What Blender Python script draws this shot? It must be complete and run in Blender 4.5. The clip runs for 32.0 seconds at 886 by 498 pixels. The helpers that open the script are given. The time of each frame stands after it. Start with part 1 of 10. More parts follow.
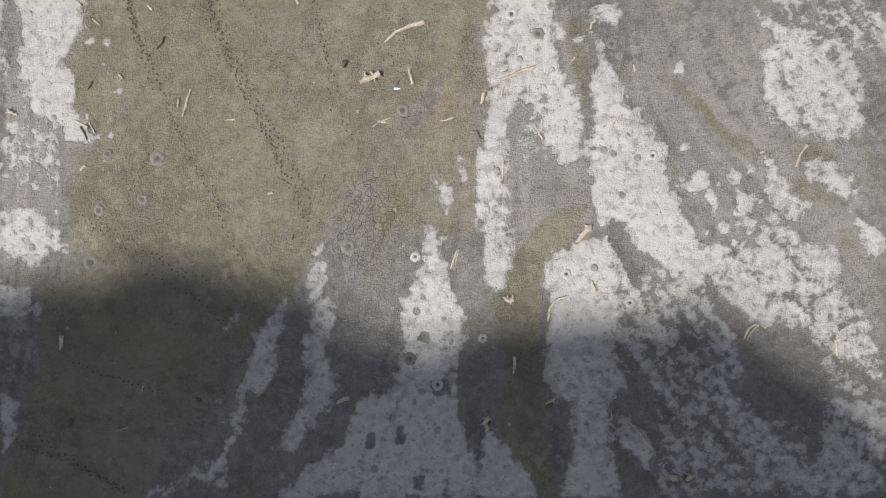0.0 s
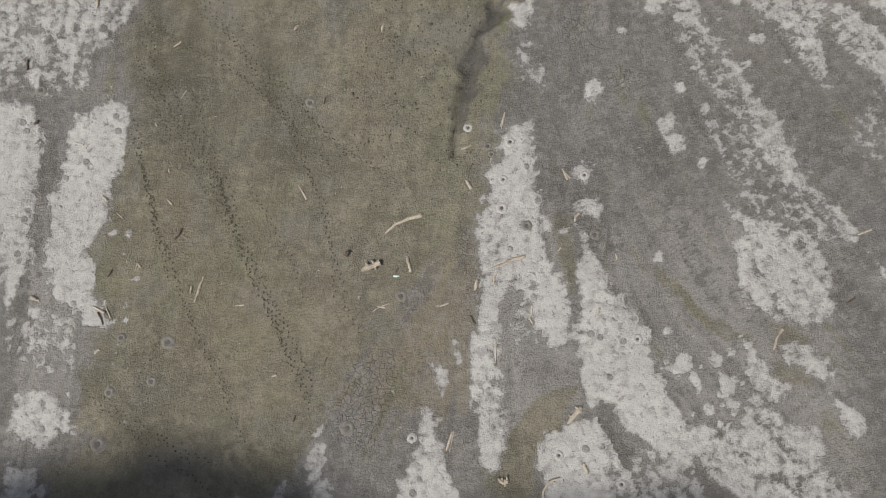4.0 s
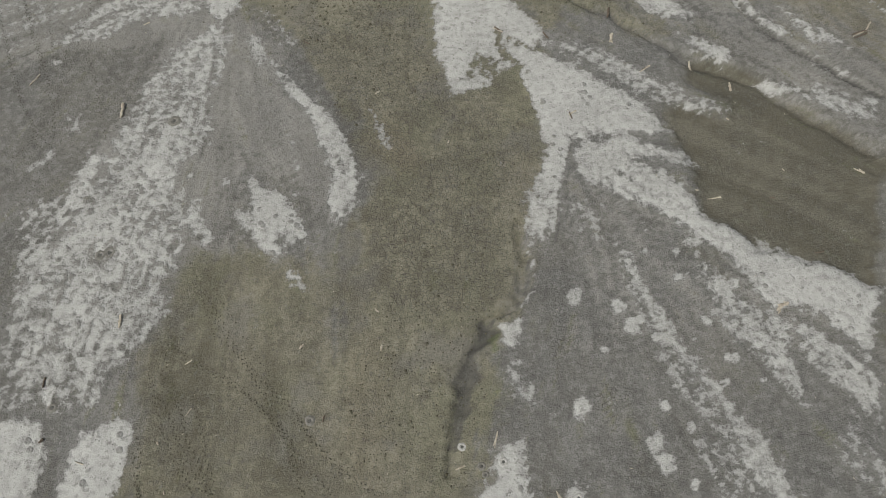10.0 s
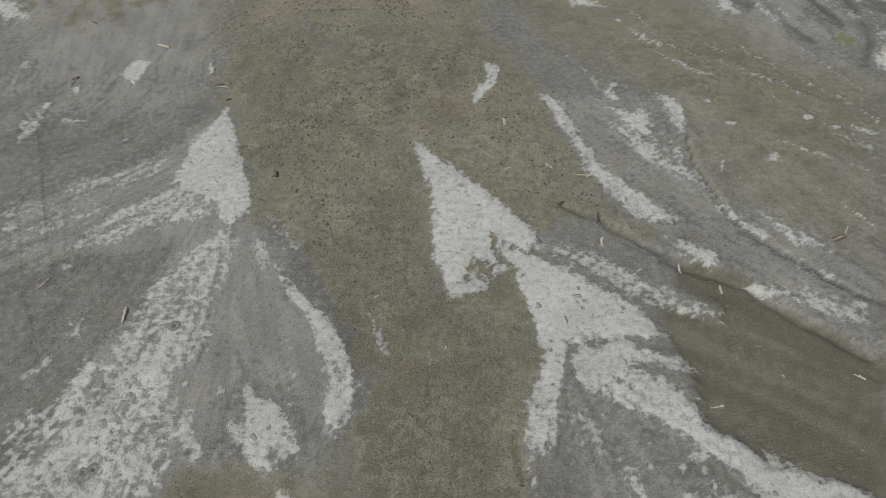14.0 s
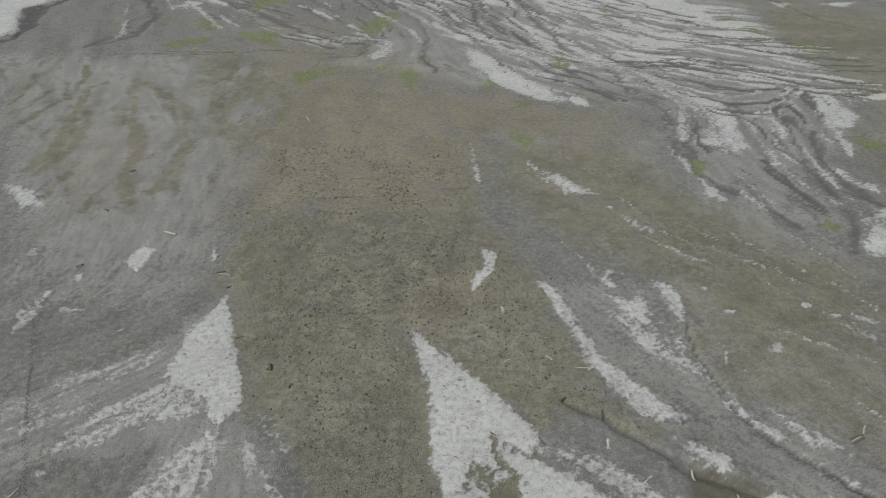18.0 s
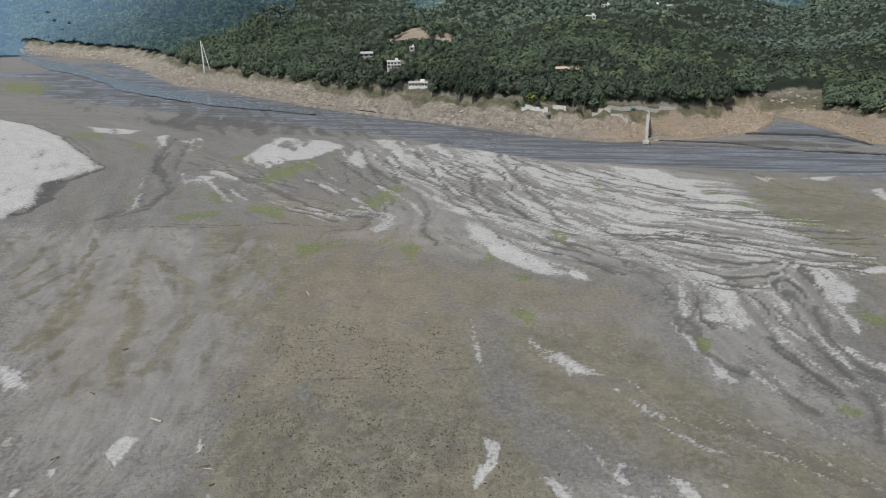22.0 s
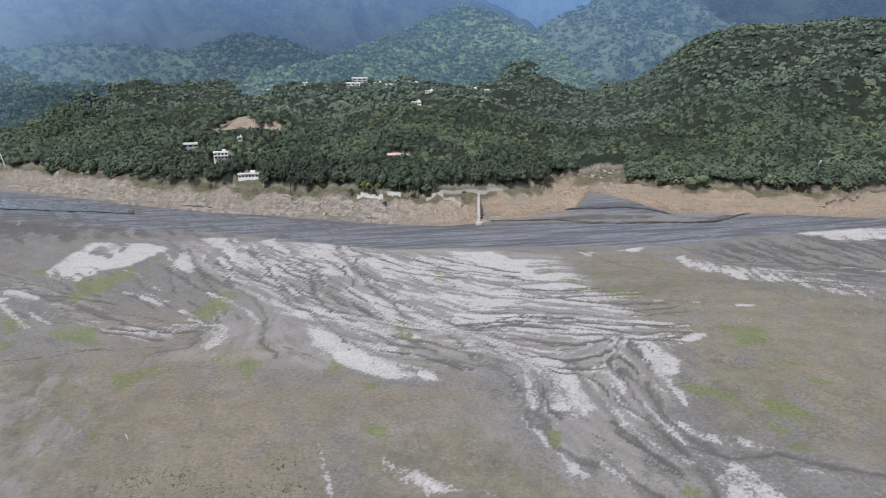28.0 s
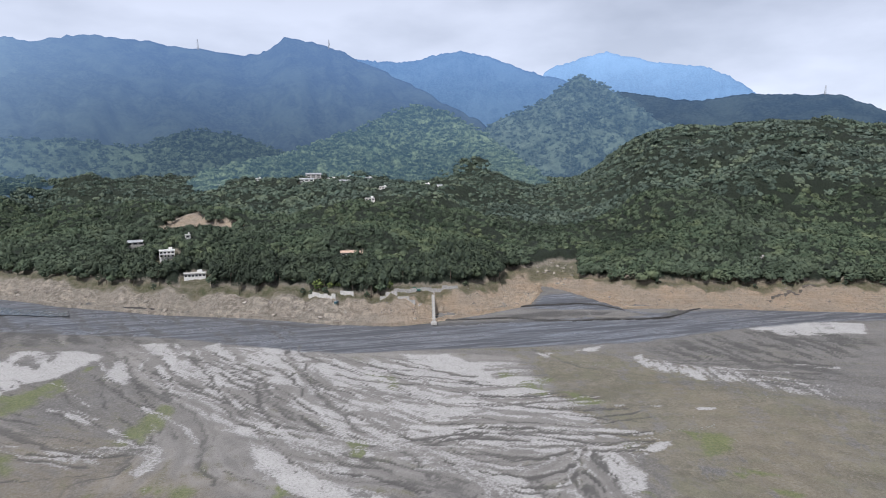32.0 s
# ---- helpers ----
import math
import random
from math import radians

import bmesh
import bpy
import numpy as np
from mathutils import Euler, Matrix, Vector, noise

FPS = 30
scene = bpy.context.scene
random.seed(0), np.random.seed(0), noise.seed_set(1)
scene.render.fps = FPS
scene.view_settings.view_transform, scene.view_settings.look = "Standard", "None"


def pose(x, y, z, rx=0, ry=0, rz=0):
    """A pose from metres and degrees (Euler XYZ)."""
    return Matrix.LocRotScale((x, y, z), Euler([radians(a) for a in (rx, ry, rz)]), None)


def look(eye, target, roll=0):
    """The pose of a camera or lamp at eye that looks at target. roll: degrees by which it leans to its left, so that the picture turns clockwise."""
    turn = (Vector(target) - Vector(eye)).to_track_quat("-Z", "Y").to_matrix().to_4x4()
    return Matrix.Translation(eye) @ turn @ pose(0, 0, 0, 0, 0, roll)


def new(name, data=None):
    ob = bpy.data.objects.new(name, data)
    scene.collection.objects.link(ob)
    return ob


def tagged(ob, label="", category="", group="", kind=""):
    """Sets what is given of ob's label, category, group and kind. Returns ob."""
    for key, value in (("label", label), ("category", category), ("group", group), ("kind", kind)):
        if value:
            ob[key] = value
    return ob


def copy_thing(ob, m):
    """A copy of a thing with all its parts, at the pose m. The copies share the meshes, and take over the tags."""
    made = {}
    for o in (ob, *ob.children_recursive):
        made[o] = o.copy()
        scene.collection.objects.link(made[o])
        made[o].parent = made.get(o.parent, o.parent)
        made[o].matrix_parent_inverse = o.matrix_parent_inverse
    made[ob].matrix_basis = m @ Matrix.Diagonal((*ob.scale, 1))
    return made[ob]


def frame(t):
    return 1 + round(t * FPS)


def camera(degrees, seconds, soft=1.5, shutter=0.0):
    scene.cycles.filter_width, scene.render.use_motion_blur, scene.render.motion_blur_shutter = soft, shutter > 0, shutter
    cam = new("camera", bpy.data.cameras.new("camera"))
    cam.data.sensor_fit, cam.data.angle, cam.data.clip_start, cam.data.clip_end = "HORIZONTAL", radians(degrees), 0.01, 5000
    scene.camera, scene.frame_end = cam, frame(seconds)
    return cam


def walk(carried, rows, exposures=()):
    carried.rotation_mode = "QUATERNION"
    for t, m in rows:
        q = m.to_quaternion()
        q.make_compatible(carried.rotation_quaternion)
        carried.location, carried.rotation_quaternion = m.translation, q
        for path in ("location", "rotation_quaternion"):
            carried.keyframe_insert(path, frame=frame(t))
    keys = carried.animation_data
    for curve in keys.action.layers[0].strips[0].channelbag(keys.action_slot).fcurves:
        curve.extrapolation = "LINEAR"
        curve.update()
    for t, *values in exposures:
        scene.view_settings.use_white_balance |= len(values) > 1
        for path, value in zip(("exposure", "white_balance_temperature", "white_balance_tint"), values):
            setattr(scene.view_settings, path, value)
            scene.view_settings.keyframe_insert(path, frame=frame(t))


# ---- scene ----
# ---- camera and its flight ----
cam = camera(70.18, 32.0, 1.0)
# seconds, x, y, z, pitch, heading, roll
PATH = [
    (0, 0.42, 38.78, 70.11, -90.24, 2.47, 0.00),
    (0.5, 0.40, 40.09, 70.70, -90.49, 2.47, -0.00),
    (1, 0.37, 41.38, 71.27, -89.97, 2.45, -0.01),
    (1.5, 0.34, 42.64, 71.85, -88.68, 2.41, -0.02),
    (2, 0.33, 43.87, 72.41, -87.33, 2.40, -0.03),
    (2.5, 0.36, 45.10, 72.97, -85.92, 2.46, -0.03),
    (3, 0.38, 46.32, 73.54, -84.52, 2.44, -0.04),
    (3.5, 0.45, 47.55, 74.15, -83.14, 2.41, 0.02),
    (5.5, 0.47, 52.51, 76.66, -77.67, 2.34, 0.09),
    (6, 0.49, 53.54, 77.29, -76.16, 2.40, 0.01),
    (6.5, 0.53, 54.54, 77.93, -74.66, 2.43, 0.00),
    (7, 0.51, 55.52, 78.58, -73.13, 2.41, 0.00),
    (7.5, 0.47, 56.50, 79.20, -71.61, 2.29, 0.15),
    (8, 0.44, 57.47, 79.79, -69.97, 2.26, 0.21),
    (8.5, 0.44, 58.43, 80.38, -68.20, 2.22, 0.27),
    (9, 0.48, 59.35, 81.00, -66.55, 2.29, 0.19),
    (9.5, 0.53, 60.28, 81.61, -64.89, 2.35, 0.15),
    (10, 0.56, 61.19, 82.23, -63.21, 2.37, 0.15),
    (10.5, 0.57, 62.10, 82.86, -61.53, 2.37, 0.13),
    (11, 0.58, 63.01, 83.47, -59.83, 2.39, 0.10),
    (11.5, 0.59, 63.88, 84.05, -58.10, 2.41, 0.10),
    (12, 0.61, 64.74, 84.62, -56.35, 2.42, 0.07),
    (12.5, 0.62, 65.62, 85.21, -54.62, 2.39, 0.08),
    (13, 0.60, 66.54, 85.81, -52.93, 2.37, 0.08),
    (13.5, 0.58, 67.46, 86.45, -51.25, 2.34, 0.11),
    (14, 0.58, 68.34, 87.08, -49.53, 2.34, 0.10),
    (14.5, 0.58, 69.21, 87.73, -47.86, 2.34, 0.10),
    (15, 0.60, 70.14, 88.30, -46.16, 2.35, 0.09),
    (15.5, 0.66, 71.05, 88.84, -44.44, 2.38, 0.00),
    (17.5, 0.75, 74.45, 91.10, -37.59, 2.41, -0.01),
    (18, 0.73, 75.32, 91.76, -35.85, 2.40, 0.01),
    (18.5, 0.68, 76.20, 92.37, -34.12, 2.38, 0.02),
    (19, 0.62, 77.07, 92.94, -32.38, 2.38, 0.03),
    (19.5, 0.58, 77.92, 93.48, -30.64, 2.39, 0.04),
    (20, 0.57, 78.71, 94.05, -28.89, 2.43, 0.03),
    (20.5, 0.58, 79.51, 94.65, -27.18, 2.42, -0.01),
    (21, 0.59, 80.34, 95.25, -25.45, 2.43, -0.05),
    (21.5, 0.59, 81.18, 95.86, -23.72, 2.45, -0.02),
    (22, 0.58, 82.08, 96.49, -22.01, 2.46, -0.03),
    (22.5, 0.54, 82.98, 97.12, -20.32, 2.44, -0.02),
    (23, 0.50, 83.86, 97.74, -18.62, 2.46, -0.02),
    (23.5, 0.45, 84.70, 98.34, -16.92, 2.48, 0.02),
    (24, 0.43, 85.55, 98.95, -15.39, 2.48, -0.02),
    (24.5, 0.48, 86.39, 99.59, -15.10, 2.51, -0.05),
    (26.5, 2.30, 89.40, 103.14, -15.31, -3.44, -0.43),
    (27, 2.70, 90.22, 103.87, -15.34, -6.46, -0.42),
    (27.5, 3.06, 91.07, 104.58, -15.40, -9.31, -0.35),
    (28, 3.38, 91.97, 105.26, -15.45, -12.18, -0.29),
    (28.5, 3.66, 92.92, 105.92, -15.50, -15.09, -0.21),
    (29, 3.90, 93.93, 106.56, -15.06, -16.39, -0.17),
    (29.5, 4.13, 94.99, 107.19, -14.02, -16.39, -0.14),
    (30, 4.37, 96.11, 107.81, -12.89, -16.40, -0.15),
    (30.5, 4.63, 97.26, 108.46, -11.78, -16.41, -0.12),
    (31, 4.90, 98.46, 109.14, -10.43, -16.43, -0.14),
    (31.5, 5.20, 99.72, 109.86, -8.74, -16.44, -0.13),
    (32, 5.52, 100.97, 110.58, -7.35, -16.43, -0.12),
]
EXPOSURES = [(0, 0.52, 6500, 11), (2, 0.40, 6500, 11), (4.5, 0.02, 6500, 10), (6, -0.06, 6500, 8), (13, -0.06, 6300, 5), (19, -0.06, 6080, 6), (22, 0.16, 6100, 9), (24, 0.25, 5930, 12), (28, 0.43, 5930, 14), (32, 0.28, 5960, 14)]
walk(cam, [(t, pose(x, y, z, 90 + p, 0, h) @ pose(0, 0, 0, 0, 0, r)) for t, x, y, z, p, h, r in PATH], EXPOSURES)

# ---- sky and sun ----
SUN_WAY = Vector((-0.42, -0.38, 0.82)).normalized()      # towards the sun
SUN_EL = math.asin(SUN_WAY.z)
world = bpy.data.worlds.new("sky")
scene.world = world
world.use_nodes = True
wt = world.node_tree
wt.nodes.clear()
w_out = wt.nodes.new("ShaderNodeOutputWorld")
w_bg = wt.nodes.new("ShaderNodeBackground")
w_sky = wt.nodes.new("ShaderNodeTexSky")
w_sky.sky_type, w_sky.sun_disc = "NISHITA", False
w_sky.sun_elevation, w_sky.sun_rotation = SUN_EL, math.atan2(SUN_WAY.x, SUN_WAY.y)
w_sky.dust_density = 2.0
w_co = wt.nodes.new("ShaderNodeTexCoord")
w_map = wt.nodes.new("ShaderNodeMapping")
w_map.inputs["Scale"].default_value = (1.5, 1.5, 4.2)
w_noise = wt.nodes.new("ShaderNodeTexNoise")
w_noise.inputs["Scale"].default_value, w_noise.inputs["Detail"].default_value = 1.7, 7
w_ramp = wt.nodes.new("ShaderNodeValToRGB")
w_ramp.color_ramp.elements[0].position, w_ramp.color_ramp.elements[1].position = 0.34, 0.60
w_ramp.color_ramp.elements[0].color = (0.62, 0.62, 0.62, 1)
w_mix = wt.nodes.new("ShaderNodeMix")
w_mix.data_type = "RGBA"
w_bg.inputs["Strength"].default_value = 0.039
w_sep = wt.nodes.new("ShaderNodeSeparateXYZ")
w_low = wt.nodes.new("ShaderNodeMapRange")
w_low.inputs["From Min"].default_value, w_low.inputs["From Max"].default_value = 0.05, 0.55
w_cloud = wt.nodes.new("ShaderNodeMix")
w_cloud.data_type = "RGBA"
w_cloud.inputs["A"].default_value, w_cloud.inputs["B"].default_value = (22.0, 23.2, 25.4, 1), (4.2, 4.7, 5.8, 1)
wt.links.new(w_co.outputs["Generated"], w_sep.inputs[0])
wt.links.new(w_sep.outputs["Z"], w_low.inputs["Value"])
wt.links.new(w_low.outputs[0], w_cloud.inputs["Factor"])
wt.links.new(w_cloud.outputs["Result"], w_mix.inputs["B"])
wt.links.new(w_co.outputs["Generated"], w_map.inputs["Vector"])
wt.links.new(w_map.outputs[0], w_noise.inputs["Vector"])
wt.links.new(w_noise.outputs["Fac"], w_ramp.inputs[0])
wt.links.new(w_ramp.outputs[0], w_mix.inputs["Factor"])
wt.links.new(w_sky.outputs[0], w_mix.inputs["A"])
wt.links.new(w_mix.outputs["Result"], w_bg.inputs["Color"])
wt.links.new(w_bg.outputs[0], w_out.inputs[0])
sun = new("sun", bpy.data.lights.new("sun", "SUN"))
sun.data.energy, sun.data.angle, sun.data.color = 4.12, radians(0.6), (1.0, 0.95, 0.87)
sun.matrix_world = look(SUN_WAY * 900, (0, 0, 0))


# ---- materials ----
class Nodes:
    """A small writer of node materials."""

    def __init__(self, name):
        self.mat = bpy.data.materials.new(name)
        self.mat.use_nodes = True
        self.t = self.mat.node_tree
        self.b = self.t.nodes["Principled BSDF"]
        self.b.inputs["Specular IOR Level"].default_value = 0.3
        self.geo = self.t.nodes.new("ShaderNodeNewGeometry")

    def put(self, socket, v):
        if hasattr(v, "is_linked"):
            self.t.links.new(v, socket)
        elif isinstance(v, tuple):
            socket.default_value = (*v, 1)[:4] if len(socket.default_value) == 4 else v
        else:
            socket.default_value = v

    def place(self, scale=(1, 1, 1), turn=0.0):
        m = self.t.nodes.new("ShaderNodeMapping")
        m.inputs["Scale"].default_value, m.inputs["Rotation"].default_value = scale, (0, 0, turn)
        self.t.links.new(self.geo.outputs["Position"], m.inputs["Vector"])
        return m.outputs[0]

    def noise(self, scale, detail=4, rough=0.55, at=None):
        n = self.t.nodes.new("ShaderNodeTexNoise")
        n.inputs["Scale"].default_value, n.inputs["Detail"].default_value, n.inputs["Roughness"].default_value = scale, detail, rough
        self.t.links.new(at or self.geo.outputs["Position"], n.inputs["Vector"])
        return n.outputs["Fac"]

    def cells(self, scale, feature="DISTANCE_TO_EDGE", at=None, out="Distance"):
        n = self.t.nodes.new("ShaderNodeTexVoronoi")
        n.feature = feature
        n.inputs["Scale"].default_value = scale
        self.t.links.new(at or self.geo.outputs["Position"], n.inputs["Vector"])
        return n.outputs[out]

    def math(self, op, a, b=0.0, c=0.0):
        n = self.t.nodes.new("ShaderNodeMath")
        n.operation = op
        for s, v in zip(n.inputs, (a, b, c)):
            self.put(s, v)
        return n.outputs[0]

    def span(self, v, a, b, lo=0.0, hi=1.0):
        n = self.t.nodes.new("ShaderNodeMapRange")
        n.interpolation_type = "SMOOTHSTEP"
        for s, x in zip(n.inputs[:5], (v, a, b, lo, hi)):
            self.put(s, x)
        return n.outputs[0]

    def mix(self, f, a, b):
        n = self.t.nodes.new("ShaderNodeMix")
        n.data_type = "RGBA"
        self.put(n.inputs["Factor"], f)
        self.put(n.inputs["A"], a)
        self.put(n.inputs["B"], b)
        return n.outputs["Result"]

    def attr(self, name):
        n = self.t.nodes.new("ShaderNodeAttribute")
        n.attribute_name = name
        s = self.t.nodes.new("ShaderNodeSeparateColor")
        self.t.links.new(n.outputs["Color"], s.inputs[0])
        return (*s.outputs, n.outputs["Alpha"])

    def random(self):
        return self.t.nodes.new("ShaderNodeObjectInfo").outputs["Random"]

    def island(self):
        return self.geo.outputs["Random Per Island"]

    def bump(self, h, strength, distance):
        n = self.t.nodes.new("ShaderNodeBump")
        n.inputs["Strength"].default_value, n.inputs["Distance"].default_value = strength, distance
        self.put(n.inputs["Height"], h)
        self.t.links.new(n.outputs[0], self.b.inputs["Normal"])

    def done(self, colour, rough=0.9):
        self.put(self.b.inputs["Base Color"], colour)
        self.put(self.b.inputs["Roughness"], rough)
        return self.mat


def bed_material():
    n = Nodes("dried_lake_bed")
    crust, olive, dark, green = n.attr("bed")
    river, pale, crack, speck = n.attr("bed_b")
    brown, tan, run, run_wide = n.attr("bed_c")
    flat = n.place((1, 1, 0.15))
    fine, mid, big, wide = n.noise(3.6, 5, 0.68, flat), n.noise(0.75, 7, 0.68, flat), n.noise(0.16, 6, 0.6, flat), n.noise(0.025, 5, 0.6, flat)
    grit = n.noise(7.5, 3, 0.75, flat)
    blot = n.noise(1.15, 5, 0.62, flat)
    # bare silt: warm grey to bluish grey, drawn out where water ran over it
    col = n.mix(n.span(big, 0.36, 0.64), (0.140, 0.134, 0.127), (0.192, 0.185, 0.177))
    col = n.mix(n.span(wide, 0.38, 0.64, 0, 0.5), col, (0.166, 0.152, 0.128))
    col = n.mix(n.span(n.noise(0.07, 4, 0.6, n.place((1, 1, 0.15), 0.9)), 0.46, 0.62, 0, 0.5), col, (0.152, 0.148, 0.146))
    col = n.mix(n.span(run_wide, 0.52, 0.90, 0, 0.42), col, (0.216, 0.207, 0.196))
    col = n.mix(n.span(run_wide, 0.45, 0.10, 0, 0.45), col, (0.110, 0.103, 0.092))
    col = n.mix(n.span(run, 0.60, 0.90, 0, 0.28), col, (0.250, 0.243, 0.232))
    col = n.mix(n.span(run, 0.40, 0.12, 0, 0.28), col, (0.096, 0.091, 0.084))
    col = n.mix(n.span(mid, 0.51, 0.58, 0, 0.60), col, (0.235, 0.228, 0.220))
    col = n.mix(n.span(mid, 0.45, 0.38, 0, 0.50), col, (0.108, 0.104, 0.100))
    soft = n.math("ADD", n.math("MULTIPLY_ADD", big, 0.9, -0.45), n.math("ADD", n.math("MULTIPLY_ADD", fine, 0.4, -0.2), n.math("MULTIPLY_ADD", run, 0.6, -0.3)))

    def over(c, mask, colour, lo, hi, share, w):
        f = n.span(n.math("ADD", mask, w), lo, hi, 0, share)
        return n.mix(f, c, colour), f

    broken = n.noise(0.85, 9, 0.60, flat)
    uneven = n.math("ADD", n.math("MULTIPLY_ADD", n.span(broken, 0.30, 0.70), 0.74, -0.37), n.math("MULTIPLY_ADD", n.span(big, 0.33, 0.67), 0.26, -0.13))
    uneven = n.math("ADD", uneven, n.math("MULTIPLY_ADD", n.span(fine, 0.33, 0.67), 0.14, -0.07))
    uneven = n.math("ADD", uneven, n.math("ADD", n.math("MULTIPLY_ADD", run, 0.66, -0.33), n.math("MULTIPLY_ADD", run_wide, 0.26, -0.13)))
    pa = n.mix(n.span(run, 0.25, 0.75), (0.222, 0.211, 0.197), (0.318, 0.304, 0.286))
    col, _ = over(col, pale, n.mix(n.span(mid, 0.44, 0.56, 0, 0.5), pa, (0.240, 0.231, 0.220)), 0.34, 0.72, 0.70, n.math("MULTIPLY", uneven, 0.7))
    ol = n.mix(n.span(mid, 0.43, 0.57), (0.142, 0.130, 0.094), (0.228, 0.210, 0.158))
    ol = n.mix(n.span(big, 0.42, 0.64, 0, 0.8), ol, (0.126, 0.114, 0.084))
    ol = n.mix(n.span(wide, 0.46, 0.66, 0, 0.6), ol, (0.226, 0.202, 0.156))
    ol = n.mix(n.span(n.noise(0.05, 4, 0.6, n.place((1, 1, 0.15), 0.5)), 0.46, 0.60, 0, 0.55), ol, (0.160, 0.158, 0.100))
    ol = n.mix(n.span(run_wide, 0.5, 0.9, 0, 0.45), ol, (0.226, 0.208, 0.162))
    ol = n.mix(n.span(run_wide, 0.5, 0.1, 0, 0.50), ol, (0.128, 0.116, 0.084))
    ol = n.mix(n.math("MULTIPLY", speck, 0.62), ol, n.mix(n.span(mid, 0.43, 0.57), (0.214, 0.202, 0.152), (0.286, 0.270, 0.206)))
    ol = n.mix(n.span(n.noise(0.11, 5, 0.62, n.place((1, 1, 0.15), 1.1)), 0.52, 0.62, 0, 0.6), ol, (0.180, 0.168, 0.150))
    ol = n.mix(n.span(n.noise(0.3, 6, 0.66, n.place((1, 1, 0.15), 2.0)), 0.50, 0.62, 0, 0.55), ol, (0.118, 0.107, 0.076))
    col, _ = over(col, olive, ol, 0.10, 0.75, 0.95, soft)
    col, _ = over(col, tan, n.mix(n.span(mid, 0.4, 0.6), (0.186, 0.158, 0.112), (0.236, 0.204, 0.152)), 0.1, 1.0, 0.75, soft)
    col, _ = over(col, brown, n.mix(n.span(run_wide, 0.3, 0.7), (0.094, 0.085, 0.062), (0.138, 0.125, 0.094)), 0.0, 0.75, 0.9, soft)
    ragged = n.math("ADD", n.math("MULTIPLY_ADD", fine, 0.7, -0.35), n.math("MULTIPLY_ADD", run, 0.5, -0.25))
    col, f_dark = over(col, dark, n.mix(n.span(fine, 0.35, 0.65), (0.036, 0.035, 0.035), (0.092, 0.089, 0.085)), 0.15, 0.95, 0.88, ragged)
    col, _ = over(col, green, n.mix(n.span(mid, 0.35, 0.65), (0.100, 0.128, 0.040), (0.172, 0.192, 0.074)), 0.10, 0.85, 0.78, soft)
    # dried crust: a thin pale wash at its edges, broken white plates where it lies thick
    thick = n.math("ADD", n.math("MULTIPLY_ADD", crust, 1.12, -0.03), n.math("MULTIPLY", uneven, 0.82))
    wash = n.span(thick, 0.20, 0.66, 0, 0.55)
    col = n.mix(wash, col, n.mix(n.span(fine, 0.4, 0.62), (0.228, 0.222, 0.214), (0.305, 0.298, 0.288)))
    cr = n.mix(n.span(broken, 0.36, 0.62), (0.352, 0.345, 0.333), (0.436, 0.428, 0.415))
    cr = n.mix(n.span(fine, 0.52, 0.66, 0, 0.35), cr, (0.320, 0.312, 0.300))
    cr = n.mix(n.span(thick, 1.0, 0.50, 0, 0.55), cr, (0.290, 0.284, 0.275))
    cr = n.mix(n.span(big, 0.44, 0.62, 0, 0.35), cr, (0.340, 0.333, 0.324))
    cr = n.mix(n.span(wide, 0.45, 0.65, 0, 0.3), cr, (0.440, 0.432, 0.418))
    blurred = n.math("MULTIPLY", n.span(pale, 0.4, 0.9), n.span(crust, 0.95, 0.7))
    f_cr = n.math("MULTIPLY", n.span(thick, n.math("MULTIPLY_ADD", blurred, -0.05, 0.48), n.math("MULTIPLY_ADD", blurred, 0.12, 0.525)), n.span(thick, 0.45, 0.95, 0.60, 0.97))
    hole = n.math("MULTIPLY", n.span(n.cells(0.55, "F1", flat), 0.30, 0.18), n.span(n.noise(0.21, 3, 0.6, flat), 0.50, 0.58))
    pore = n.math("MULTIPLY", n.span(n.cells(1.9, "F1", flat), 0.27, 0.20), n.span(n.noise(0.5, 4, 0.6, flat), 0.53, 0.58))
    hole = n.math("MAXIMUM", hole, n.math("MULTIPLY", pore, 0.6))
    f_cr = n.math("MULTIPLY", f_cr, n.math("SUBTRACT", 1.0, n.math("MULTIPLY", hole, 0.8)))
    col = n.mix(f_cr, col, cr)
    # dark tufts and clods scattered over the olive mud
    tuft = n.math("MULTIPLY", n.math("MULTIPLY", n.span(n.math("MULTIPLY_ADD", fine, 0.5, n.cells(1.9, "F1", flat)), 0.52, 0.42), n.span(n.noise(0.5, 3, 0.6, flat), 0.36, 0.50)), n.span(n.math("ADD", speck, soft), 0.25, 0.75))
    col = n.mix(n.math("MULTIPLY", tuft, 0.7), col, (0.065, 0.062, 0.044))
    # mud cracks
    edge = n.cells(1.55, at=flat)
    gap = n.math("MULTIPLY", n.span(edge, 0.075, 0.015), n.span(n.math("ADD", crack, n.math("MULTIPLY_ADD", big, 1.6, -0.8)), 0.3, 0.8))
    col = n.mix(n.math("MULTIPLY", gap, n.math("MULTIPLY_ADD", f_cr, -0.30, 0.52)), col, (0.060, 0.056, 0.050))
    plate = n.cells(2.9, "F1", flat, "Color")
    seam = n.span(n.cells(2.9, at=flat), 0.11, 0.015)
    dry = n.math("MULTIPLY", n.span(n.noise(0.10, 5, 0.6, n.place((1, 1, 0.15), 0.3)), 0.40, 0.60, 0.15, 1.0), n.span(n.math("ADD", river, f_dark), 0.2, 0.6, 1.0, 0.0))
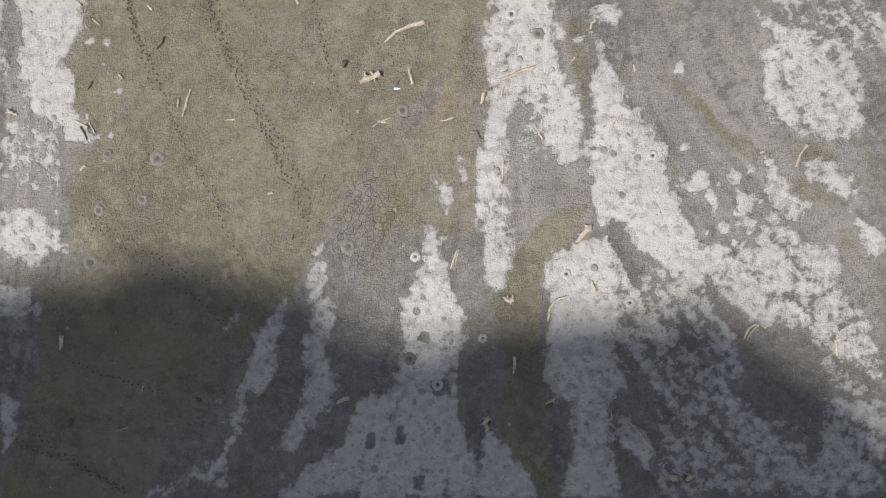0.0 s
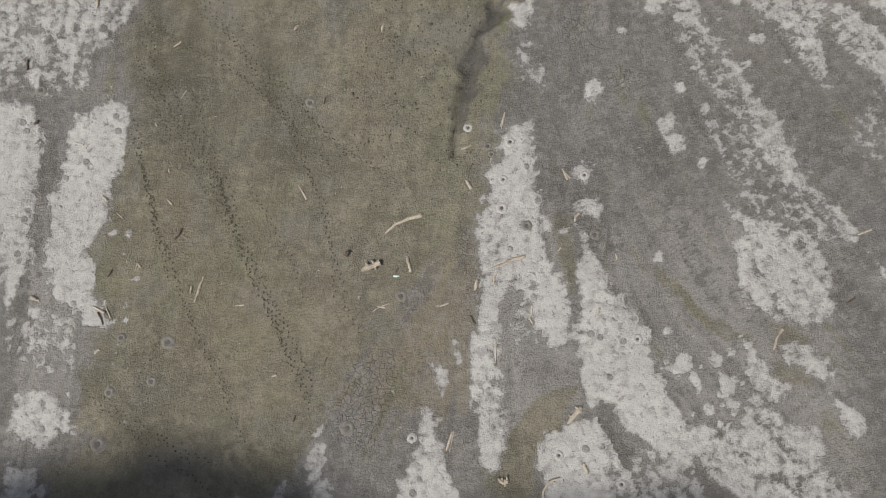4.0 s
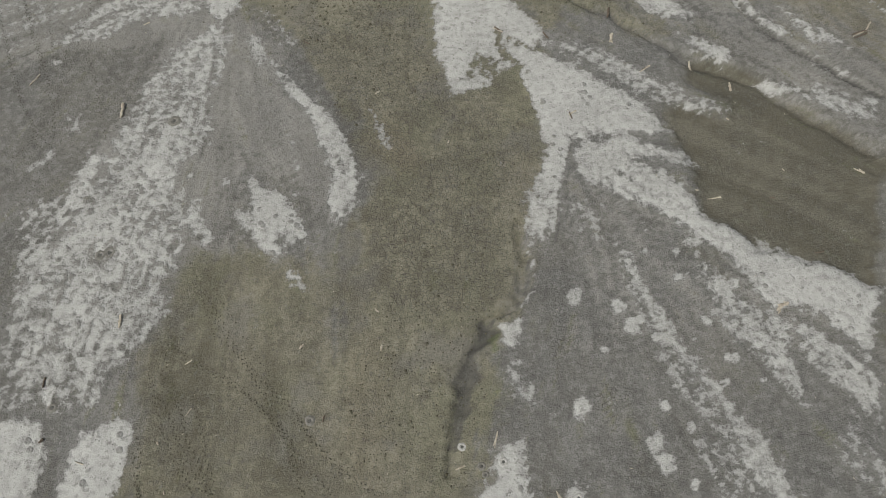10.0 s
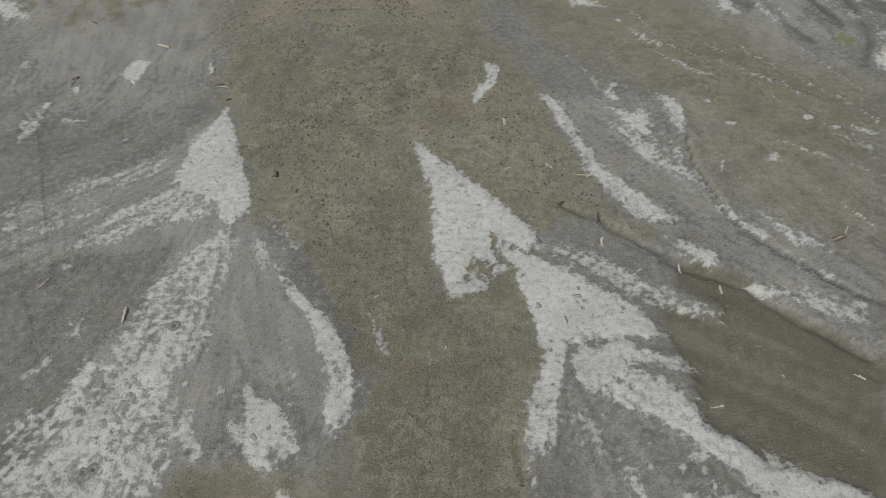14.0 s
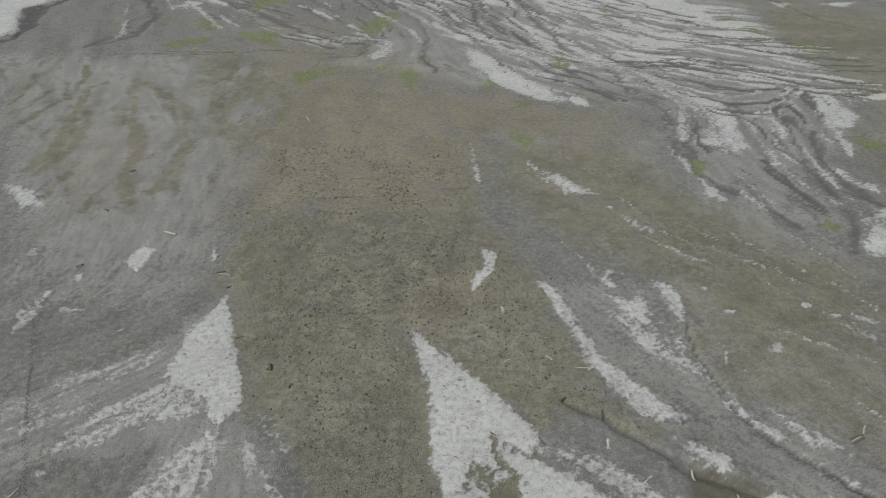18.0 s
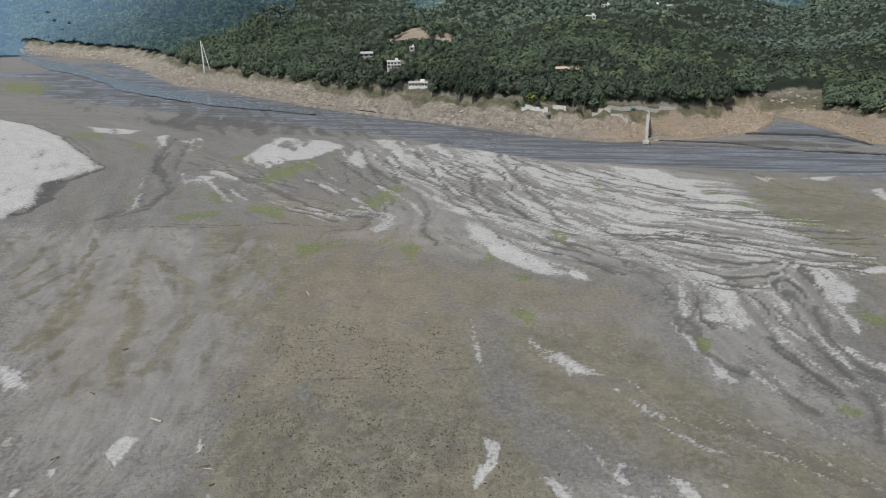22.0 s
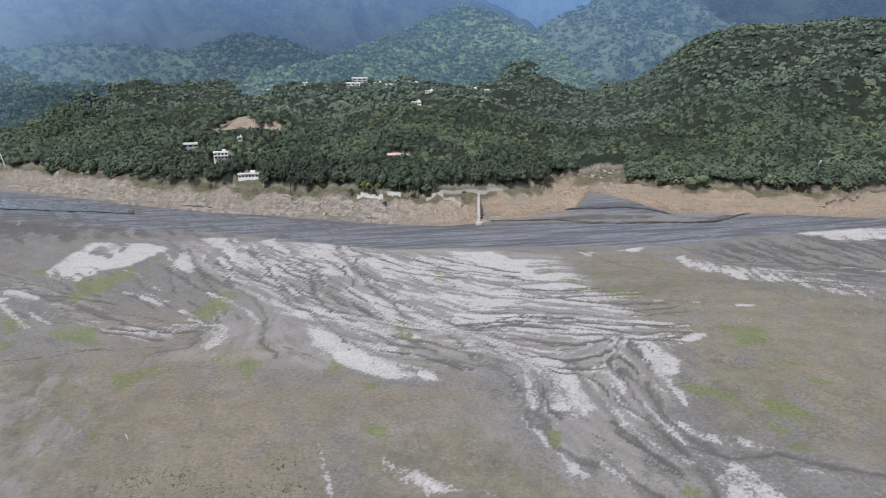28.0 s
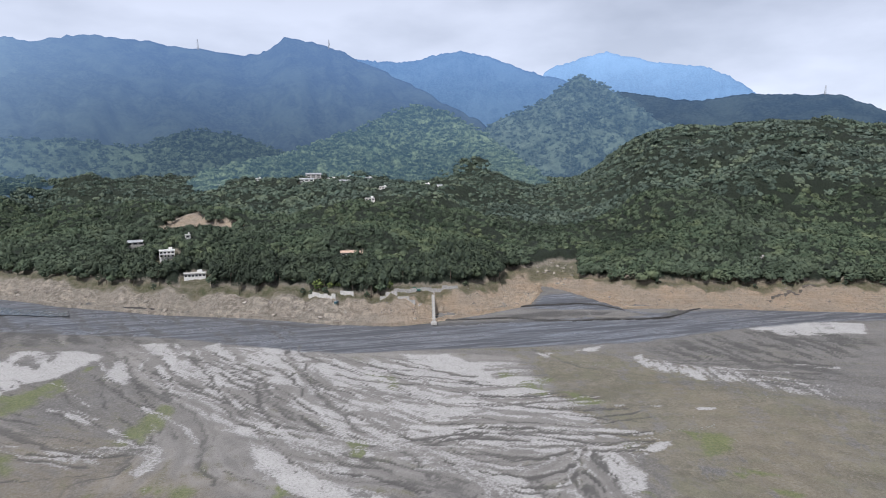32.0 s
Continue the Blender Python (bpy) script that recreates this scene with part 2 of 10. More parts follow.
    col = n.mix(n.math("MULTIPLY", dry, n.span(plate, 0.55, 0.95, 0.0, 0.15)), col, (0.330, 0.318, 0.296))
    col = n.mix(n.math("MULTIPLY", dry, n.span(plate, 0.45, 0.10, 0.0, 0.13)), col, (0.078, 0.073, 0.064))
    col = n.mix(n.math("MULTIPLY", dry, n.math("MULTIPLY", seam, 0.13)), col, (0.060, 0.056, 0.050))
    # wet silt of the river, drawn out in streaks along its course
    streak = n.noise(1.0, 8, 0.66, n.place((0.016, 0.19, 1), 0.42))
    wet = n.mix(n.span(streak, 0.36, 0.66), (0.066, 0.070, 0.080), (0.160, 0.170, 0.190))
    f_r = n.span(n.math("ADD", river, n.math("MULTIPLY_ADD", streak, 1.0, -0.5)), 0.3, 0.7)
    f_r = n.math("MULTIPLY", f_r, n.math("MULTIPLY_ADD", f_dark, -0.8, 1.0))
    col = n.mix(f_r, col, wet)
    lively = n.math("MULTIPLY", n.span(big, 0.35, 0.65, 0.35, 1.0), n.math("MULTIPLY", n.span(olive, 0.3, 0.9, 1.0, 0.6), n.math("MULTIPLY_ADD", f_cr, -0.7, 1.0)))
    col = n.mix(n.math("MULTIPLY", lively, n.span(fine, 0.52, 0.62, 0.0, 0.30)), col, (0.095, 0.088, 0.075))
    col = n.mix(n.math("MULTIPLY", lively, n.span(fine, 0.47, 0.37, 0.0, 0.11)), col, (0.40, 0.385, 0.36))
    col = n.mix(n.span(blot, 0.58, 0.63, 0.0, 0.42), col, (0.090, 0.085, 0.076))
    col = n.mix(n.math("MULTIPLY", lively, n.span(grit, 0.48, 0.66, 0.0, 0.36)), col, (0.085, 0.080, 0.070))
    col = n.mix(n.span(grit, 0.46, 0.34, 0.0, 0.09), col, (0.36, 0.35, 0.33))
    rough = n.math("SUBTRACT", 0.95, n.math("MULTIPLY", f_r, n.span(streak, 0.45, 0.6, 0.35, 0.68)))
    rough = n.math("SUBTRACT", rough, n.math("MULTIPLY", f_dark, 0.12))
    h = n.math("MULTIPLY_ADD", fine, 0.24, n.math("MULTIPLY", mid, 0.34))
    h = n.math("MULTIPLY_ADD", f_cr, 0.10, h)
    h = n.math("MULTIPLY_ADD", gap, -0.14, h)
    h = n.math("MULTIPLY_ADD", n.math("MULTIPLY", seam, dry), -0.08, h)
    h = n.math("MULTIPLY_ADD", n.math("MULTIPLY", plate, dry), 0.05, h)
    h = n.math("MULTIPLY_ADD", grit, 0.15, h)
    h = n.math("MULTIPLY_ADD", run, 0.16, h)
    h = n.math("MULTIPLY_ADD", tuft, 0.20, h)
    h = n.math("MULTIPLY_ADD", blot, 0.10, h)
    h = n.math("MULTIPLY", h, n.math("MULTIPLY_ADD", f_cr, -0.55, 1.0))
    h = n.math("MULTIPLY", h, n.math("SUBTRACT", 1.0, n.math("MULTIPLY", f_r, 0.9)))
    n.bump(h, 0.9, 0.8)
    return n.done(col, rough)


def slope_material():
    """Bare rock and clay of the drawdown bank, and a dark green canopy floor in the woods."""
    n = Nodes("bank_rock_and_canopy_floor")
    wood, clay, meadow, _ = n.attr("cover")
    mid, fine, big = n.noise(0.22, 8, 0.68), n.noise(1.4, 6, 0.7), n.noise(0.03, 4)
    layer = n.noise(1.0, 6, 0.65, n.place((0.025, 0.025, 1.6)))
    col = n.mix(n.span(mid, 0.36, 0.64), (0.330, 0.286, 0.232), (0.760, 0.676, 0.562))
    col = n.mix(n.span(layer, 0.50, 0.62, 0, 0.45), col, (0.270, 0.236, 0.196))
    col = n.mix(n.span(big, 0.42, 0.60, 0, 0.55), col, (0.470, 0.416, 0.346))
    earth = n.mix(n.span(layer, 0.35, 0.65), (0.56, 0.410, 0.276), (0.76, 0.600, 0.436))
    col = n.mix(n.math("MULTIPLY", clay, n.span(big, 0.35, 0.60, 0.95, 0.5)), col, earth)
    col = n.mix(n.span(fine, 0.50, 0.64, 0, 0.6), col, (0.115, 0.100, 0.084))
    col = n.mix(n.span(fine, 0.46, 0.34, 0, 0.35), col, (0.50, 0.455, 0.40))
    col = n.mix(n.span(n.math("ADD", meadow, n.math("MULTIPLY_ADD", mid, 1.2, -0.6)), 0.3, 0.8, 0, 0.85), col, n.mix(n.span(mid, 0.40, 0.60), (0.110, 0.130, 0.050), (0.240, 0.215, 0.140)))
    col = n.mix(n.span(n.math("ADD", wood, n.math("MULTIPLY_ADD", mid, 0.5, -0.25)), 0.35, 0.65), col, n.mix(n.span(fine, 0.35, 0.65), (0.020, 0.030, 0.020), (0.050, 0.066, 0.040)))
    n.bump(n.math("ADD", mid, n.math("ADD", n.math("MULTIPLY", fine, 0.5), n.math("MULTIPLY", layer, 0.25))), 1.0, 9.0)
    return n.done(col, 0.95)


def leaf_material(name, a, b, c, d=(0.085, 0.095, 0.070)):
    """Leaves whose tone changes from leaf to leaf, from crown to crown and from stand to stand."""
    n = Nodes(name)
    crown, stand, patch_of = n.noise(0.14, 2, 0.5), n.noise(0.030, 4, 0.6), n.noise(0.008, 4, 0.55)
    col = n.mix(n.span(crown, 0.36, 0.64), a, b)
    col = n.mix(n.span(stand, 0.50, 0.64, 0, 0.8), col, c)
    col = n.mix(n.span(patch_of, 0.47, 0.58, 0, 0.7), col, d)
    col = n.mix(n.span(n.noise(0.016, 4, 0.6), 0.50, 0.60, 0, 0.65), col, tuple(v * 0.55 for v in a))
    col = n.mix(n.span(n.island(), 0.1, 0.9, 0.0, 0.22), col, tuple(v * 0.45 for v in a))
    col = n.mix(n.span(n.island(), 0.86, 1.0, 0.0, 0.28), col, c)
    n.b.inputs["Specular IOR Level"].default_value = 0.15
    return n.done(col, 0.8)


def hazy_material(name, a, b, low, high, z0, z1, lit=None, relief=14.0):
    """Woods on a far mountain, a backdrop kilometres off; its blue haze is painted in as emission."""
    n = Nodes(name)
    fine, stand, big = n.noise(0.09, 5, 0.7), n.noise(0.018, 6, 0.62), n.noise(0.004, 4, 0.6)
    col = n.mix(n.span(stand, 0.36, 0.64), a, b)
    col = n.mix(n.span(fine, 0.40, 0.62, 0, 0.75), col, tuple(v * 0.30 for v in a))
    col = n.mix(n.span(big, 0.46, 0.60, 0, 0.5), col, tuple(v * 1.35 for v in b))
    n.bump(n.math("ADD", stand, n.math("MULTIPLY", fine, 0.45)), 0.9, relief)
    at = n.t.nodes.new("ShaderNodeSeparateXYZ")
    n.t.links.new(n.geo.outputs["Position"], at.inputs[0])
    haze_glow = n.mix(n.span(at.outputs["Z"], z0, z1), low, high)
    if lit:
        # this side of the valley gets a brighter, sunlit haze, painted as emission too
        haze_glow = n.mix(n.span(at.outputs["X"], lit[0], lit[1], 1.0, 0.0), haze_glow, lit[2])
    n.put(n.b.inputs["Emission Color"], haze_glow)
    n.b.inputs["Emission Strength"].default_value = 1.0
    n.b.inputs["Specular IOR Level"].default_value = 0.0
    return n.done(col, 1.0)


def plain(name, colour, rough=0.8, vary=0.25, scale=3.0, metal=0.0):
    n = Nodes(name)
    f = n.noise(scale, 5, 0.65)
    col = n.mix(n.span(f, 0.3, 0.7), tuple(v * (1 - vary) for v in colour), tuple(min(1, v * (1 + vary * 0.6)) for v in colour))
    n.b.inputs["Metallic"].default_value = metal
    n.bump(f, 0.3, 0.1)
    return n.done(col, rough)


M_BED = bed_material()
M_SLOPE = slope_material()
M_LEAF = leaf_material("broadleaf_canopy", (0.060, 0.086, 0.054), (0.100, 0.130, 0.078), (0.148, 0.176, 0.096), (0.084, 0.108, 0.076))
# paler, bluer leaf colours: distance haze is mixed into the base colour
M_LEAF_FAR = leaf_material("high_slope_canopy_haze_tint", (0.076, 0.108, 0.084), (0.120, 0.154, 0.112), (0.166, 0.194, 0.126), (0.102, 0.132, 0.110))
M_PINE = leaf_material("dark_needle_canopy", (0.044, 0.060, 0.042), (0.072, 0.092, 0.058), (0.080, 0.102, 0.058), (0.060, 0.076, 0.052))
# far woods: a green base colour plus painted haze that glows
M_SPUR = hazy_material("spur_woods_haze_glow", (0.066, 0.092, 0.052), (0.128, 0.158, 0.086), (0.036, 0.064, 0.088), (0.058, 0.102, 0.150), 60, 300)
M_BLUE_A = hazy_material("woods_light_haze_glow", (0.045, 0.062, 0.045), (0.080, 0.100, 0.070), (0.044, 0.076, 0.116), (0.064, 0.110, 0.172), 80, 420)
# low base colour holds cloud shade; haze and its sunlit side are emission
M_BLUE_B = hazy_material("woods_blue_haze_glow", (0.016, 0.022, 0.020), (0.028, 0.037, 0.028), (0.046, 0.073, 0.118), (0.100, 0.172, 0.310), 60, 640, (-1750, -200, (0.270, 0.400, 0.560)), 5.0)
M_FLANK = hazy_material("flank_woods_bright_haze_glow", (0.050, 0.070, 0.046), (0.088, 0.112, 0.068), (0.016, 0.028, 0.036), (0.030, 0.056, 0.084), 20, 220, (-950, -360, (0.110, 0.172, 0.235)))
M_SHADE = hazy_material("ridge_woods_haze_glow", (0.020, 0.028, 0.028), (0.034, 0.044, 0.038), (0.030, 0.052, 0.088), (0.042, 0.074, 0.128), 150, 420)
M_FOOT = hazy_material("foothill_woods_haze_glow", (0.032, 0.046, 0.032), (0.058, 0.076, 0.048), (0.034, 0.056, 0.082), (0.044, 0.074, 0.112), 60, 300, (-1000, -150, (0.110, 0.175, 0.255)))
M_BLUE_C = hazy_material("woods_thick_haze_glow", (0.03, 0.05, 0.06), (0.04, 0.06, 0.07), (0.070, 0.126, 0.225), (0.120, 0.215, 0.390), 250, 760)
M_BLUE_D = hazy_material("woods_pale_haze_glow", (0.04, 0.07, 0.10), (0.05, 0.08, 0.11), (0.130, 0.225, 0.380), (0.240, 0.385, 0.600), 400, 900)
M_BARK = plain("bark", (0.10, 0.08, 0.06))


# ---- fields ----
def lattice(ix, iy, seed):
    h = (ix.astype(np.int64) * 374761393 + iy.astype(np.int64) * 668265263 + seed * 974634777) & 0xFFFFFFFF
    h = ((h ^ (h >> 13)) * 1274126177) & 0xFFFFFFFF
    return ((h ^ (h >> 16)) & 0xFFFF) / 65535.0


def grain(x, y, seed=0, octaves=4, gain=0.5):
    """Smooth value noise, 0 to 1, with its finest detail one octave step at a time."""
    total, amp, norm = np.zeros_like(x), 1.0, 0.0
    for o in range(octaves):
        fx, fy = np.floor(x), np.floor(y)
        u, v = x - fx, y - fy
        u, v = u * u * (3 - 2 * u), v * v * (3 - 2 * v)
        a, b = lattice(fx, fy, seed + o), lattice(fx + 1, fy, seed + o)
        c, d = lattice(fx, fy + 1, seed + o), lattice(fx + 1, fy + 1, seed + o)
        total += amp * ((a * (1 - u) + b * u) * (1 - v) + (c * (1 - u) + d * u) * v)
        norm += amp
        amp *= gain
        x, y = x * 2.03 + 17.3, y * 2.03 - 9.1
    return total / norm


def ease(a, b, v):
    u = np.clip((v - a) / (b - a), 0, 1)
    return u * u * (3 - 2 * u)


def to_line(x, y, pts):
    """Distance to a polyline, and how far along it (0 to 1) the nearest place lies."""
    best, along = np.full_like(x, 1e9), np.zeros_like(x)
    for k, ((ax, ay), (bx, by)) in enumerate(zip(pts, pts[1:])):
        dx, dy = bx - ax, by - ay
        s = np.clip(((x - ax) * dx + (y - ay) * dy) / (dx * dx + dy * dy + 1e-9), 0, 1)
        d = np.hypot(x - ax - s * dx, y - ay - s * dy)
        near = d < best
        best, along = np.where(near, d, best), np.where(near, (k + s) / (len(pts) - 1), along)
    return best, along


def inside(x, y, pts):
    hit = np.zeros(x.shape, bool)
    for (ax, ay), (bx, by) in zip(pts, pts[1:] + pts[:1]):
        cross = (ay > y) != (by > y)
        hit ^= cross & (x < (bx - ax) * (y - ay) / ((by - ay) if by != ay else 1e-9) + ax)
    return hit


# ---- the lake bed: one sheet out to the horizon ----
COLS = 470
across = np.concatenate([[-60, -20, -8, -4, -2.2, -1.6], np.linspace(-1.25, 1.25, COLS), [1.6, 2.2, 4, 8, 20, 60]])
deep = [-60.0, -30.0, -12.0]
while deep[-1] < 760:
    deep.append(deep[-1] + 0.18 + 0.0024 * max(0, deep[-1]))
deep = np.concatenate([[-4000, -1500, -600, -250, -120], deep, np.linspace(775, 1500, 60), [1800, 2600, 4500]])
near_w = 48 + 0.62 * np.clip(deep, 0, 800)
mid_x = 0.24 * np.clip(deep - 60, 0, 600)
GX = (mid_x[:, None] + near_w[:, None] * across[None, :])
GY = np.repeat(deep[:, None], len(across), 1)
shape = GX.shape
gx, gy = GX.ravel(), GY.ravel()
wx = gx + (grain(gx / 5, gy / 5, 11) - 0.5) * 3.2 + (grain(gx / 1.1, gy / 1.1, 12) - 0.5) * 1.1
wy = gy + (grain(gx / 5, gy / 5, 13) - 0.5) * 3.2 + (grain(gx / 1.1, gy / 1.1, 14) - 0.5) * 1.1
FIELD = {k: np.zeros(gx.shape) for k in ("crust", "olive", "dark", "green", "river", "pale", "crack", "speck", "brown", "tan", "raise", "silt", "bank", "basin")}


def lay(kind, pick, value):
    if kind in ("silt",):
        for k in ("olive", "brown", "green", "river"):
            FIELD[k][pick] *= 1 - value
    elif kind == "mud":
        FIELD["crust"][pick] *= 1 - value
        FIELD["dark"][pick] *= 1 - value
    else:
        FIELD[kind][pick] = np.maximum(FIELD[kind][pick], value)
    if kind == "crust":
        FIELD["dark"][pick] *= 1 - value
    if kind == "dark":
        FIELD["crust"][pick] *= 1 - value


def area(kind, cover, soft, pts, flow=None):
    """A patch of one kind of ground. cover: how much of it is closed; flow: the way its streaks run, in degrees, a line that they follow, or the place that they fan out from."""
    xs, ys = [p[0] for p in pts], [p[1] for p in pts]
    m = soft * 2 + 4
    pick = np.nonzero((gx > min(xs) - m) & (gx < max(xs) + m) & (gy > min(ys) - m) & (gy < max(ys) + m))[0]
    loose = min(1.0, 0.12 * min(max(xs) - min(xs), max(ys) - min(ys)))
    x, y = gx[pick] + (wx[pick] - gx[pick]) * loose, gy[pick] + (wy[pick] - gy[pick]) * loose
    d = to_line(x, y, pts + pts[:1])[0]
    d = np.where(inside(x, y, pts), d, -d)
    soft = min(soft * (1.15 if kind == "crust" else 1.5) + 0.4, 0.22 * max(min(max(xs) - min(xs), max(ys) - min(ys)), 0.8))
    value = ease(-soft, soft, d)
    if cover < 0.98:
        size = 1.0 + 0.006 * np.clip(gy[pick], 0, 700)
        if flow is None:
            n = ease(0.25, 0.75, grain(x / (2.6 * size), y / (2.2 * size), 31, 5, 0.65))
        elif isinstance(flow, list):
            v, u = to_line(x, y, flow)
            u = u * len(flow) * 30
            v = v + 20 * (grain(x / 50, y / 50, 35, 2) - 0.5) + 6 * (grain(x / 14, y / 14, 36, 2) - 0.5)
            n = grain(u / 30, v / (3.2 if kind == "crust" else 4.2) + 0.01 * u, 31 + 7 * len(kind), 4, 0.6)
            if kind == "dark":
                lay(kind, pick, value * ease(0.07, 0.02, np.abs(n - 0.5)) * 0.9)
                return
            n = ease(0.40, 0.60, n)
        elif isinstance(flow, tuple):
            r = np.hypot(x - flow[0], y - flow[1])
            way = np.arctan2(y - flow[1], x - flow[0])
            n = ease(0.25, 0.75, grain(r / (7 * size), way * r.mean() / (1.0 * size), 31, 5, 0.7))
        else:
            a = radians(flow)
            u, v = x * math.cos(a) + y * math.sin(a), -x * math.sin(a) + y * math.cos(a)
            n = ease(0.25, 0.75, grain(u / (5.0 * size), v / (0.62 * size), 31, 5, 0.7))
        value = value * (0.15 * cover + 0.85 * ease(1 - cover - 0.34, 1 - cover + 0.30, n))
    lay(kind, pick, value)


def stream(kind, cover, w0, w1, pts):
    """A channel, a streak or the foot of a small bank, w0 to w1 metres wide."""
    xs, ys = [p[0] for p in pts], [p[1] for p in pts]
    m = max(w0, w1) * 3 + 4
    pick = np.nonzero((gx > min(xs) - m) & (gx < max(xs) + m) & (gy > min(ys) - m) & (gy < max(ys) + m))[0]
    d, s = to_line(wx[pick], wy[pick], pts)
    w = (w0 + (w1 - w0) * s) * (0.5 + grain(gx[pick] / 4, gy[pick] / 4, 41, 2))
    lay(kind, pick, cover * ease(1.25, 0.35, d / w))


def patch(kind, cover, soft, pts):
    """A patch of ground with a soft, wavering edge; cover: how closed it lies."""
    xs, ys = [p[0] for p in pts], [p[1] for p in pts]
    m = soft * 2 + 3
    pick = np.nonzero((gx > min(xs) - m) & (gx < max(xs) + m) & (gy > min(ys) - m) & (gy < max(ys) + m))[0]
    loose = min(0.75 if kind in ("crust", "mud", "dark") else 1.8, 0.07 * min(max(xs) - min(xs), max(ys) - min(ys)))
    x, y = gx[pick] + (wx[pick] - gx[pick]) * loose, gy[pick] + (wy[pick] - gy[pick]) * loose
    d = to_line(x, y, pts + pts[:1])[0]
    d = np.where(inside(x, y, pts), d, -d)
    if kind == "crust":
        soft, cover = soft * 1.9, min(cover, 0.97)
        soft = min(soft, 0.45 * max(min(max(xs) - min(xs), max(ys) - min(ys)), 0.6))
        lay(kind, pick, cover * ease(-soft * 1.3, soft * 0.9, d))
        return
    soft = min(soft, 0.3 * max(min(max(xs) - min(xs), max(ys) - min(ys)), 0.6))
    lay(kind, pick, cover * ease(-soft, soft, d))


def spots(kind, cover, places):
    """Round blots that fade outwards: (x, y, radius)."""
    for x, y, r in places:
        pick = np.nonzero((np.abs(gx - x) < 4 * r) & (np.abs(gy - y) < 4 * r))[0]
        d = np.hypot(wx[pick] * 0.5 + gx[pick] * 0.5 - x, wy[pick] * 0.5 + gy[pick] * 0.5 - y)
        lay(kind, pick, cover * np.maximum(ease(1.35, 0.75, d / r), 0.42 * ease(2.6, 0.9, d / r)))


BRAID = [(-77.7, 503.7), (-60.6, 456.2), (-36.2, 424.5), (3.8, 376.6), (26.5, 340.4), (38.2, 323), (54.7, 313.8), (76.3, 308.8), (98.9, 306.4), (115.7, 292.1), (114.4, 265.4), (106.6, 248.8)]
area("olive", 1, 3, [(-14, 89.7), (-12.7, 104.2), (-9.9, 117.7), (-16, 130.8), (-24.9, 138), (-33.1, 148.8), (-42, 164.4), (-51.2, 182.8), (-58, 204.9), (6.5, 207.7), (10.3, 193.9), (17.5, 181.7), (21.6, 170.7), (27.5, 160.7), (20.5, 155.7), (12, 163.3), (9.2, 136.9), (13.8, 129.7), (14, 114.6), (11.8, 105.3), (10.6, 94.6), (6.8, 90.6)])
area("olive", 0.85, 11, [(-40.2, 153.7), (-48.2, 168.5), (-55.6, 191.1), (-61.6, 224.4), (-59.3, 259.9), (-44.8, 283), (-0.7, 275.4), (3.2, 243.5), (11.7, 203.1), (19.7, 171.3), (30.9, 156.7), (38.9, 146.8), (29.5, 148.8), (15, 156), (-1.3, 167.2), (-8.5, 171.9), (-9.4, 155), (-30.8, 146.2)])
area("olive", 0.72, 14, [(-116.2, 344.9), (-60.8, 322.5), (1.9, 290.9), (47.9, 284.6), (1.2, 262.8), (-5.1, 236.9), (-79.6, 253.6)])
area("olive", 0.78, 16, [(151.6, 449.6), (213.1, 421.9), (265.4, 320.1), (382.2, 278.4), (212.9, 184.1), (156.6, 216.2), (135.8, 232.5), (129.3, 262.1), (142.3, 296.5), (128.5, 376.9)])
area("speck", 0.55, 20, [(-34.8, 135.8), (-52.9, 191.2), (-59.3, 227.6), (-53.8, 252.2), (-35.5, 273.9), (-6, 262.2), (4.8, 218.4), (11.5, 198.4), (19.7, 171.3), (28.4, 153.8), (42.5, 142.3), (19.4, 148.4), (-3.4, 163.9), (-8.4, 170.2), (-4, 136.1), (-9.3, 133.6)])
area("pale", 0.97, 14, [(-209.8, 340), (-110.6, 336.8), (-73.2, 295.8), (-61.1, 233.3), (-62, 203.2), (-66.1, 180.8), (-95.2, 179.5)])
area("pale", 0.5, 12, [(14, 263.5), (65, 265.6), (68.5, 238.7), (84.8, 223.1), (96.2, 201.8), (89.7, 190.9), (64.9, 208.5), (28.5, 237.1)])
area("pale", 0.2, 8, [(24.9, 259.4), (61.8, 235.9), (68.9, 173.4), (80.6, 158.7), (69.4, 136.9), (46.1, 154.6), (24.7, 194.5)])
area("crust", 0.85, 1.5, [(20, 249.3), (27.5, 241.6), (35.6, 232.2), (38.5, 231.2), (27.7, 231.3), (22.4, 239.8)])
area("crust", 0.8, 1.5, [(-82, 194.3), (-76, 199.5), (-76, 195.5), (-76.9, 189.9)])
area("crust", 0.7, 2, [(1.2, 263), (4.6, 242.2), (6, 227.6), (3.7, 236)])
area("crust", 0.8, 1.2, [(4.8, 203.9), (8.1, 202), (7.8, 194.4), (3.3, 186.4), (5.3, 198)])
area("crust", 0.8, 1, [(38.8, 225), (41.8, 225.1), (40.5, 222.5)])
area("crust", 0.7, 1, [(42.4, 221.4), (50.8, 212.7), (47.3, 212.6)])
area("crust", 0.6, 1.5, [(34.1, 195.5), (36.2, 188.6), (33.8, 188.5)])
area("crust", 0.7, 2, [(46.8, 192.5), (49.3, 185.6), (47, 185.5)])
area("crust", 0.9, 1, [(69.8, 235.9), (73, 236), (70.4, 230.3), (68, 230.8)])
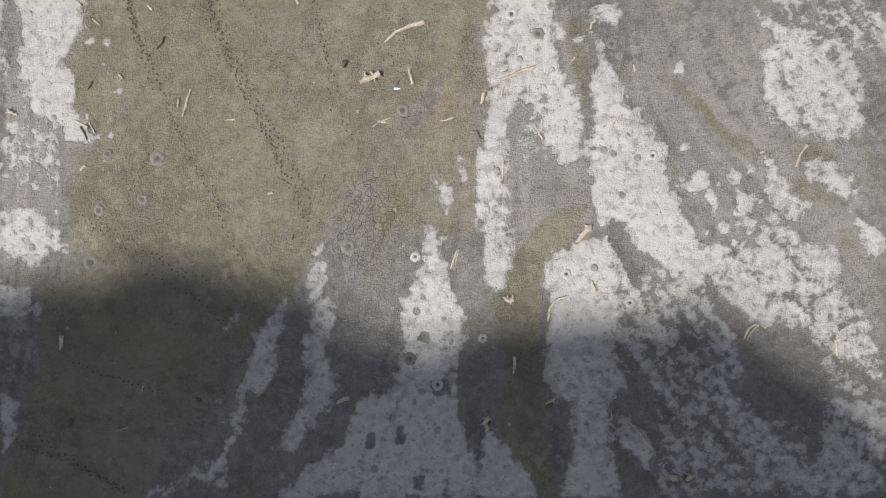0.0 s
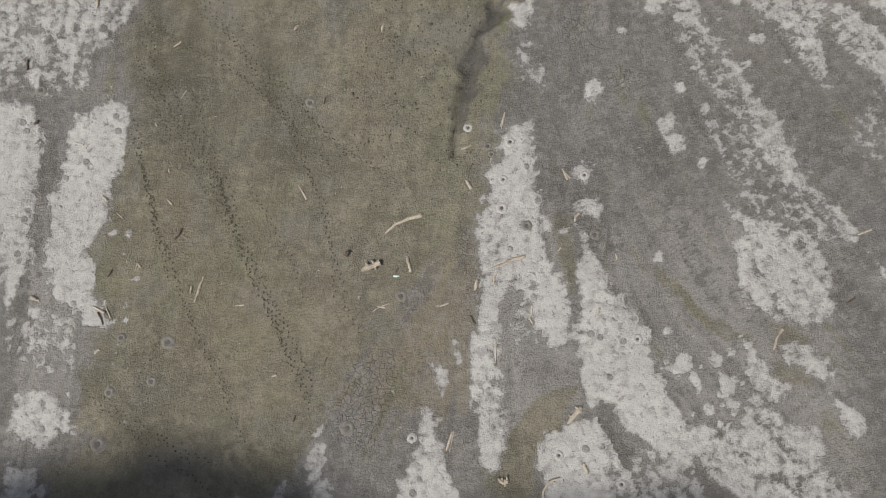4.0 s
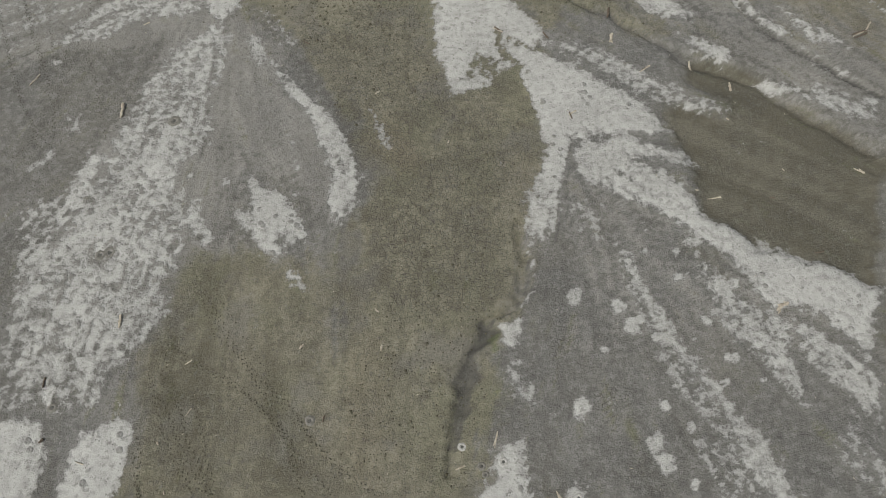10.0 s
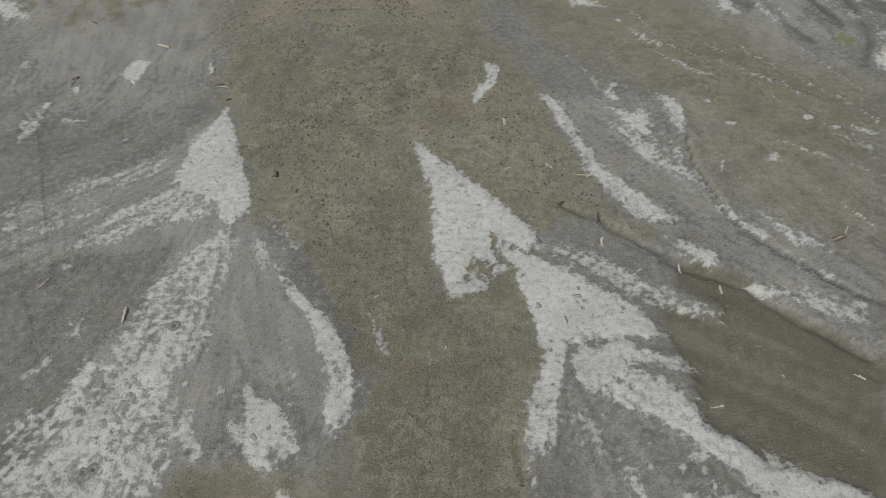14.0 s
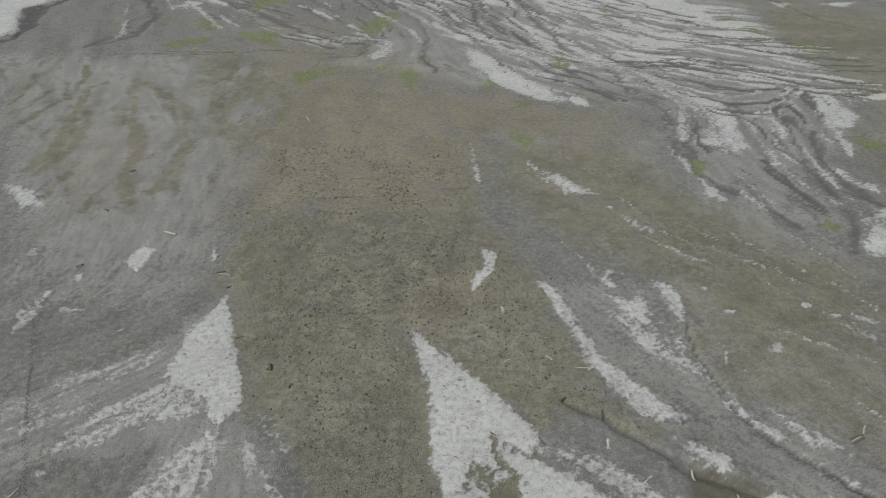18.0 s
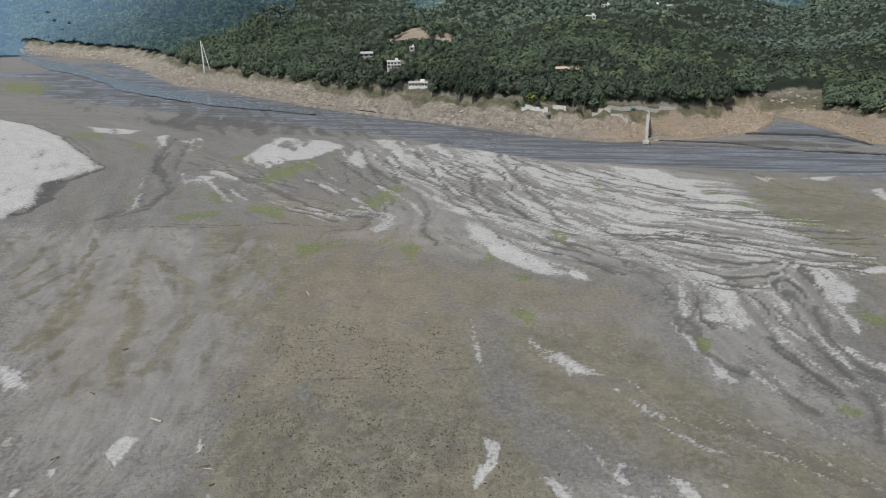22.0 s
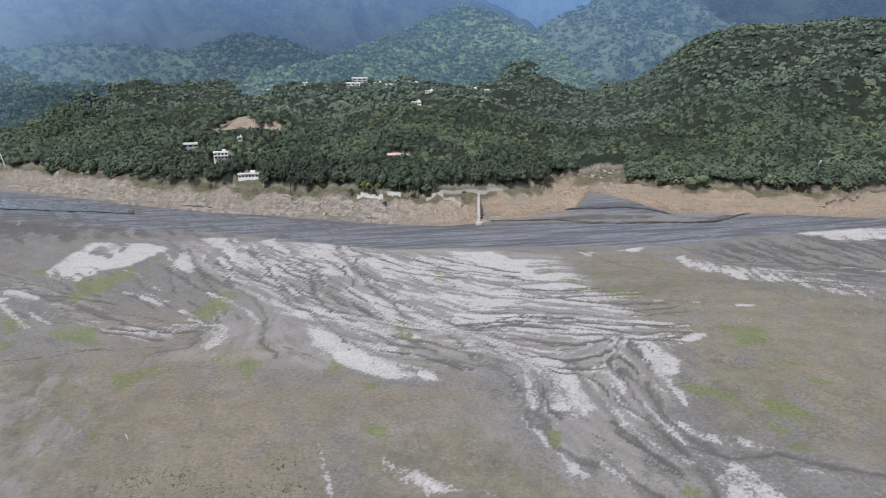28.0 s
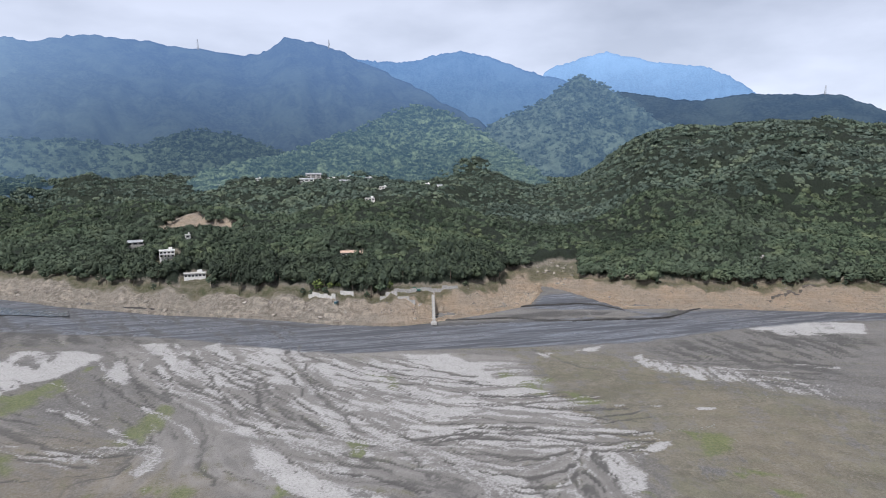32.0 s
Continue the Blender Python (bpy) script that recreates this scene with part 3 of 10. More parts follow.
area("crust", 0.97, 1.5, [(-580, 626.2), (-397.8, 596.3), (-343.9, 565.9), (-296.1, 525.1), (-265.9, 490.3), (-236.4, 460.4), (-217.8, 442.9), (-222.1, 432.4), (-223.5, 421.8), (-226.6, 417.8), (-227.1, 410.2), (-224.4, 399.5), (-226.2, 396), (-214.7, 383.4), (-213.5, 377.1), (-213.3, 371.2), (-213.1, 362.6), (-216.6, 359.7), (-214.4, 349.3), (-261.6, 315.3)])
area("raise", 1, 2, [(-580, 626.2), (-397.8, 596.3), (-343.9, 565.9), (-296.1, 525.1), (-265.9, 490.3), (-236.4, 460.4), (-217.8, 442.9), (-222.1, 432.4), (-223.5, 421.8), (-226.6, 417.8), (-227.1, 410.2), (-224.4, 399.5), (-226.2, 396), (-214.7, 383.4), (-213.5, 377.1), (-213.3, 371.2), (-213.1, 362.6), (-216.6, 359.7), (-214.4, 349.3), (-261.6, 315.3)])
area("crust", 0.9, 3, [(-133.1, 230.3), (-121.3, 225), (-115.3, 217.2), (-122, 217)])
area("dark", 0.35, 6, [(-541.6, 804.7), (-470.3, 919.4), (-213.5, 631.1), (-87.4, 540.7), (-187.3, 536.6), (-337.5, 626.1)])
area("silt", 0.75, 10, [(-88.9, 528.2), (28.2, 493), (146.7, 437.5), (148.5, 306.4), (106.5, 245.4), (68.1, 233.4), (74.1, 282.9), (51.9, 301.7), (2.5, 317.9), (-21.5, 371.3), (-47.9, 427.3)], flow=BRAID)
area("pale", 1, 8, [(-88.9, 528.2), (28.2, 493), (146.7, 437.5), (148.5, 306.4), (106.5, 245.4), (68.1, 233.4), (74.1, 282.9), (51.9, 301.7), (2.5, 317.9), (-19.9, 344.9), (-31.5, 373.7), (-47.9, 427.3)])
area("crust", 0.5, 8, [(-83.8, 519.4), (6.6, 498.1), (59.8, 457.9), (142.2, 426.1), (146.2, 306.9), (132.4, 288.3), (101, 311.4), (59.6, 315.3), (21.3, 335.5), (-17.1, 385.3), (-43.1, 436.1)], flow=BRAID)
area("crust", 0.82, 3, [(-142.5, 492.9), (-138.5, 532.3), (-102, 523.7), (-84.7, 505.3), (-99.8, 471), (-115.7, 463.5), (-121.3, 444.3)])
area("crust", 0.82, 3, [(25.7, 459.6), (52.2, 453.4), (58.7, 412.4), (40.8, 416.5)])
area("crust", 0.82, 3, [(84.7, 458.6), (116.3, 432.2), (122.3, 392.6), (100.3, 402.7), (84.4, 427.9)])
area("crust", 0.7, 4, [(53.2, 381.3), (86.8, 377.7), (109.8, 356), (81.4, 358.7)], flow=-24)
area("crust", 0.82, 3, [(59.2, 356.4), (103.2, 342.6), (126.9, 323.7), (140.2, 305.4), (115.5, 311), (83.3, 330.5)])
area("crust", 0.82, 2.5, [(-1.5, 359.8), (12.1, 337.6), (19.8, 319.1), (42.7, 299), (44.7, 293.1), (26, 298.2), (10.9, 315.9), (0.6, 334.4)])
area("crust", 0.82, 3, [(85.1, 289.4), (96.9, 296.4), (92, 270.5), (82.2, 257.7), (75.4, 264.6)])
area("crust", 0.9, 2.5, [(105.3, 294.4), (105, 267.6), (102.3, 248.1), (95.2, 256.5)])
area("crust", 0.82, 2.5, [(124.5, 295.2), (136.5, 287.3), (130, 276.9), (122.1, 278.7)])
area("crust", 0.9, 3, [(108.4, 251.8), (119.7, 239.2), (128.9, 231), (115.3, 235.6)])
area("crust", 0.82, 2.5, [(109.6, 235.4), (116.3, 226.7), (118.3, 209.3), (104.2, 212.4), (106.1, 222.3)])
area("crust", 0.82, 4, [(328.2, 449.9), (370, 460.5), (396.7, 445.4), (374.6, 411.1), (338.5, 427)])
area("crust", 0.5, 6, [(209.8, 416.4), (241.3, 397), (286.6, 340.3), (268.7, 323.2), (243.3, 354.9), (215.7, 386.2)], flow=-55)
area("crust", 0.85, 3, [(-77.4, 465.8), (-74.2, 502.8), (-62.2, 456.5), (-69.1, 452.7)])
area("crust", 0.8, 3, [(-85, 379), (-64.6, 370.9), (-46.6, 360.3), (-66.6, 358.6)])
area("pale", 0.7, 8, [(-159.7, 453.3), (-123.9, 435.5), (-81.9, 385.2), (-50.8, 358.1), (-81.4, 365.1), (-125.2, 402.6)])
area("crust", 0.85, 2, [(20, 249.7), (25.2, 241.7), (37.3, 232.2), (38.4, 230.5), (26.8, 233.1), (22, 241.1)])
area("crust", 0.85, 1.5, [(69.2, 235.9), (70.7, 231.5), (68.1, 229.5)])
area("crust", 0.6, 2, [(86.1, 276), (92.3, 262.7), (85.7, 256.9), (81.5, 265.1)])
area("crust", 0.85, 2, [(197.5, 337.3), (207.9, 334.9), (203.2, 332.9), (196.8, 334.4)])
area("crust", 0.6, 2, [(146.2, 306.9), (163.7, 307.7), (154.6, 303.8), (143.6, 300.6)])
area("pale", 0.7, 10, [(68.3, 284.2), (99.5, 261), (101.7, 218.2), (97.2, 214), (66, 221), (65, 242.4), (61.2, 262.5)])
area("pale", 0.7, 12, [(142.3, 296.5), (159.3, 272.5), (140.4, 259.5), (127.8, 266.5)])
area("dark", 0.5, 4, [(64.3, 269), (69.4, 264.2), (64.4, 245.5), (62.6, 255.4)])
area("green", 0.85, 5, [(-112.5, 442.3), (-96.6, 470.3), (-90.8, 457.7), (-103.8, 430.8)])
area("green", 0.85, 5, [(-54.2, 378.9), (-40.5, 411.6), (-34.5, 405.8), (-43.2, 369.4)])
area("green", 0.85, 5, [(-68.5, 315.3), (-61.9, 327.6), (-60.6, 313.5)])
area("green", 0.85, 5, [(-23.7, 309.5), (-20.4, 318.1), (-19.2, 315.4)])
area("green", 0.85, 5, [(4.6, 317.4), (11.1, 318.5), (11.7, 310.8)])
area("green", 0.85, 5, [(37.6, 350.8), (45.1, 336.1), (39.5, 331.3)])
area("green", 0.85, 5, [(180.8, 314.6), (184.5, 298.1), (169.6, 295.8)])
area("green", 0.85, 5, [(146, 258.3), (157.1, 240.8), (146.1, 245)])
area("green", 0.85, 5, [(138, 245.1), (145.7, 235), (138, 235.1)])
area("green", 0.85, 5, [(60.5, 422.4), (71.5, 399.5), (65.7, 400.9)])
area("green", 0.85, 5, [(15.3, 269.4), (23.1, 261), (16.4, 262.5)])
area("green", 0.85, 5, [(17.3, 291.5), (23.9, 297.8), (22.1, 290.5)])
area("green", 0.85, 5, [(-137.5, 398.1), (-119.6, 386.9), (-123.9, 374.8)])
area("green", 0.85, 5, [(144.2, 364.4), (155.8, 357.5), (145.9, 355.7)])
area("green", 0.85, 5, [(173.6, 267), (182, 260.6), (174.5, 260.1)])
area("green", 0.85, 5, [(167.7, 280.2), (179.9, 280), (168.5, 275.1)])
area("green", 0.85, 5, [(128.8, 274.9), (129.3, 262.1), (125.9, 266.9)])
area("green", 0.85, 5, [(-153.2, 472.3), (-138.3, 480), (-136.8, 457.9)])
area("green", 0.85, 5, [(93.1, 217.8), (100.2, 218.6), (97.2, 214)])
area("green", 0.75, 5, [(-137.9, 358.7), (-117, 368), (-117.7, 355.4)])
area("green", 0.75, 5, [(-156.9, 394.6), (-149.4, 405.5), (-138, 385.5)])
area("green", 0.75, 5, [(-297.4, 542.4), (-266.4, 533.4), (-277.5, 523.2)])
area("green", 0.75, 5, [(-52.7, 379.6), (-38, 399.5), (-39.2, 384.8)])
area("green", 0.75, 5, [(-71.5, 321.7), (-54.1, 328.9), (-63.9, 309.9)])
area("green", 0.75, 5, [(-559.2, 829.3), (-482.9, 807), (-459.2, 740.7)])
area("green", 0.75, 5, [(-134.9, 455.2), (-103.6, 443), (-116.6, 429.9)])
area("green", 0.75, 5, [(7.7, 315.8), (14.3, 310.3), (5.4, 307.1)])
area("green", 0.75, 5, [(-66.9, 281.3), (-66.2, 286), (-62.6, 276.9)])
area("green", 0.75, 5, [(18, 269.6), (23.1, 263.9), (19, 258.1)])
area("river", 1, 5, [(-619.9, 997.8), (-285.5, 766.6), (-164.3, 685.1), (-62.6, 618.8), (40.9, 552.2), (125.2, 526.3), (208.6, 555.6), (274.1, 531), (294.4, 509.2), (366.4, 500.2), (436.5, 483.3), (481.6, 462.2), (451.5, 437.5), (401.1, 449.5), (324.5, 450.7), (233, 441.6), (125.3, 460), (54.5, 469.8), (27.4, 483.1), (-54.3, 540.8), (-136.5, 577.8), (-225.8, 618), (-433.4, 715.3)])
area("river", 1, 6, [(-767.4, 1206.8), (-665.8, 1156.3), (-540.1, 1048.9), (-431.8, 933.9), (-335.3, 803.1), (-360.7, 788), (-438.8, 860.9), (-522.7, 986.3), (-700.3, 1105.4)])
area("river", 0.9, 4, [(211.5, 552.2), (242.5, 596.7), (266, 600), (279.8, 565.3), (281, 524.7), (219.7, 510.3)])
area("dark", 0.3, 10, [(-285.5, 766.6), (-62.6, 618.8), (40.9, 552.2), (28.2, 493), (-52, 519.4), (-128.1, 545.3), (-190.6, 530.3)], flow=-35)
area("dark", 0.5, 12, [(324.5, 450.7), (401.1, 449.5), (379.3, 395.9), (302.6, 355.6), (237.7, 392.1), (226.9, 431.9)], flow=-29)
area("silt", 0.9, 3, [(129.7, 527.1), (206.8, 551.6), (271.8, 527.2), (289.8, 502.3), (259.1, 505.7), (189, 520.6)])
area("dark", 0.8, 3, [(176.8, 535.4), (225.8, 540.4), (269.6, 523.5), (254.9, 514.6), (190.5, 524.1)])
area("crust", 0.85, 2.5, [(-30.4, 466.6), (5.5, 452.2), (28.9, 419.3), (4.9, 424.9), (-22.9, 447.4)])
area("crust", 0.85, 2.5, [(-17.5, 393.4), (3.7, 369.2), (8.3, 357.5), (-6.4, 367.9)])
area("crust", 0.85, 2.5, [(45.4, 405.6), (61.9, 397), (49.1, 390.9)])
area("crust", 0.85, 2.5, [(60.2, 388.3), (88.7, 384.3), (111.3, 363.7), (96.5, 371.2)])
area("crust", 0.85, 2.5, [(12.1, 337.6), (34, 325.6), (51.4, 309.3), (32.8, 317.2)])
area("crust", 0.85, 2.5, [(66.9, 316.4), (85.8, 309.4), (94.8, 296.8), (89.6, 279.4), (84.7, 294.2), (73.9, 301.6)])
area("crust", 0.85, 2.5, [(99, 295.9), (97.5, 273.4), (96.2, 254.6), (96.4, 247.7), (94.1, 262.3)])
area("crust", 0.85, 2.5, [(-53.1, 497.9), (-34.6, 480.1), (-31.9, 444), (-45.5, 458.3)])
area("crust", 0.85, 2.5, [(4.7, 415), (26.4, 391.7), (20.2, 384.7), (7.2, 400.6)])
area("crust", 0.85, 2.5, [(-7.7, 487.2), (19.8, 473.9), (32.7, 461.7), (5.8, 464.3)])
area("crust", 0.85, 2.5, [(27.5, 375), (43.6, 356.4), (37.6, 350.8)])
area("crust", 0.85, 2.5, [(79.5, 334.6), (96.3, 324.4), (125.9, 311.6), (103.2, 316.7)])
area("pale", 1, 6, [(-42.8, 407.7), (-22.9, 394.7), (3, 339.7), (19.3, 314), (2.3, 308.2), (-9.9, 311), (-22.8, 323.6), (-46.1, 328.9), (-65.2, 333.3), (-46.6, 345.2), (-40.7, 368.8)])
area("crust", 0.9, 0.6, [(83.1, 181.5), (81.9, 181), (80.6, 181.2), (80.4, 181.7), (81.4, 182.4), (82.9, 182.2)])
area("crust", 0.9, 0.6, [(77.7, 184.2), (76.8, 183.7), (75.7, 183.9), (75.4, 184.5), (76.3, 185.1), (77.6, 184.9)])
area("crust", 0.9, 0.6, [(60, 181.4), (59.1, 181), (58, 181.2), (57.7, 181.7), (58.6, 182.3), (59.9, 182.2)])
area("crust", 0.9, 0.6, [(57.2, 189.3), (56, 188.9), (54.6, 189), (54.2, 189.6), (55.3, 190.3), (56.9, 190.2)])
area("crust", 0.9, 0.6, [(36.1, 194.8), (35.2, 194.1), (34.1, 194.3), (33.9, 195.2), (34.6, 196.1), (35.9, 195.9)])
area("green", 0.8, 4, [(60.3, 431.6), (72.3, 419.4), (70.7, 400.2), (62.5, 403.5)])
area("green", 0.8, 4, [(36.1, 348.9), (45.1, 346.7), (44.6, 331.9), (37.9, 334)])
area("green", 0.8, 4, [(4.7, 319), (12.4, 319.3), (10.3, 308.9)])
area("green", 0.8, 4, [(16.1, 297.8), (22.2, 296.2), (18.7, 290.9)])
area("green", 0.8, 4, [(127.6, 413.8), (149.6, 392.9), (136.8, 373), (125.3, 395.3)])
area("green", 0.8, 4, [(148.9, 373.5), (161.6, 356.9), (150.7, 353.8)])
area("green", 0.8, 4, [(127, 279.6), (134.5, 274.2), (130.3, 267.2)])
area("green", 0.8, 4, [(16.9, 266.4), (23.6, 266.7), (21.5, 258.7)])
area("green", 0.8, 4, [(143.6, 314.5), (152.2, 312.9), (143.5, 308.7)])
area("green", 0.8, 4, [(70.8, 253.5), (74.9, 251.4), (71.7, 244.6), (69.1, 242.4)])
area("green", 0.8, 4, [(46.9, 257.3), (50.4, 256.2), (47.6, 254.9)])
area("green", 0.75, 6, [(-546.4, 809.1), (-483.3, 811.6), (-434.9, 723.7), (-494.2, 749.1)])
area("green", 0.75, 6, [(-304.4, 552.4), (-273.8, 546.4), (-261.9, 520.2), (-281.2, 519.4)])
area("green", 0.75, 6, [(-239.4, 514.9), (-222.6, 503.6), (-219.4, 486.8)])
area("green", 0.75, 6, [(-118.5, 430.2), (-101, 456.7), (-88.2, 452.7), (-102, 426.9), (-111.5, 415)])
area("green", 0.75, 6, [(-54.4, 390.1), (-37.2, 410.9), (-36.2, 384.6), (-50.4, 366.7)])
area("green", 0.75, 6, [(-138.8, 355), (-121.9, 366.5), (-128.4, 347.8)])
area("green", 0.75, 6, [(-150, 395.8), (-135.9, 386.7), (-135.9, 377.4)])
area("green", 0.75, 6, [(-180.2, 391.2), (-170.9, 385.2), (-166.5, 373.2)])
area("green", 0.75, 6, [(-68.3, 323.5), (-51.1, 324.2), (-60.6, 317.8), (-65.7, 308.3)])
area("green", 0.75, 6, [(-110.3, 375.5), (-90.8, 373.4), (-85.3, 354.7), (-104.6, 364.4)])
area("green", 0.75, 6, [(-36.1, 329), (-20, 325.5), (-21.7, 310.1)])
area("green", 0.75, 6, [(-93.4, 486.6), (-83.4, 487), (-88.3, 474.5)])
area("crust", 0.85, 2, [(30.7, 453.5), (60, 445.1), (72.3, 432.1), (61.6, 411.1), (46.2, 414.3), (36.2, 430.5)])
area("crust", 0.85, 2, [(87, 455.9), (111.2, 452), (122.5, 425.7), (123.1, 395.2), (110.3, 401.8), (97.9, 420.5), (87.8, 437.2)])
area("crust", 0.85, 2, [(77.4, 373.6), (87.8, 368), (85.7, 360.4), (76.9, 363.4)])
area("crust", 0.85, 2, [(91.3, 380.5), (109.8, 375), (111, 359.2), (98.8, 365.5)])
area("crust", 0.85, 2, [(72.5, 353.2), (92.7, 346.2), (115.4, 339.7), (135.9, 324.5), (136, 318.2), (119, 323.8), (97.7, 329.5), (80.2, 340.6)])
area("crust", 0.85, 2, [(2.3, 355.8), (13.2, 340.2), (21, 321.9), (31.5, 309.8), (44.1, 299), (44.8, 294.7), (26.9, 297.5), (15.6, 317.3), (4, 335)])
area("crust", 0.85, 2, [(80.2, 311.9), (96.6, 308.6), (98.4, 301.3), (84.4, 300.7)])
area("crust", 0.85, 2, [(124.1, 295.3), (134.2, 292.4), (137.2, 287.7), (132.6, 279.8), (122.8, 279.4), (121.9, 285.5)])
area("crust", 0.85, 2, [(84.4, 283.9), (92.1, 275.2), (90.1, 264.2), (84.3, 262.7), (80.3, 269.1), (77.2, 271.7)])
area("crust", 0.85, 2, [(107.5, 291.3), (108.7, 278.8), (107.2, 267.5), (105.9, 272.9)])
area("crust", 0.85, 2, [(110.6, 252.9), (112.8, 246.4), (113.7, 240.2), (110.9, 243.2)])
area("crust", 0.85, 2, [(99.4, 259.5), (100.8, 252.5), (97.2, 247.9), (94, 251.1)])
area("crust", 0.85, 2, [(19.2, 247.9), (24.7, 242.6), (28.5, 236.6), (36.5, 231.2), (32.1, 231), (24, 237.4)])
area("crust", 0.85, 2, [(70.7, 234.5), (72.5, 233.6), (70.1, 230.4), (68.2, 231.6)])
area("crust", 0.85, 2, [(160.9, 440.2), (173.5, 436.3), (164.8, 427.5)])
area("crust", 0.85, 2, [(187.9, 436.9), (212.1, 442.3), (199.1, 431.3)])
area("crust", 0.85, 2, [(211.7, 413.5), (223.1, 417.8), (215.9, 406.3)])
area("crust", 0.85, 2, [(-0.3, 508.5), (27.9, 491), (32.6, 479.8), (13.5, 479)])
area("crust", 0.85, 2, [(30.7, 394.9), (50.9, 385.4), (57.6, 375.9), (41.7, 378.4)])
area("crust", 0.85, 2, [(-16.3, 472.2), (-0.1, 467.6), (-5.2, 452)])
area("crust", 0.85, 2, [(-13.9, 415.8), (0.2, 400.8), (8.6, 380.3), (-4.1, 389.9)])
area("crust", 0.72, 2.5, [(-206.8, 522.5), (-192.9, 529.4), (-180.8, 493.8), (-183.9, 482.9)])
area("crust", 0.72, 2.5, [(-170.4, 436.2), (-145.4, 425.1), (-142.2, 406.5), (-157.7, 413.1)])
area("crust", 0.72, 2.5, [(-143.4, 469.2), (-140.6, 507), (-128.1, 519.5), (-91.6, 514.8), (-85.5, 497.7), (-108.5, 486), (-120.2, 442.6), (-133, 446.5)])
area("crust", 0.72, 2.5, [(-77.8, 498.1), (-63.5, 458.3), (-70.5, 458)])
area("crust", 0.72, 2.5, [(-69.4, 528.2), (-50.1, 529), (-34, 499.9), (-57.2, 498.9)])
area("crust", 0.72, 2.5, [(-301.4, 567.6), (-249.9, 551.8), (-254.2, 537.5), (-282.5, 546)])
area("crust", 0.72, 2.5, [(-220.5, 612.5), (-194.3, 613.6), (-188.7, 579.9)])
area("crust", 0.72, 2.5, [(-231.9, 527.8), (-222.9, 538.8), (-209.4, 504.1), (-211.7, 492.5)])
area("crust", 0.72, 2.5, [(-32.3, 511.5), (-19.4, 517.8), (-18.1, 489.8)])
area("crust", 0.72, 2.5, [(-161.9, 454.2), (-133.8, 429.6), (-109.2, 407.9), (-117.5, 407.6), (-148.6, 433.1)])
area("crust", 0.72, 2.5, [(-78.9, 371.1), (-62.5, 363.5), (-57.4, 355.9), (-72.8, 361.4)])
area("dark", 0.4, 8, [(-677.5, 1021.1), (-485.6, 886), (-424.8, 813.9), (-299.9, 703.8), (-225.5, 661.1), (-135.4, 590.3), (-95.2, 546.9), (-156.9, 558.5), (-222.4, 570.9), (-294.5, 600.6), (-368.1, 655.3)])
area("crust", 0.75, 0.7, [(-80.7, 199), (-76, 200), (-76, 196.1), (-78, 191.4), (-81.4, 193.5)])
area("crust", 0.7, 0.7, [(-108.3, 201.8), (-107.3, 202.7), (-104.9, 196.4), (-104.1, 191.8), (-106.7, 196.3)])
area("crust", 0.6, 0.7, [(-61.7, 199.8), (-60.3, 199.9), (-59.5, 195.2), (-60.4, 195.2)])
area("crust", 0.7, 0.7, [(-90.9, 187.9), (-88.8, 189.5), (-88.4, 185.1)])
area("crust", 0.5, 0.7, [(-95.3, 182), (-92.2, 182.8), (-93, 178.7)])
area("crust", 0.9, 0.7, [(47.1, 191.7), (49.7, 189.7), (49.4, 181.6), (48.6, 177.7), (46.7, 180.1), (46, 185.4)])
area("crust", 0.7, 0.7, [(6.7, 202.8), (8.9, 201.3), (8.4, 195.2), (6.7, 196.6)])
area("crust", 0.9, 0.7, [(3.6, 194.2), (6.7, 192.9), (4.1, 187.7), (2.8, 186.3)])
area("crust", 0.6, 0.7, [(32.7, 193.3), (35.6, 189.1), (35, 187.7), (32.4, 191.1)])
area("crust", 0.4, 0.7, [(31.9, 186.2), (46, 185.4), (46.8, 167.9), (40.8, 173.6)])
area("crust", 0.8, 0.7, [(80.5, 182.3), (82.4, 181.9), (81.4, 181.3)])
area("crust", 0.7, 0.7, [(84.8, 183.1), (90.3, 179.5), (88.9, 178.8), (85.2, 181.8)])
area("green", 0.97, 3, [(181.6, 313.7), (190.1, 309.4), (183.2, 296), (169.6, 295)])
area("green", 0.97, 3, [(174.6, 317.6), (181.6, 313.7), (174.3, 306.4)])
area("green", 0.97, 3, [(173.4, 267.4), (181, 261), (177.3, 258.8), (171.4, 263.2)])
area("green", 0.97, 3, [(146.6, 254.2), (154.7, 251.1), (158.1, 241.3), (157.5, 238.9), (150.4, 244.3), (144.4, 249.5)])
area("green", 0.97, 3, [(140.5, 242.8), (146.4, 237.9), (142.8, 235.3), (138.5, 238.5)])
area("green", 0.97, 3, [(129.8, 274.2), (137.2, 266.4), (142, 258.1), (138.9, 256), (129.7, 262.2)])
area("green", 0.97, 3, [(136.5, 231.2), (144.4, 226.2), (135.8, 227.1)])
area("green", 0.97, 3, [(148.9, 363.6), (161.3, 354.7), (150.5, 354.3)])
area("green", 0.97, 3, [(136.8, 251.2), (140.5, 246.5), (136, 246.3)])
area("green", 0.97, 3, [(174.2, 282.6), (183.8, 273.4), (176.6, 275)])
area("green", 0.97, 3, [(96.6, 221.7), (98.2, 218.7), (94.8, 216.9)])
area("crust", 0.9, 2, [(61.3, 361.1), (82.6, 348.5), (111.5, 339.3), (134.8, 317.7), (138.1, 298.3), (125.8, 301.1), (109.1, 312.9), (89.5, 330.3), (69.1, 346.6)])
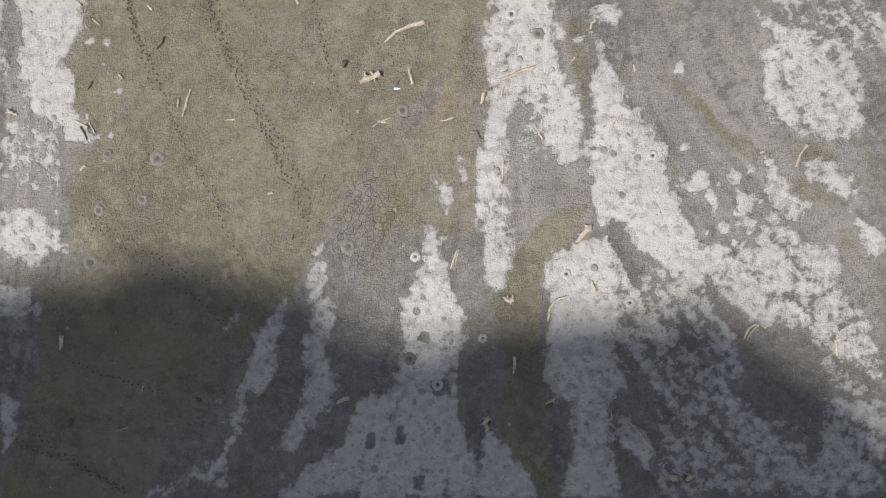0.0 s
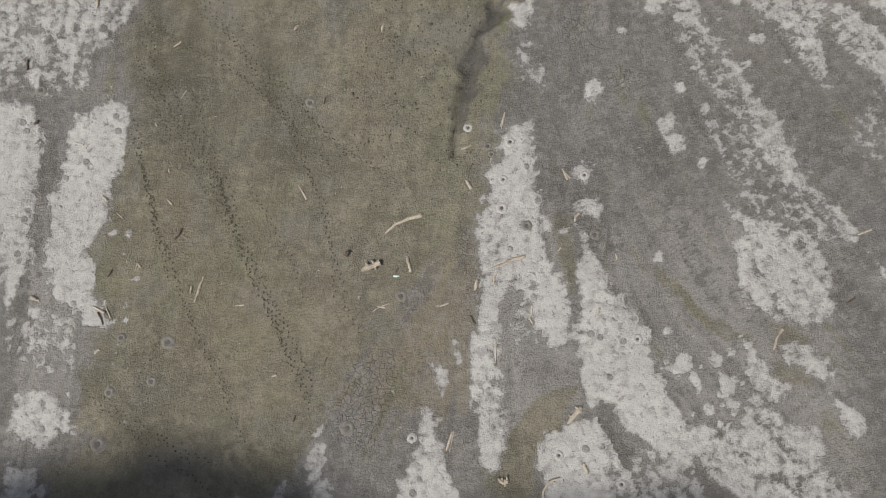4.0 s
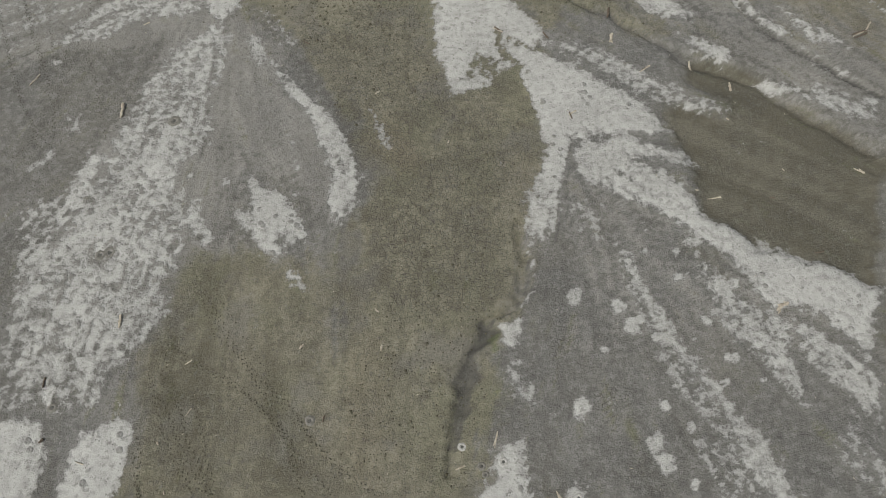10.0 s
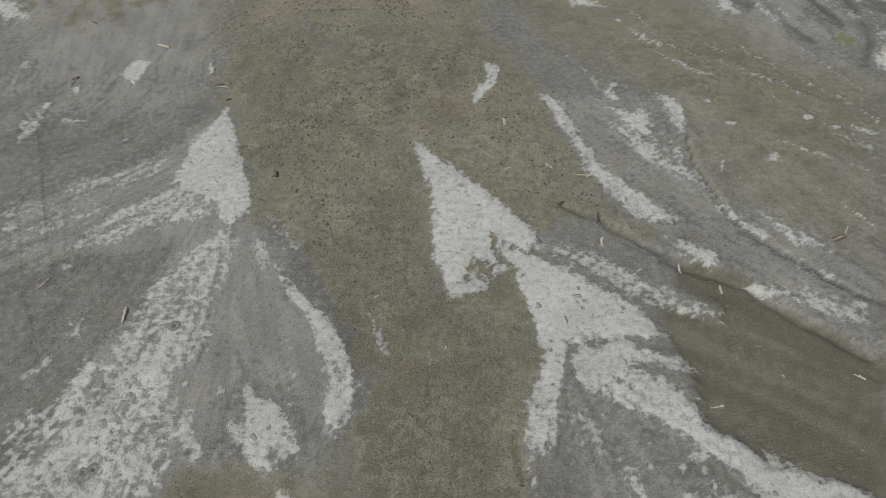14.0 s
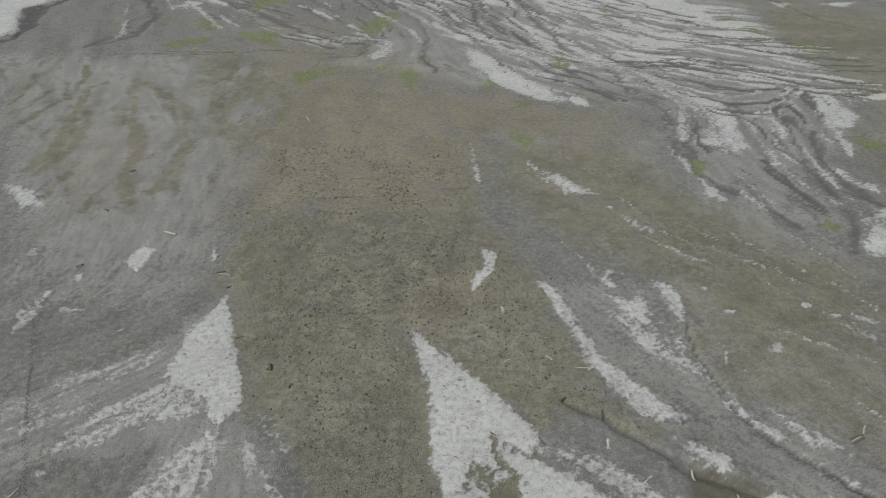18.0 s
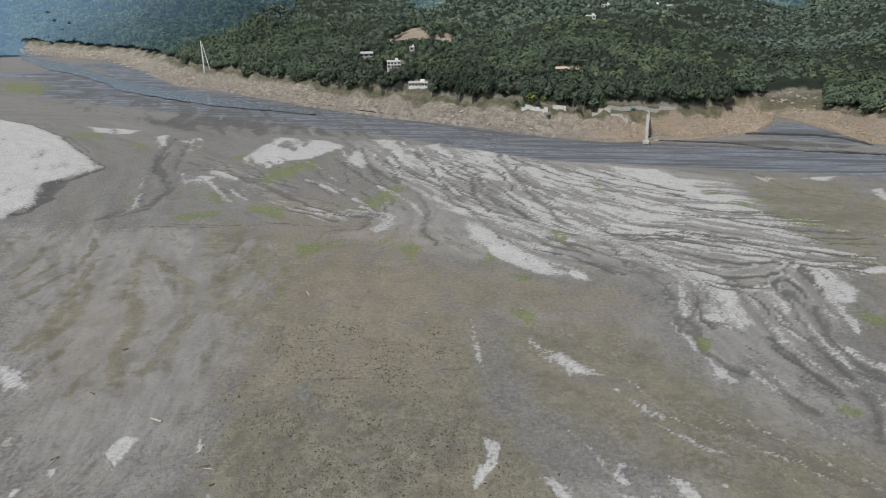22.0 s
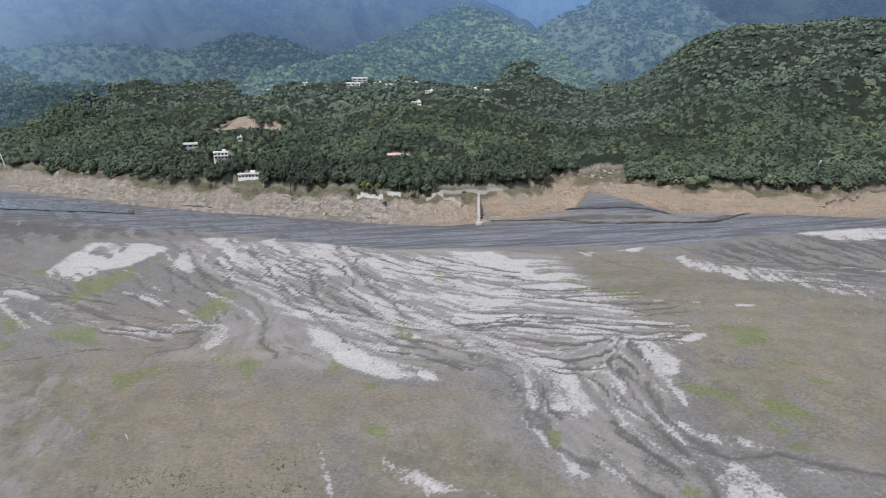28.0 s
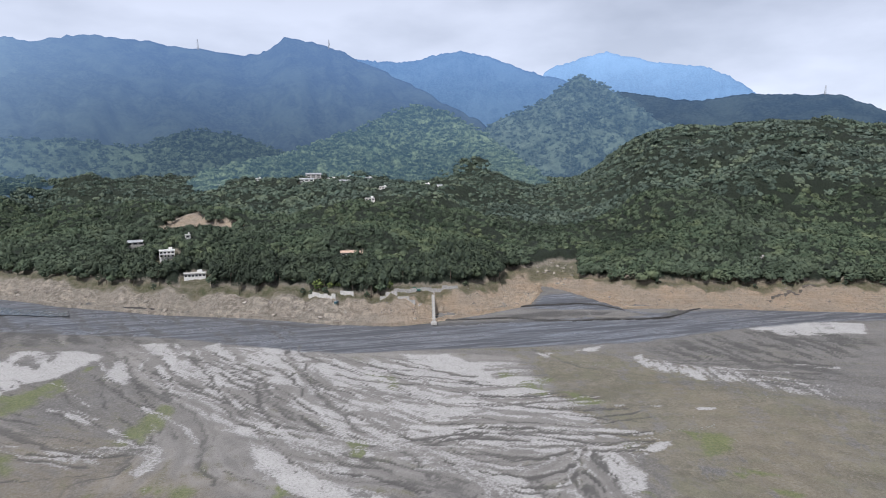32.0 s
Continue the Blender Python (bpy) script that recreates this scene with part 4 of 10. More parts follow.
area("crust", 0.85, 2, [(78.2, 312), (90.7, 305.3), (91.3, 291), (81.9, 286.6), (77.7, 301)])
area("crust", 0.7, 2, [(88.9, 285), (95.9, 280.3), (89.9, 267.1), (87.1, 270.5)])
area("crust", 0.95, 2, [(125.5, 297.4), (136, 295), (136.1, 284.2), (130.1, 277.2), (121.7, 279.2)])
area("crust", 0.85, 2, [(105, 293), (106.9, 277.8), (105.3, 258.3), (104.1, 266.6)])
area("crust", 0.8, 2, [(97.8, 260), (100.4, 249.4), (95.7, 248.2)])
area("crust", 0.75, 2, [(110.2, 252.1), (121.6, 240), (131.7, 230.1), (117.6, 234.4), (109.9, 242.7)])
area("crust", 0.95, 2, [(111.6, 227.6), (117.9, 224.2), (118.7, 214.1), (117.4, 209.6), (116.1, 201.3), (97.2, 205.5), (109.1, 218.9)])
area("crust", 0.9, 2, [(83.4, 462.6), (112, 437.7), (117.9, 411.7), (120.2, 392.9), (98.5, 408.8), (86, 431.1)])
area("crust", 0.9, 2, [(80.3, 382.5), (105.7, 376.7), (109.2, 358.3), (92.4, 367.8)])
area("crust", 0.8, 2, [(176.6, 348.3), (184.3, 343.7), (181.5, 342.7)])
area("crust", 0.95, 2, [(199.2, 337.5), (206.5, 333.1), (200.3, 333.3)])
area("crust", 0.7, 2, [(141.7, 301.4), (156.5, 310.5), (164.6, 308.7), (152.9, 305)])
area("crust", 0.7, 2, [(130.9, 221.3), (138.1, 215.1), (131.7, 219.2)])
area("crust", 0.9, 2, [(71.1, 236.7), (73.1, 234.3), (69.6, 230.4)])
area("crust", 0.95, 2, [(328.6, 446.3), (362.3, 462.4), (398.8, 447.5), (416.8, 437.1), (391.8, 415), (350.2, 435.6)])
area("crust", 0.8, 2, [(210.6, 410.2), (221.6, 399.4), (210.5, 394)])
area("crust", 0.6, 2, [(225.7, 390.5), (249.5, 366.4), (226.6, 368.2), (220.9, 380.2)])
area("dark", 0.4, 6, [(65.7, 269.9), (72.1, 268.4), (66.7, 250.2), (61.3, 249.2)])
area("dark", 0.8, 1.5, [(-232.8, 402.7), (-229.5, 413.9), (-223.5, 421.8), (-218.4, 403.3), (-213.7, 383.4), (-211.5, 374.3), (-211.2, 359.9), (-217.3, 377)])
stream("dark", 0.45, 1.188, 0.972, [(-77.7, 503.7), (-60.6, 456.2), (-36.2, 424.5), (-20.6, 402.6), (3.8, 376.6), (13.2, 356.4), (26.5, 340.4), (37.8, 320.3), (53, 306.4), (67.6, 295.7), (74.6, 278.5), (75.2, 266.6), (70.4, 247.2), (71.3, 241), (79, 235), (86.9, 224)])
stream("dark", 0.45, 1.35, 1.458, [(19.1, 461.1), (28, 409.6), (38, 372.6), (49.8, 348), (59.1, 332.9), (67.6, 319.1), (91.7, 312.4), (109.9, 309.4), (119.3, 299), (118.9, 277.1), (115.3, 265.2), (107.5, 253.8), (108.1, 241.9), (119.9, 231.6), (134.8, 226.7), (142, 218.1), (153.2, 213)])
stream("dark", 0.45, 0.81, 0.6075, [(-20.6, 402.6), (-14, 369.6), (-19.9, 344.9), (-10.3, 325.9), (-1.8, 313.9)])
stream("dark", 0.45, 0.756, 0.729, [(-159.7, 453.3), (-125.1, 431.2), (-94.1, 395.4), (-69.5, 372), (-47.1, 363.6), (-47.5, 351.2), (-62.1, 337.8), (-64, 328)])
stream("dark", 0.45, 1.08, 1.458, [(107.5, 253.8), (106.3, 233.2), (106.1, 222.3), (101.7, 213)])
stream("dark", 0.45, 0.648, 0.972, [(59.1, 332.9), (64, 314.3), (73.9, 301.6), (81.5, 285.6), (77.9, 273.7)])
stream("dark", 0.45, 1.62, 1.8225, [(236, 394.7), (264.7, 380.2), (276.9, 361.5), (302.6, 355.6)])
stream("dark", 0.45, 0.864, 0.6075, [(105.3, 294.4), (105.1, 275.9), (103.2, 256.5), (106.6, 252.2)])
stream("dark", 0.45, 0.81, 0.91125, [(-0.9, 459.7), (16.3, 412.3), (25.6, 383.5), (33.6, 358.7), (51, 341.1)])
stream("dark", 0.45, 0.648, 0.91125, [(-56.6, 498.7), (-35, 444.7), (-39.1, 425.2)])
stream("dark", 0.45, 0.54, 0.6075, [(71.3, 241), (68.2, 250.9), (70.7, 267.6)])
stream("dark", 0.45, 0.648, 0.486, [(32.9, 464.3), (37.1, 439), (42.9, 387.9), (50.4, 365.8)])
stream("dark", 0.45, 0.54, 0.486, [(67.6, 319.1), (76.3, 308.8), (84.7, 294.2), (94.8, 296.8), (107.4, 294)])
stream("dark", 0.45, 0.54, 0.6075, [(119, 230.3), (128.9, 219.8), (138, 210.1), (143.4, 203.7)])
stream("dark", 0.45, 0.432, 0.729, [(-131.3, 467.2), (-100.7, 439.5), (-67.8, 413.5)])
stream("dark", 0.45, 0.54, 0.42525, [(-32.8, 419), (-6.7, 390.9), (13.9, 369), (41.5, 343.3), (62.3, 326.1)])
stream("dark", 0.45, 0.54, 0.42525, [(-17.7, 397.6), (3.6, 365.6), (21.3, 335.5), (37, 315.2), (56, 300.7)])
stream("dark", 0.45, 0.432, 0.486, [(27.7, 485.8), (53.4, 462), (81.3, 428.6), (107.8, 406.1)])
stream("dark", 0.45, 0.486, 0.42525, [(38.6, 357.5), (61.2, 342), (82.3, 327.6), (103.2, 316.7)])
stream("dark", 0.45, 0.486, 0.42525, [(-34.5, 405.8), (-26.5, 372.5), (-29.1, 347), (-36.8, 337.4), (-60.9, 332.3)])
stream("dark", 0.6, 1.35, 1.08, [(94.8, 296.8), (95.7, 269.7), (93, 248.5), (93.9, 230.3), (94.3, 214.7)])
stream("dark", 0.6, 1.35, 1.35, [(65.8, 276.5), (67.6, 254.2), (69.8, 241.4)])
stream("dark", 0.6, 1.62, 0.81, [(165.3, 446.4), (175.4, 406.6), (209.6, 377.2)])
stream("dark", 0.7, 1.728, 1.944, [(-196.7, 482.5), (-187.5, 439.6), (-158.5, 405.1), (-155.3, 366.4), (-167.8, 353.4)])
stream("dark", 0.7, 1.62, 1.08, [(-192.5, 499.3), (-174.1, 440.1), (-143.9, 441.4), (-106.5, 407.2), (-80.8, 378.4), (-60.6, 361.9), (-45.3, 358.4), (-47.4, 346.7)])
stream("dark", 0.7, 1.296, 1.08, [(-73.1, 504.1), (-56.6, 444.9), (-33.1, 410.2)])
stream("dark", 0.7, 0.864, 0.54, [(-135.3, 346.9), (-103.7, 345.9), (-83.9, 349), (-57.5, 346.3)])
stream("dark", 0.7, 1.512, 1.08, [(-295.6, 532.3), (-248.8, 480.4)])
stream("brown", 0.26, 3.51, 2.7, [(-171.8, 333.2), (-169.4, 315), (-152.1, 288.5), (-138.5, 272.5), (-139.9, 263.4), (-110.5, 223.8), (-91.8, 216.9)])
stream("dark", 0.30, 0.81, 0.54, [(-171.8, 333.2), (-169.4, 315), (-152.1, 288.5), (-138.5, 272.5), (-139.9, 263.4), (-110.5, 223.8), (-91.8, 216.9)])
stream("brown", 0.26, 2.808, 2.16, [(-141.8, 307.9), (-133.3, 285.8), (-135.9, 272.6)])
stream("dark", 0.30, 0.648, 0.432, [(-141.8, 307.9), (-133.3, 285.8), (-135.9, 272.6)])
stream("brown", 0.26, 2.6325, 2.025, [(-130.1, 312.5), (-124.9, 286.2), (-131.9, 272.8), (-130.9, 263.8)])
stream("dark", 0.30, 0.6075, 0.405, [(-130.1, 312.5), (-124.9, 286.2), (-131.9, 272.8), (-130.9, 263.8)])
stream("brown", 0.26, 3.51, 2.7, [(-119.1, 308.9), (-102.7, 280.5), (-93.9, 262.6), (-95.9, 244.2), (-96.3, 232.7), (-90.8, 216.9)])
stream("dark", 0.30, 0.81, 0.54, [(-119.1, 308.9), (-102.7, 280.5), (-93.9, 262.6), (-95.9, 244.2), (-96.3, 232.7), (-90.8, 216.9)])
stream("brown", 0.26, 2.457, 1.89, [(-93.1, 280.9), (-88.9, 262.8), (-90.2, 242.1)])
stream("dark", 0.30, 0.567, 0.378, [(-93.1, 280.9), (-88.9, 262.8), (-90.2, 242.1)])
stream("brown", 0.26, 2.6325, 2.025, [(-88, 298.6), (-83.8, 263), (-74, 242.8), (-71.1, 225.5)])
stream("dark", 0.30, 0.6075, 0.405, [(-88, 298.6), (-83.8, 263), (-74, 242.8), (-71.1, 225.5)])
stream("brown", 0.26, 2.2815, 1.755, [(-75.2, 310.8), (-68.1, 295.8), (-59.9, 285.6)])
stream("dark", 0.30, 0.5265, 0.351, [(-75.2, 310.8), (-68.1, 295.8), (-59.9, 285.6)])
stream("brown", 0.26, 2.6325, 2.025, [(-193.3, 332.3), (-172.1, 306.5), (-159.8, 278), (-146.8, 266.1), (-139.9, 263.4)])
stream("dark", 0.30, 0.6075, 0.405, [(-193.3, 332.3), (-172.1, 306.5), (-159.8, 278), (-146.8, 266.1), (-139.9, 263.4)])
stream("brown", 0.26, 2.106, 1.62, [(-203.2, 331.8), (-169.3, 295)])
stream("dark", 0.30, 0.486, 0.324, [(-203.2, 331.8), (-169.3, 295)])
stream("brown", 0.26, 2.106, 1.62, [(-72.4, 263.5), (-67.9, 238.4)])
stream("dark", 0.30, 0.486, 0.324, [(-72.4, 263.5), (-67.9, 238.4)])
stream("brown", 0.26, 1.755, 1.35, [(-156.9, 307.2), (-143.8, 285.4), (-138.5, 272.5)])
stream("dark", 0.30, 0.405, 0.27, [(-156.9, 307.2), (-143.8, 285.4), (-138.5, 272.5)])
stream("brown", 0.26, 1.5795, 1.215, [(-181, 323.4), (-167.6, 306.7), (-156.3, 295.6)])
stream("dark", 0.30, 0.3645, 0.243, [(-181, 323.4), (-167.6, 306.7), (-156.3, 295.6)])
stream("brown", 0.26, 1.755, 1.35, [(-110, 309.3), (-100, 280.6)])
stream("dark", 0.30, 0.405, 0.27, [(-110, 309.3), (-100, 280.6)])
stream("brown", 0.26, 1.755, 1.35, [(-97, 246.6), (-84.2, 233.3), (-80.1, 221.2)])
stream("dark", 0.30, 0.405, 0.27, [(-97, 246.6), (-84.2, 233.3), (-80.1, 221.2)])
stream("dark", 0.8, 0.4725, 0.2835, [(-57.4, 254.9), (-53.1, 233.6), (-55.4, 230.6)])
stream("dark", 0.8, 0.675, 0.405, [(-6.5, 231.2), (1.3, 233)])
stream("dark", 0.8, 0.675, 0.405, [(-39.8, 225.1), (-33.9, 226.5), (-26.2, 226.3)])
stream("dark", 0.8, 0.4725, 0.2835, [(-38.5, 269.3), (-34.4, 267.4)])
# cut edge of the river: dark wet mud with its shade painted in
stream("dark", 1, 5.67, 5.67, [(124.7, 524.6), (187.5, 517.1), (257.1, 502.4), (293.3, 493.7), (327, 513.9)])
stream("bank", 1, 4.05, 4.05, [(124.7, 524.6), (187.5, 517.1), (257.1, 502.4), (293.3, 493.7), (327, 513.9)])
stream("dark", 1, 4.05, 4.05, [(-162.9, 679.5), (-61.9, 611.9), (40, 543), (65.2, 544.5), (96.2, 529.5), (125.2, 526.3)])
stream("dark", 0.9, 2.025, 2.025, [(328.6, 440.1), (339.8, 419.3), (356.3, 406.9), (376, 396.7)])
stream("dark", 0.74, 1.31625, 1.62, [(-10.6, 461.9), (4.8, 416.6), (14.9, 380.5), (26.4, 368.4), (32.1, 346.2), (42.2, 327.2), (52.6, 310.7), (60.5, 303.3), (67.3, 300), (71.9, 289.7), (71.7, 271.5), (71.7, 263.4), (70.8, 253.5), (69.9, 244.6), (73.7, 236.6), (80.2, 231.2), (85.4, 224.4)])
stream("dark", 0.74, 1.0125, 1.31625, [(23, 453.2), (29.7, 409.7), (37.9, 381.5), (42.9, 357.5), (53.5, 341.9), (59.5, 327.9), (61.4, 307.1), (67.9, 296.4), (73.8, 286.6)])
stream("dark", 0.74, 1.0125, 1.92375, [(28, 417.6), (41.3, 375.2), (54.5, 358), (66.3, 342.5), (79, 324.3), (93.1, 316.4), (107, 311), (117.2, 305.7), (122.9, 298.7), (121.9, 285.5), (118.7, 270.7), (112.1, 258.8), (105.7, 255)])
stream("dark", 0.74, 1.92375, 2.43, [(105.7, 255), (109.3, 248.4), (112.4, 238.2), (115.2, 229.1)])
stream("dark", 0.74, 1.31625, 1.0125, [(73.8, 286.6), (82.6, 287), (80.7, 277.6), (74.5, 271.6)])
stream("dark", 0.74, 0.81, 0.50625, [(73.5, 268.8), (76.9, 263.6), (81.5, 258.8), (86.8, 256.6)])
stream("dark", 0.74, 0.70875, 1.31625, [(96.9, 297.6), (98.8, 284.5), (100.4, 272.7), (100.6, 262.1), (103.2, 254.9), (104.5, 246), (104.4, 236), (102.3, 223.5)])
stream("dark", 0.74, 0.81, 1.0125, [(107.6, 294.6), (110.3, 285), (108.6, 270.3), (105.7, 257.4)])
stream("dark", 0.74, 0.70875, 0.6075, [(8.1, 356), (14.8, 335.4), (29.1, 317.9), (44.1, 308.4), (57.8, 305.1)])
stream("dark", 0.74, 0.70875, 0.91125, [(-13.2, 400.3), (4.3, 361.5), (9.9, 350.5), (16.1, 326.1)])
stream("dark", 0.74, 0.6075, 0.6075, [(43.9, 435.3), (60.3, 403.4), (77.6, 383.1), (88.7, 371)])
stream("dark", 0.74, 0.6075, 0.70875, [(52.6, 357.9), (69.3, 347.8), (87.3, 329.1), (97.9, 320.8)])
stream("dark", 0.74, 0.91125, 0.91125, [(67.3, 300), (74.6, 303.9), (79, 293.4), (82.6, 287)])
stream("dark", 0.74, 1.62, 1.8225, [(69.9, 274.2), (71.3, 266), (69.5, 253.5), (69.9, 244.6)])
stream("dark", 0.74, 0.50625, 0.405, [(4.6, 401), (18.7, 374.3), (29.5, 381.1), (38.5, 368.9)])
stream("dark", 0.74, 0.50625, 0.405, [(63.4, 396.2), (80.2, 376.9), (93.6, 374.3)])
stream("dark", 0.74, 0.50625, 0.50625, [(59.8, 307.1), (72.5, 302), (92, 304.7)])
stream("dark", 0.74, 0.50625, 0.405, [(-10.4, 334.3), (0.5, 325.4), (5.5, 316.9)])
stream("dark", 0.74, 0.81, 0.50625, [(61.3, 282.9), (64.7, 279.9), (61, 276.8)])
stream("dark", 0.72, 2.079, 2.457, [(-212.4, 528.6), (-204, 492.8), (-196.8, 462.1), (-175.5, 427.8), (-159.5, 398.8), (-157.1, 373.6), (-167.8, 361.8), (-170.8, 351.1)])
stream("dark", 0.72, 1.323, 1.134, [(-196.2, 504.7), (-182.4, 462.7), (-153.6, 445.6), (-126.7, 422), (-103, 401.1), (-80.4, 376.8), (-58.9, 363.7), (-43.8, 359), (-46.6, 344.1), (-59.5, 341.2)])
stream("dark", 0.72, 1.512, 1.512, [(-92.6, 533.5), (-70.8, 487.6), (-56.2, 441), (-38, 418.1), (-25.8, 397.7), (-18, 368), (-19.7, 342.9), (-12.2, 325.9)])
stream("dark", 0.72, 0.8505, 0.4725, [(-343.7, 635.8), (-362, 689.1)])
stream("dark", 0.72, 0.8505, 0.567, [(-199.2, 462), (-209.4, 504.1)])
stream("dark", 0.72, 0.6615, 0.567, [(-156.1, 340.9), (-136.8, 343.6), (-109, 342.8)])
stream("dark", 0.72, 0.4725, 0.378, [(-97.9, 350.1), (-82.1, 349.8)])
stream("dark", 0.72, 0.945, 0.756, [(-159.5, 398.8), (-168.3, 391.7), (-167.7, 379.1)])
stream("dark", 0.72, 0.8505, 0.8505, [(-70.8, 487.6), (-44.8, 459.1), (-14.5, 411.9)])
stream("dark", 0.72, 0.945, 0.756, [(-38, 418.1), (-50.7, 468.2), (-71.9, 509.8)])
stream("dark", 0.72, 0.756, 0.6615, [(-126.7, 422), (-102.9, 388), (-85.7, 382.5)])
stream("dark", 1, 1.08, 2.025, [(-237.5, 462.4), (-217.3, 442.9), (-220, 430.8), (-222.1, 419.5), (-224.2, 414.1), (-224.8, 406.7), (-220.9, 394.9), (-212.8, 382.1), (-211.5, 373.6), (-210.8, 359.9), (-214.3, 356.6)])
stream("dark", 0.8, 1.215, 0.675, [(-401.6, 601.4), (-346.9, 570.4), (-298.8, 530.3), (-267.2, 493.7), (-238.1, 463.4)])
stream("dark", 0.75, 1.2285, 1.512, [(56.3, 337.9), (61.2, 315.9), (66.9, 301.7), (75.9, 291.2), (81.9, 286.6), (80.6, 277.7), (74.3, 270.6), (72.3, 258.2), (71.3, 245.9), (73, 238.2), (79, 233), (84.1, 224.5), (88.5, 216)])
stream("dark", 0.75, 0.945, 1.701, [(69.7, 349), (86.7, 322.2), (107.5, 309.2), (117.5, 305), (122.2, 294.5), (119.5, 278.1), (116.7, 266.6), (108.4, 252.5), (106.4, 245.7), (109.6, 234.1), (118.2, 228), (131.8, 227), (138.4, 219.6), (152.8, 212.7), (163.9, 206.6)])
stream("dark", 0.75, 0.756, 1.134, [(96.8, 300.3), (101.4, 285.4), (102.8, 269.8), (104.1, 256), (105.2, 248.4), (103.9, 233.3), (105, 223.4), (101.4, 213.1), (97.2, 205.5)])
stream("dark", 0.75, 0.567, 0.4725, [(75.3, 262.5), (83.4, 261.9), (85.8, 255.1)])
stream("dark", 0.75, 3.3075, 3.3075, [(250.3, 392.6), (259.6, 378.6), (283.9, 376.9), (304.2, 357.2)])
stream("dark", 0.75, 0.945, 0.945, [(323.4, 447.6), (331.9, 429.1), (357.2, 407.8)])
stream("dark", 0.75, 0.945, 0.945, [(242.6, 361.1), (262.7, 356.4), (264.9, 333.8), (269.5, 324)])

patch("olive", 1, 2, [(-39.9, 64.4), (4, 66.3), (0.5, 61.2), (-1.9, 57.3), (-6, 51.5), (-11.4, 45), (-13.7, 40.5), (-15.4, 36), (-18.3, 30.2), (-21.9, 26.3), (-27.3, 19.7), (-29, 14.6), (-33.8, 9.2), (-47.7, 8.6), (-47.8, 13.2), (-45.5, 17.7), (-43.4, 26.6), (-41.1, 34.2), (-42, 39.2), (-40.9, 43.7), (-38, 49.5), (-40.7, 53.7), (-39.7, 60.7)])
patch("olive", 0.9, 0.8, [(15.7, 43.6), (11.9, 42.8), (9, 38.3), (7.4, 32.6), (7.6, 26.3), (8, 11), (14.6, 11.3), (12.2, 22.7), (11.6, 29), (12, 35.3), (14, 39.8)])
patch("olive", 0.36, 1.5, [(-5.4, 51.5), (0.5, 60.5), (3.7, 58.8), (3.8, 50), (3.9, 40), (1.3, 41.1), (-2.4, 40.9), (-4.8, 37.1), (-8.5, 35.6), (-11.1, 38.1), (-12.5, 40.5), (-11.4, 44.3)])
patch("olive", 0.7, 0.8, [(13.1, 65.5), (15.1, 64.3), (16.1, 55.6), (15.2, 54.3), (13.7, 59.2)])
patch("olive", 0.55, 1.2, [(38.5, 52.8), (42.9, 52.3), (45.1, 47.4), (43.9, 44.8), (37.7, 43.9), (40, 48.4)])
stream("olive", 0.55, 0.8, 1, [(23.1, 60.3), (27.7, 56.1), (32.3, 51.2), (34.9, 49.5)])
stream("olive", 0.6, 0.5, 0.7, [(-0.1, 59.9), (-5.4, 52.1), (-10.2, 46.3), (-13.1, 41.1), (-15.4, 35.4)])
patch("olive", 1, 6, [(-9.6, 112.7), (11.1, 113.6), (11.2, 96.5), (7, 91.3), (5.7, 84.7), (7.3, 77.8), (5.2, 71.8), (4, 64.6), (-1.3, 58.9), (-5.1, 53.5), (-7.9, 45.7), (-38.5, 44.4), (-40.1, 49.4), (-40.1, 60), (-40.4, 65.5), (-39, 74.3), (-39.8, 83.6), (-38.6, 90.2), (-38.6, 99.6), (-26.8, 100.1), (-18.8, 98.7), (-14.7, 96.3), (-14, 87.9), (-12.8, 101.6)])
patch("olive", 0.75, 2, [(-53.5, 194.3), (18, 197.4), (21.6, 175.3), (27.4, 161.7), (30.5, 151), (20.2, 155.1), (15.5, 146), (9.4, 154.6), (-9.1, 172.1), (-5.2, 155.5), (-3.4, 139.7), (-0.6, 132.2), (9.2, 139), (12.8, 130.4), (13.9, 122.4), (12.4, 108.2), (11.7, 101.1), (10.7, 93.8), (6.8, 86.9), (-12.9, 86), (-15.6, 99.9), (-13, 112.9), (-18.4, 126.6), (-28.1, 138.7), (-36.7, 151.1), (-46.3, 168.7)])
patch("olive", 0.8, 2, [(-15.9, 130.3), (-11.3, 143.5), (-9.1, 172.1), (9.4, 154.6), (15.5, 146), (12.8, 130.4), (13.9, 122.4), (12.4, 108.2), (11.7, 101.1), (10.7, 93.8), (6.8, 86.9), (-12.9, 86), (-15.6, 99.9), (-13, 112.9)])
patch("speck", 0.75, 6, [(-50.9, 194.4), (14.1, 197.3), (26.4, 163.3), (20.2, 155.1), (9.5, 156.1), (-9.1, 172.1), (-4.6, 133.3), (-9.8, 125.9), (-19.8, 130.1), (-36.9, 157.3)])
patch("speck", 0.45, 4, [(-0.6, 131), (12.8, 129.2), (13.4, 122.4), (11.7, 101.1), (4.6, 88.3), (-5, 87.9), (-8.7, 113.1)])
patch("speck", 0.5, 3, [(-13.8, 94.6), (10.8, 96.5), (4.9, 84.7), (5.2, 71.8), (0.6, 61.7), (-7.8, 53.4), (-12.7, 63.9)])
patch("crack", 1, 1.5, [(-10.1, 119.2), (-0.2, 119.6), (2.7, 109.7), (3, 92.7), (-5.3, 91.6), (-9.6, 104.5)])
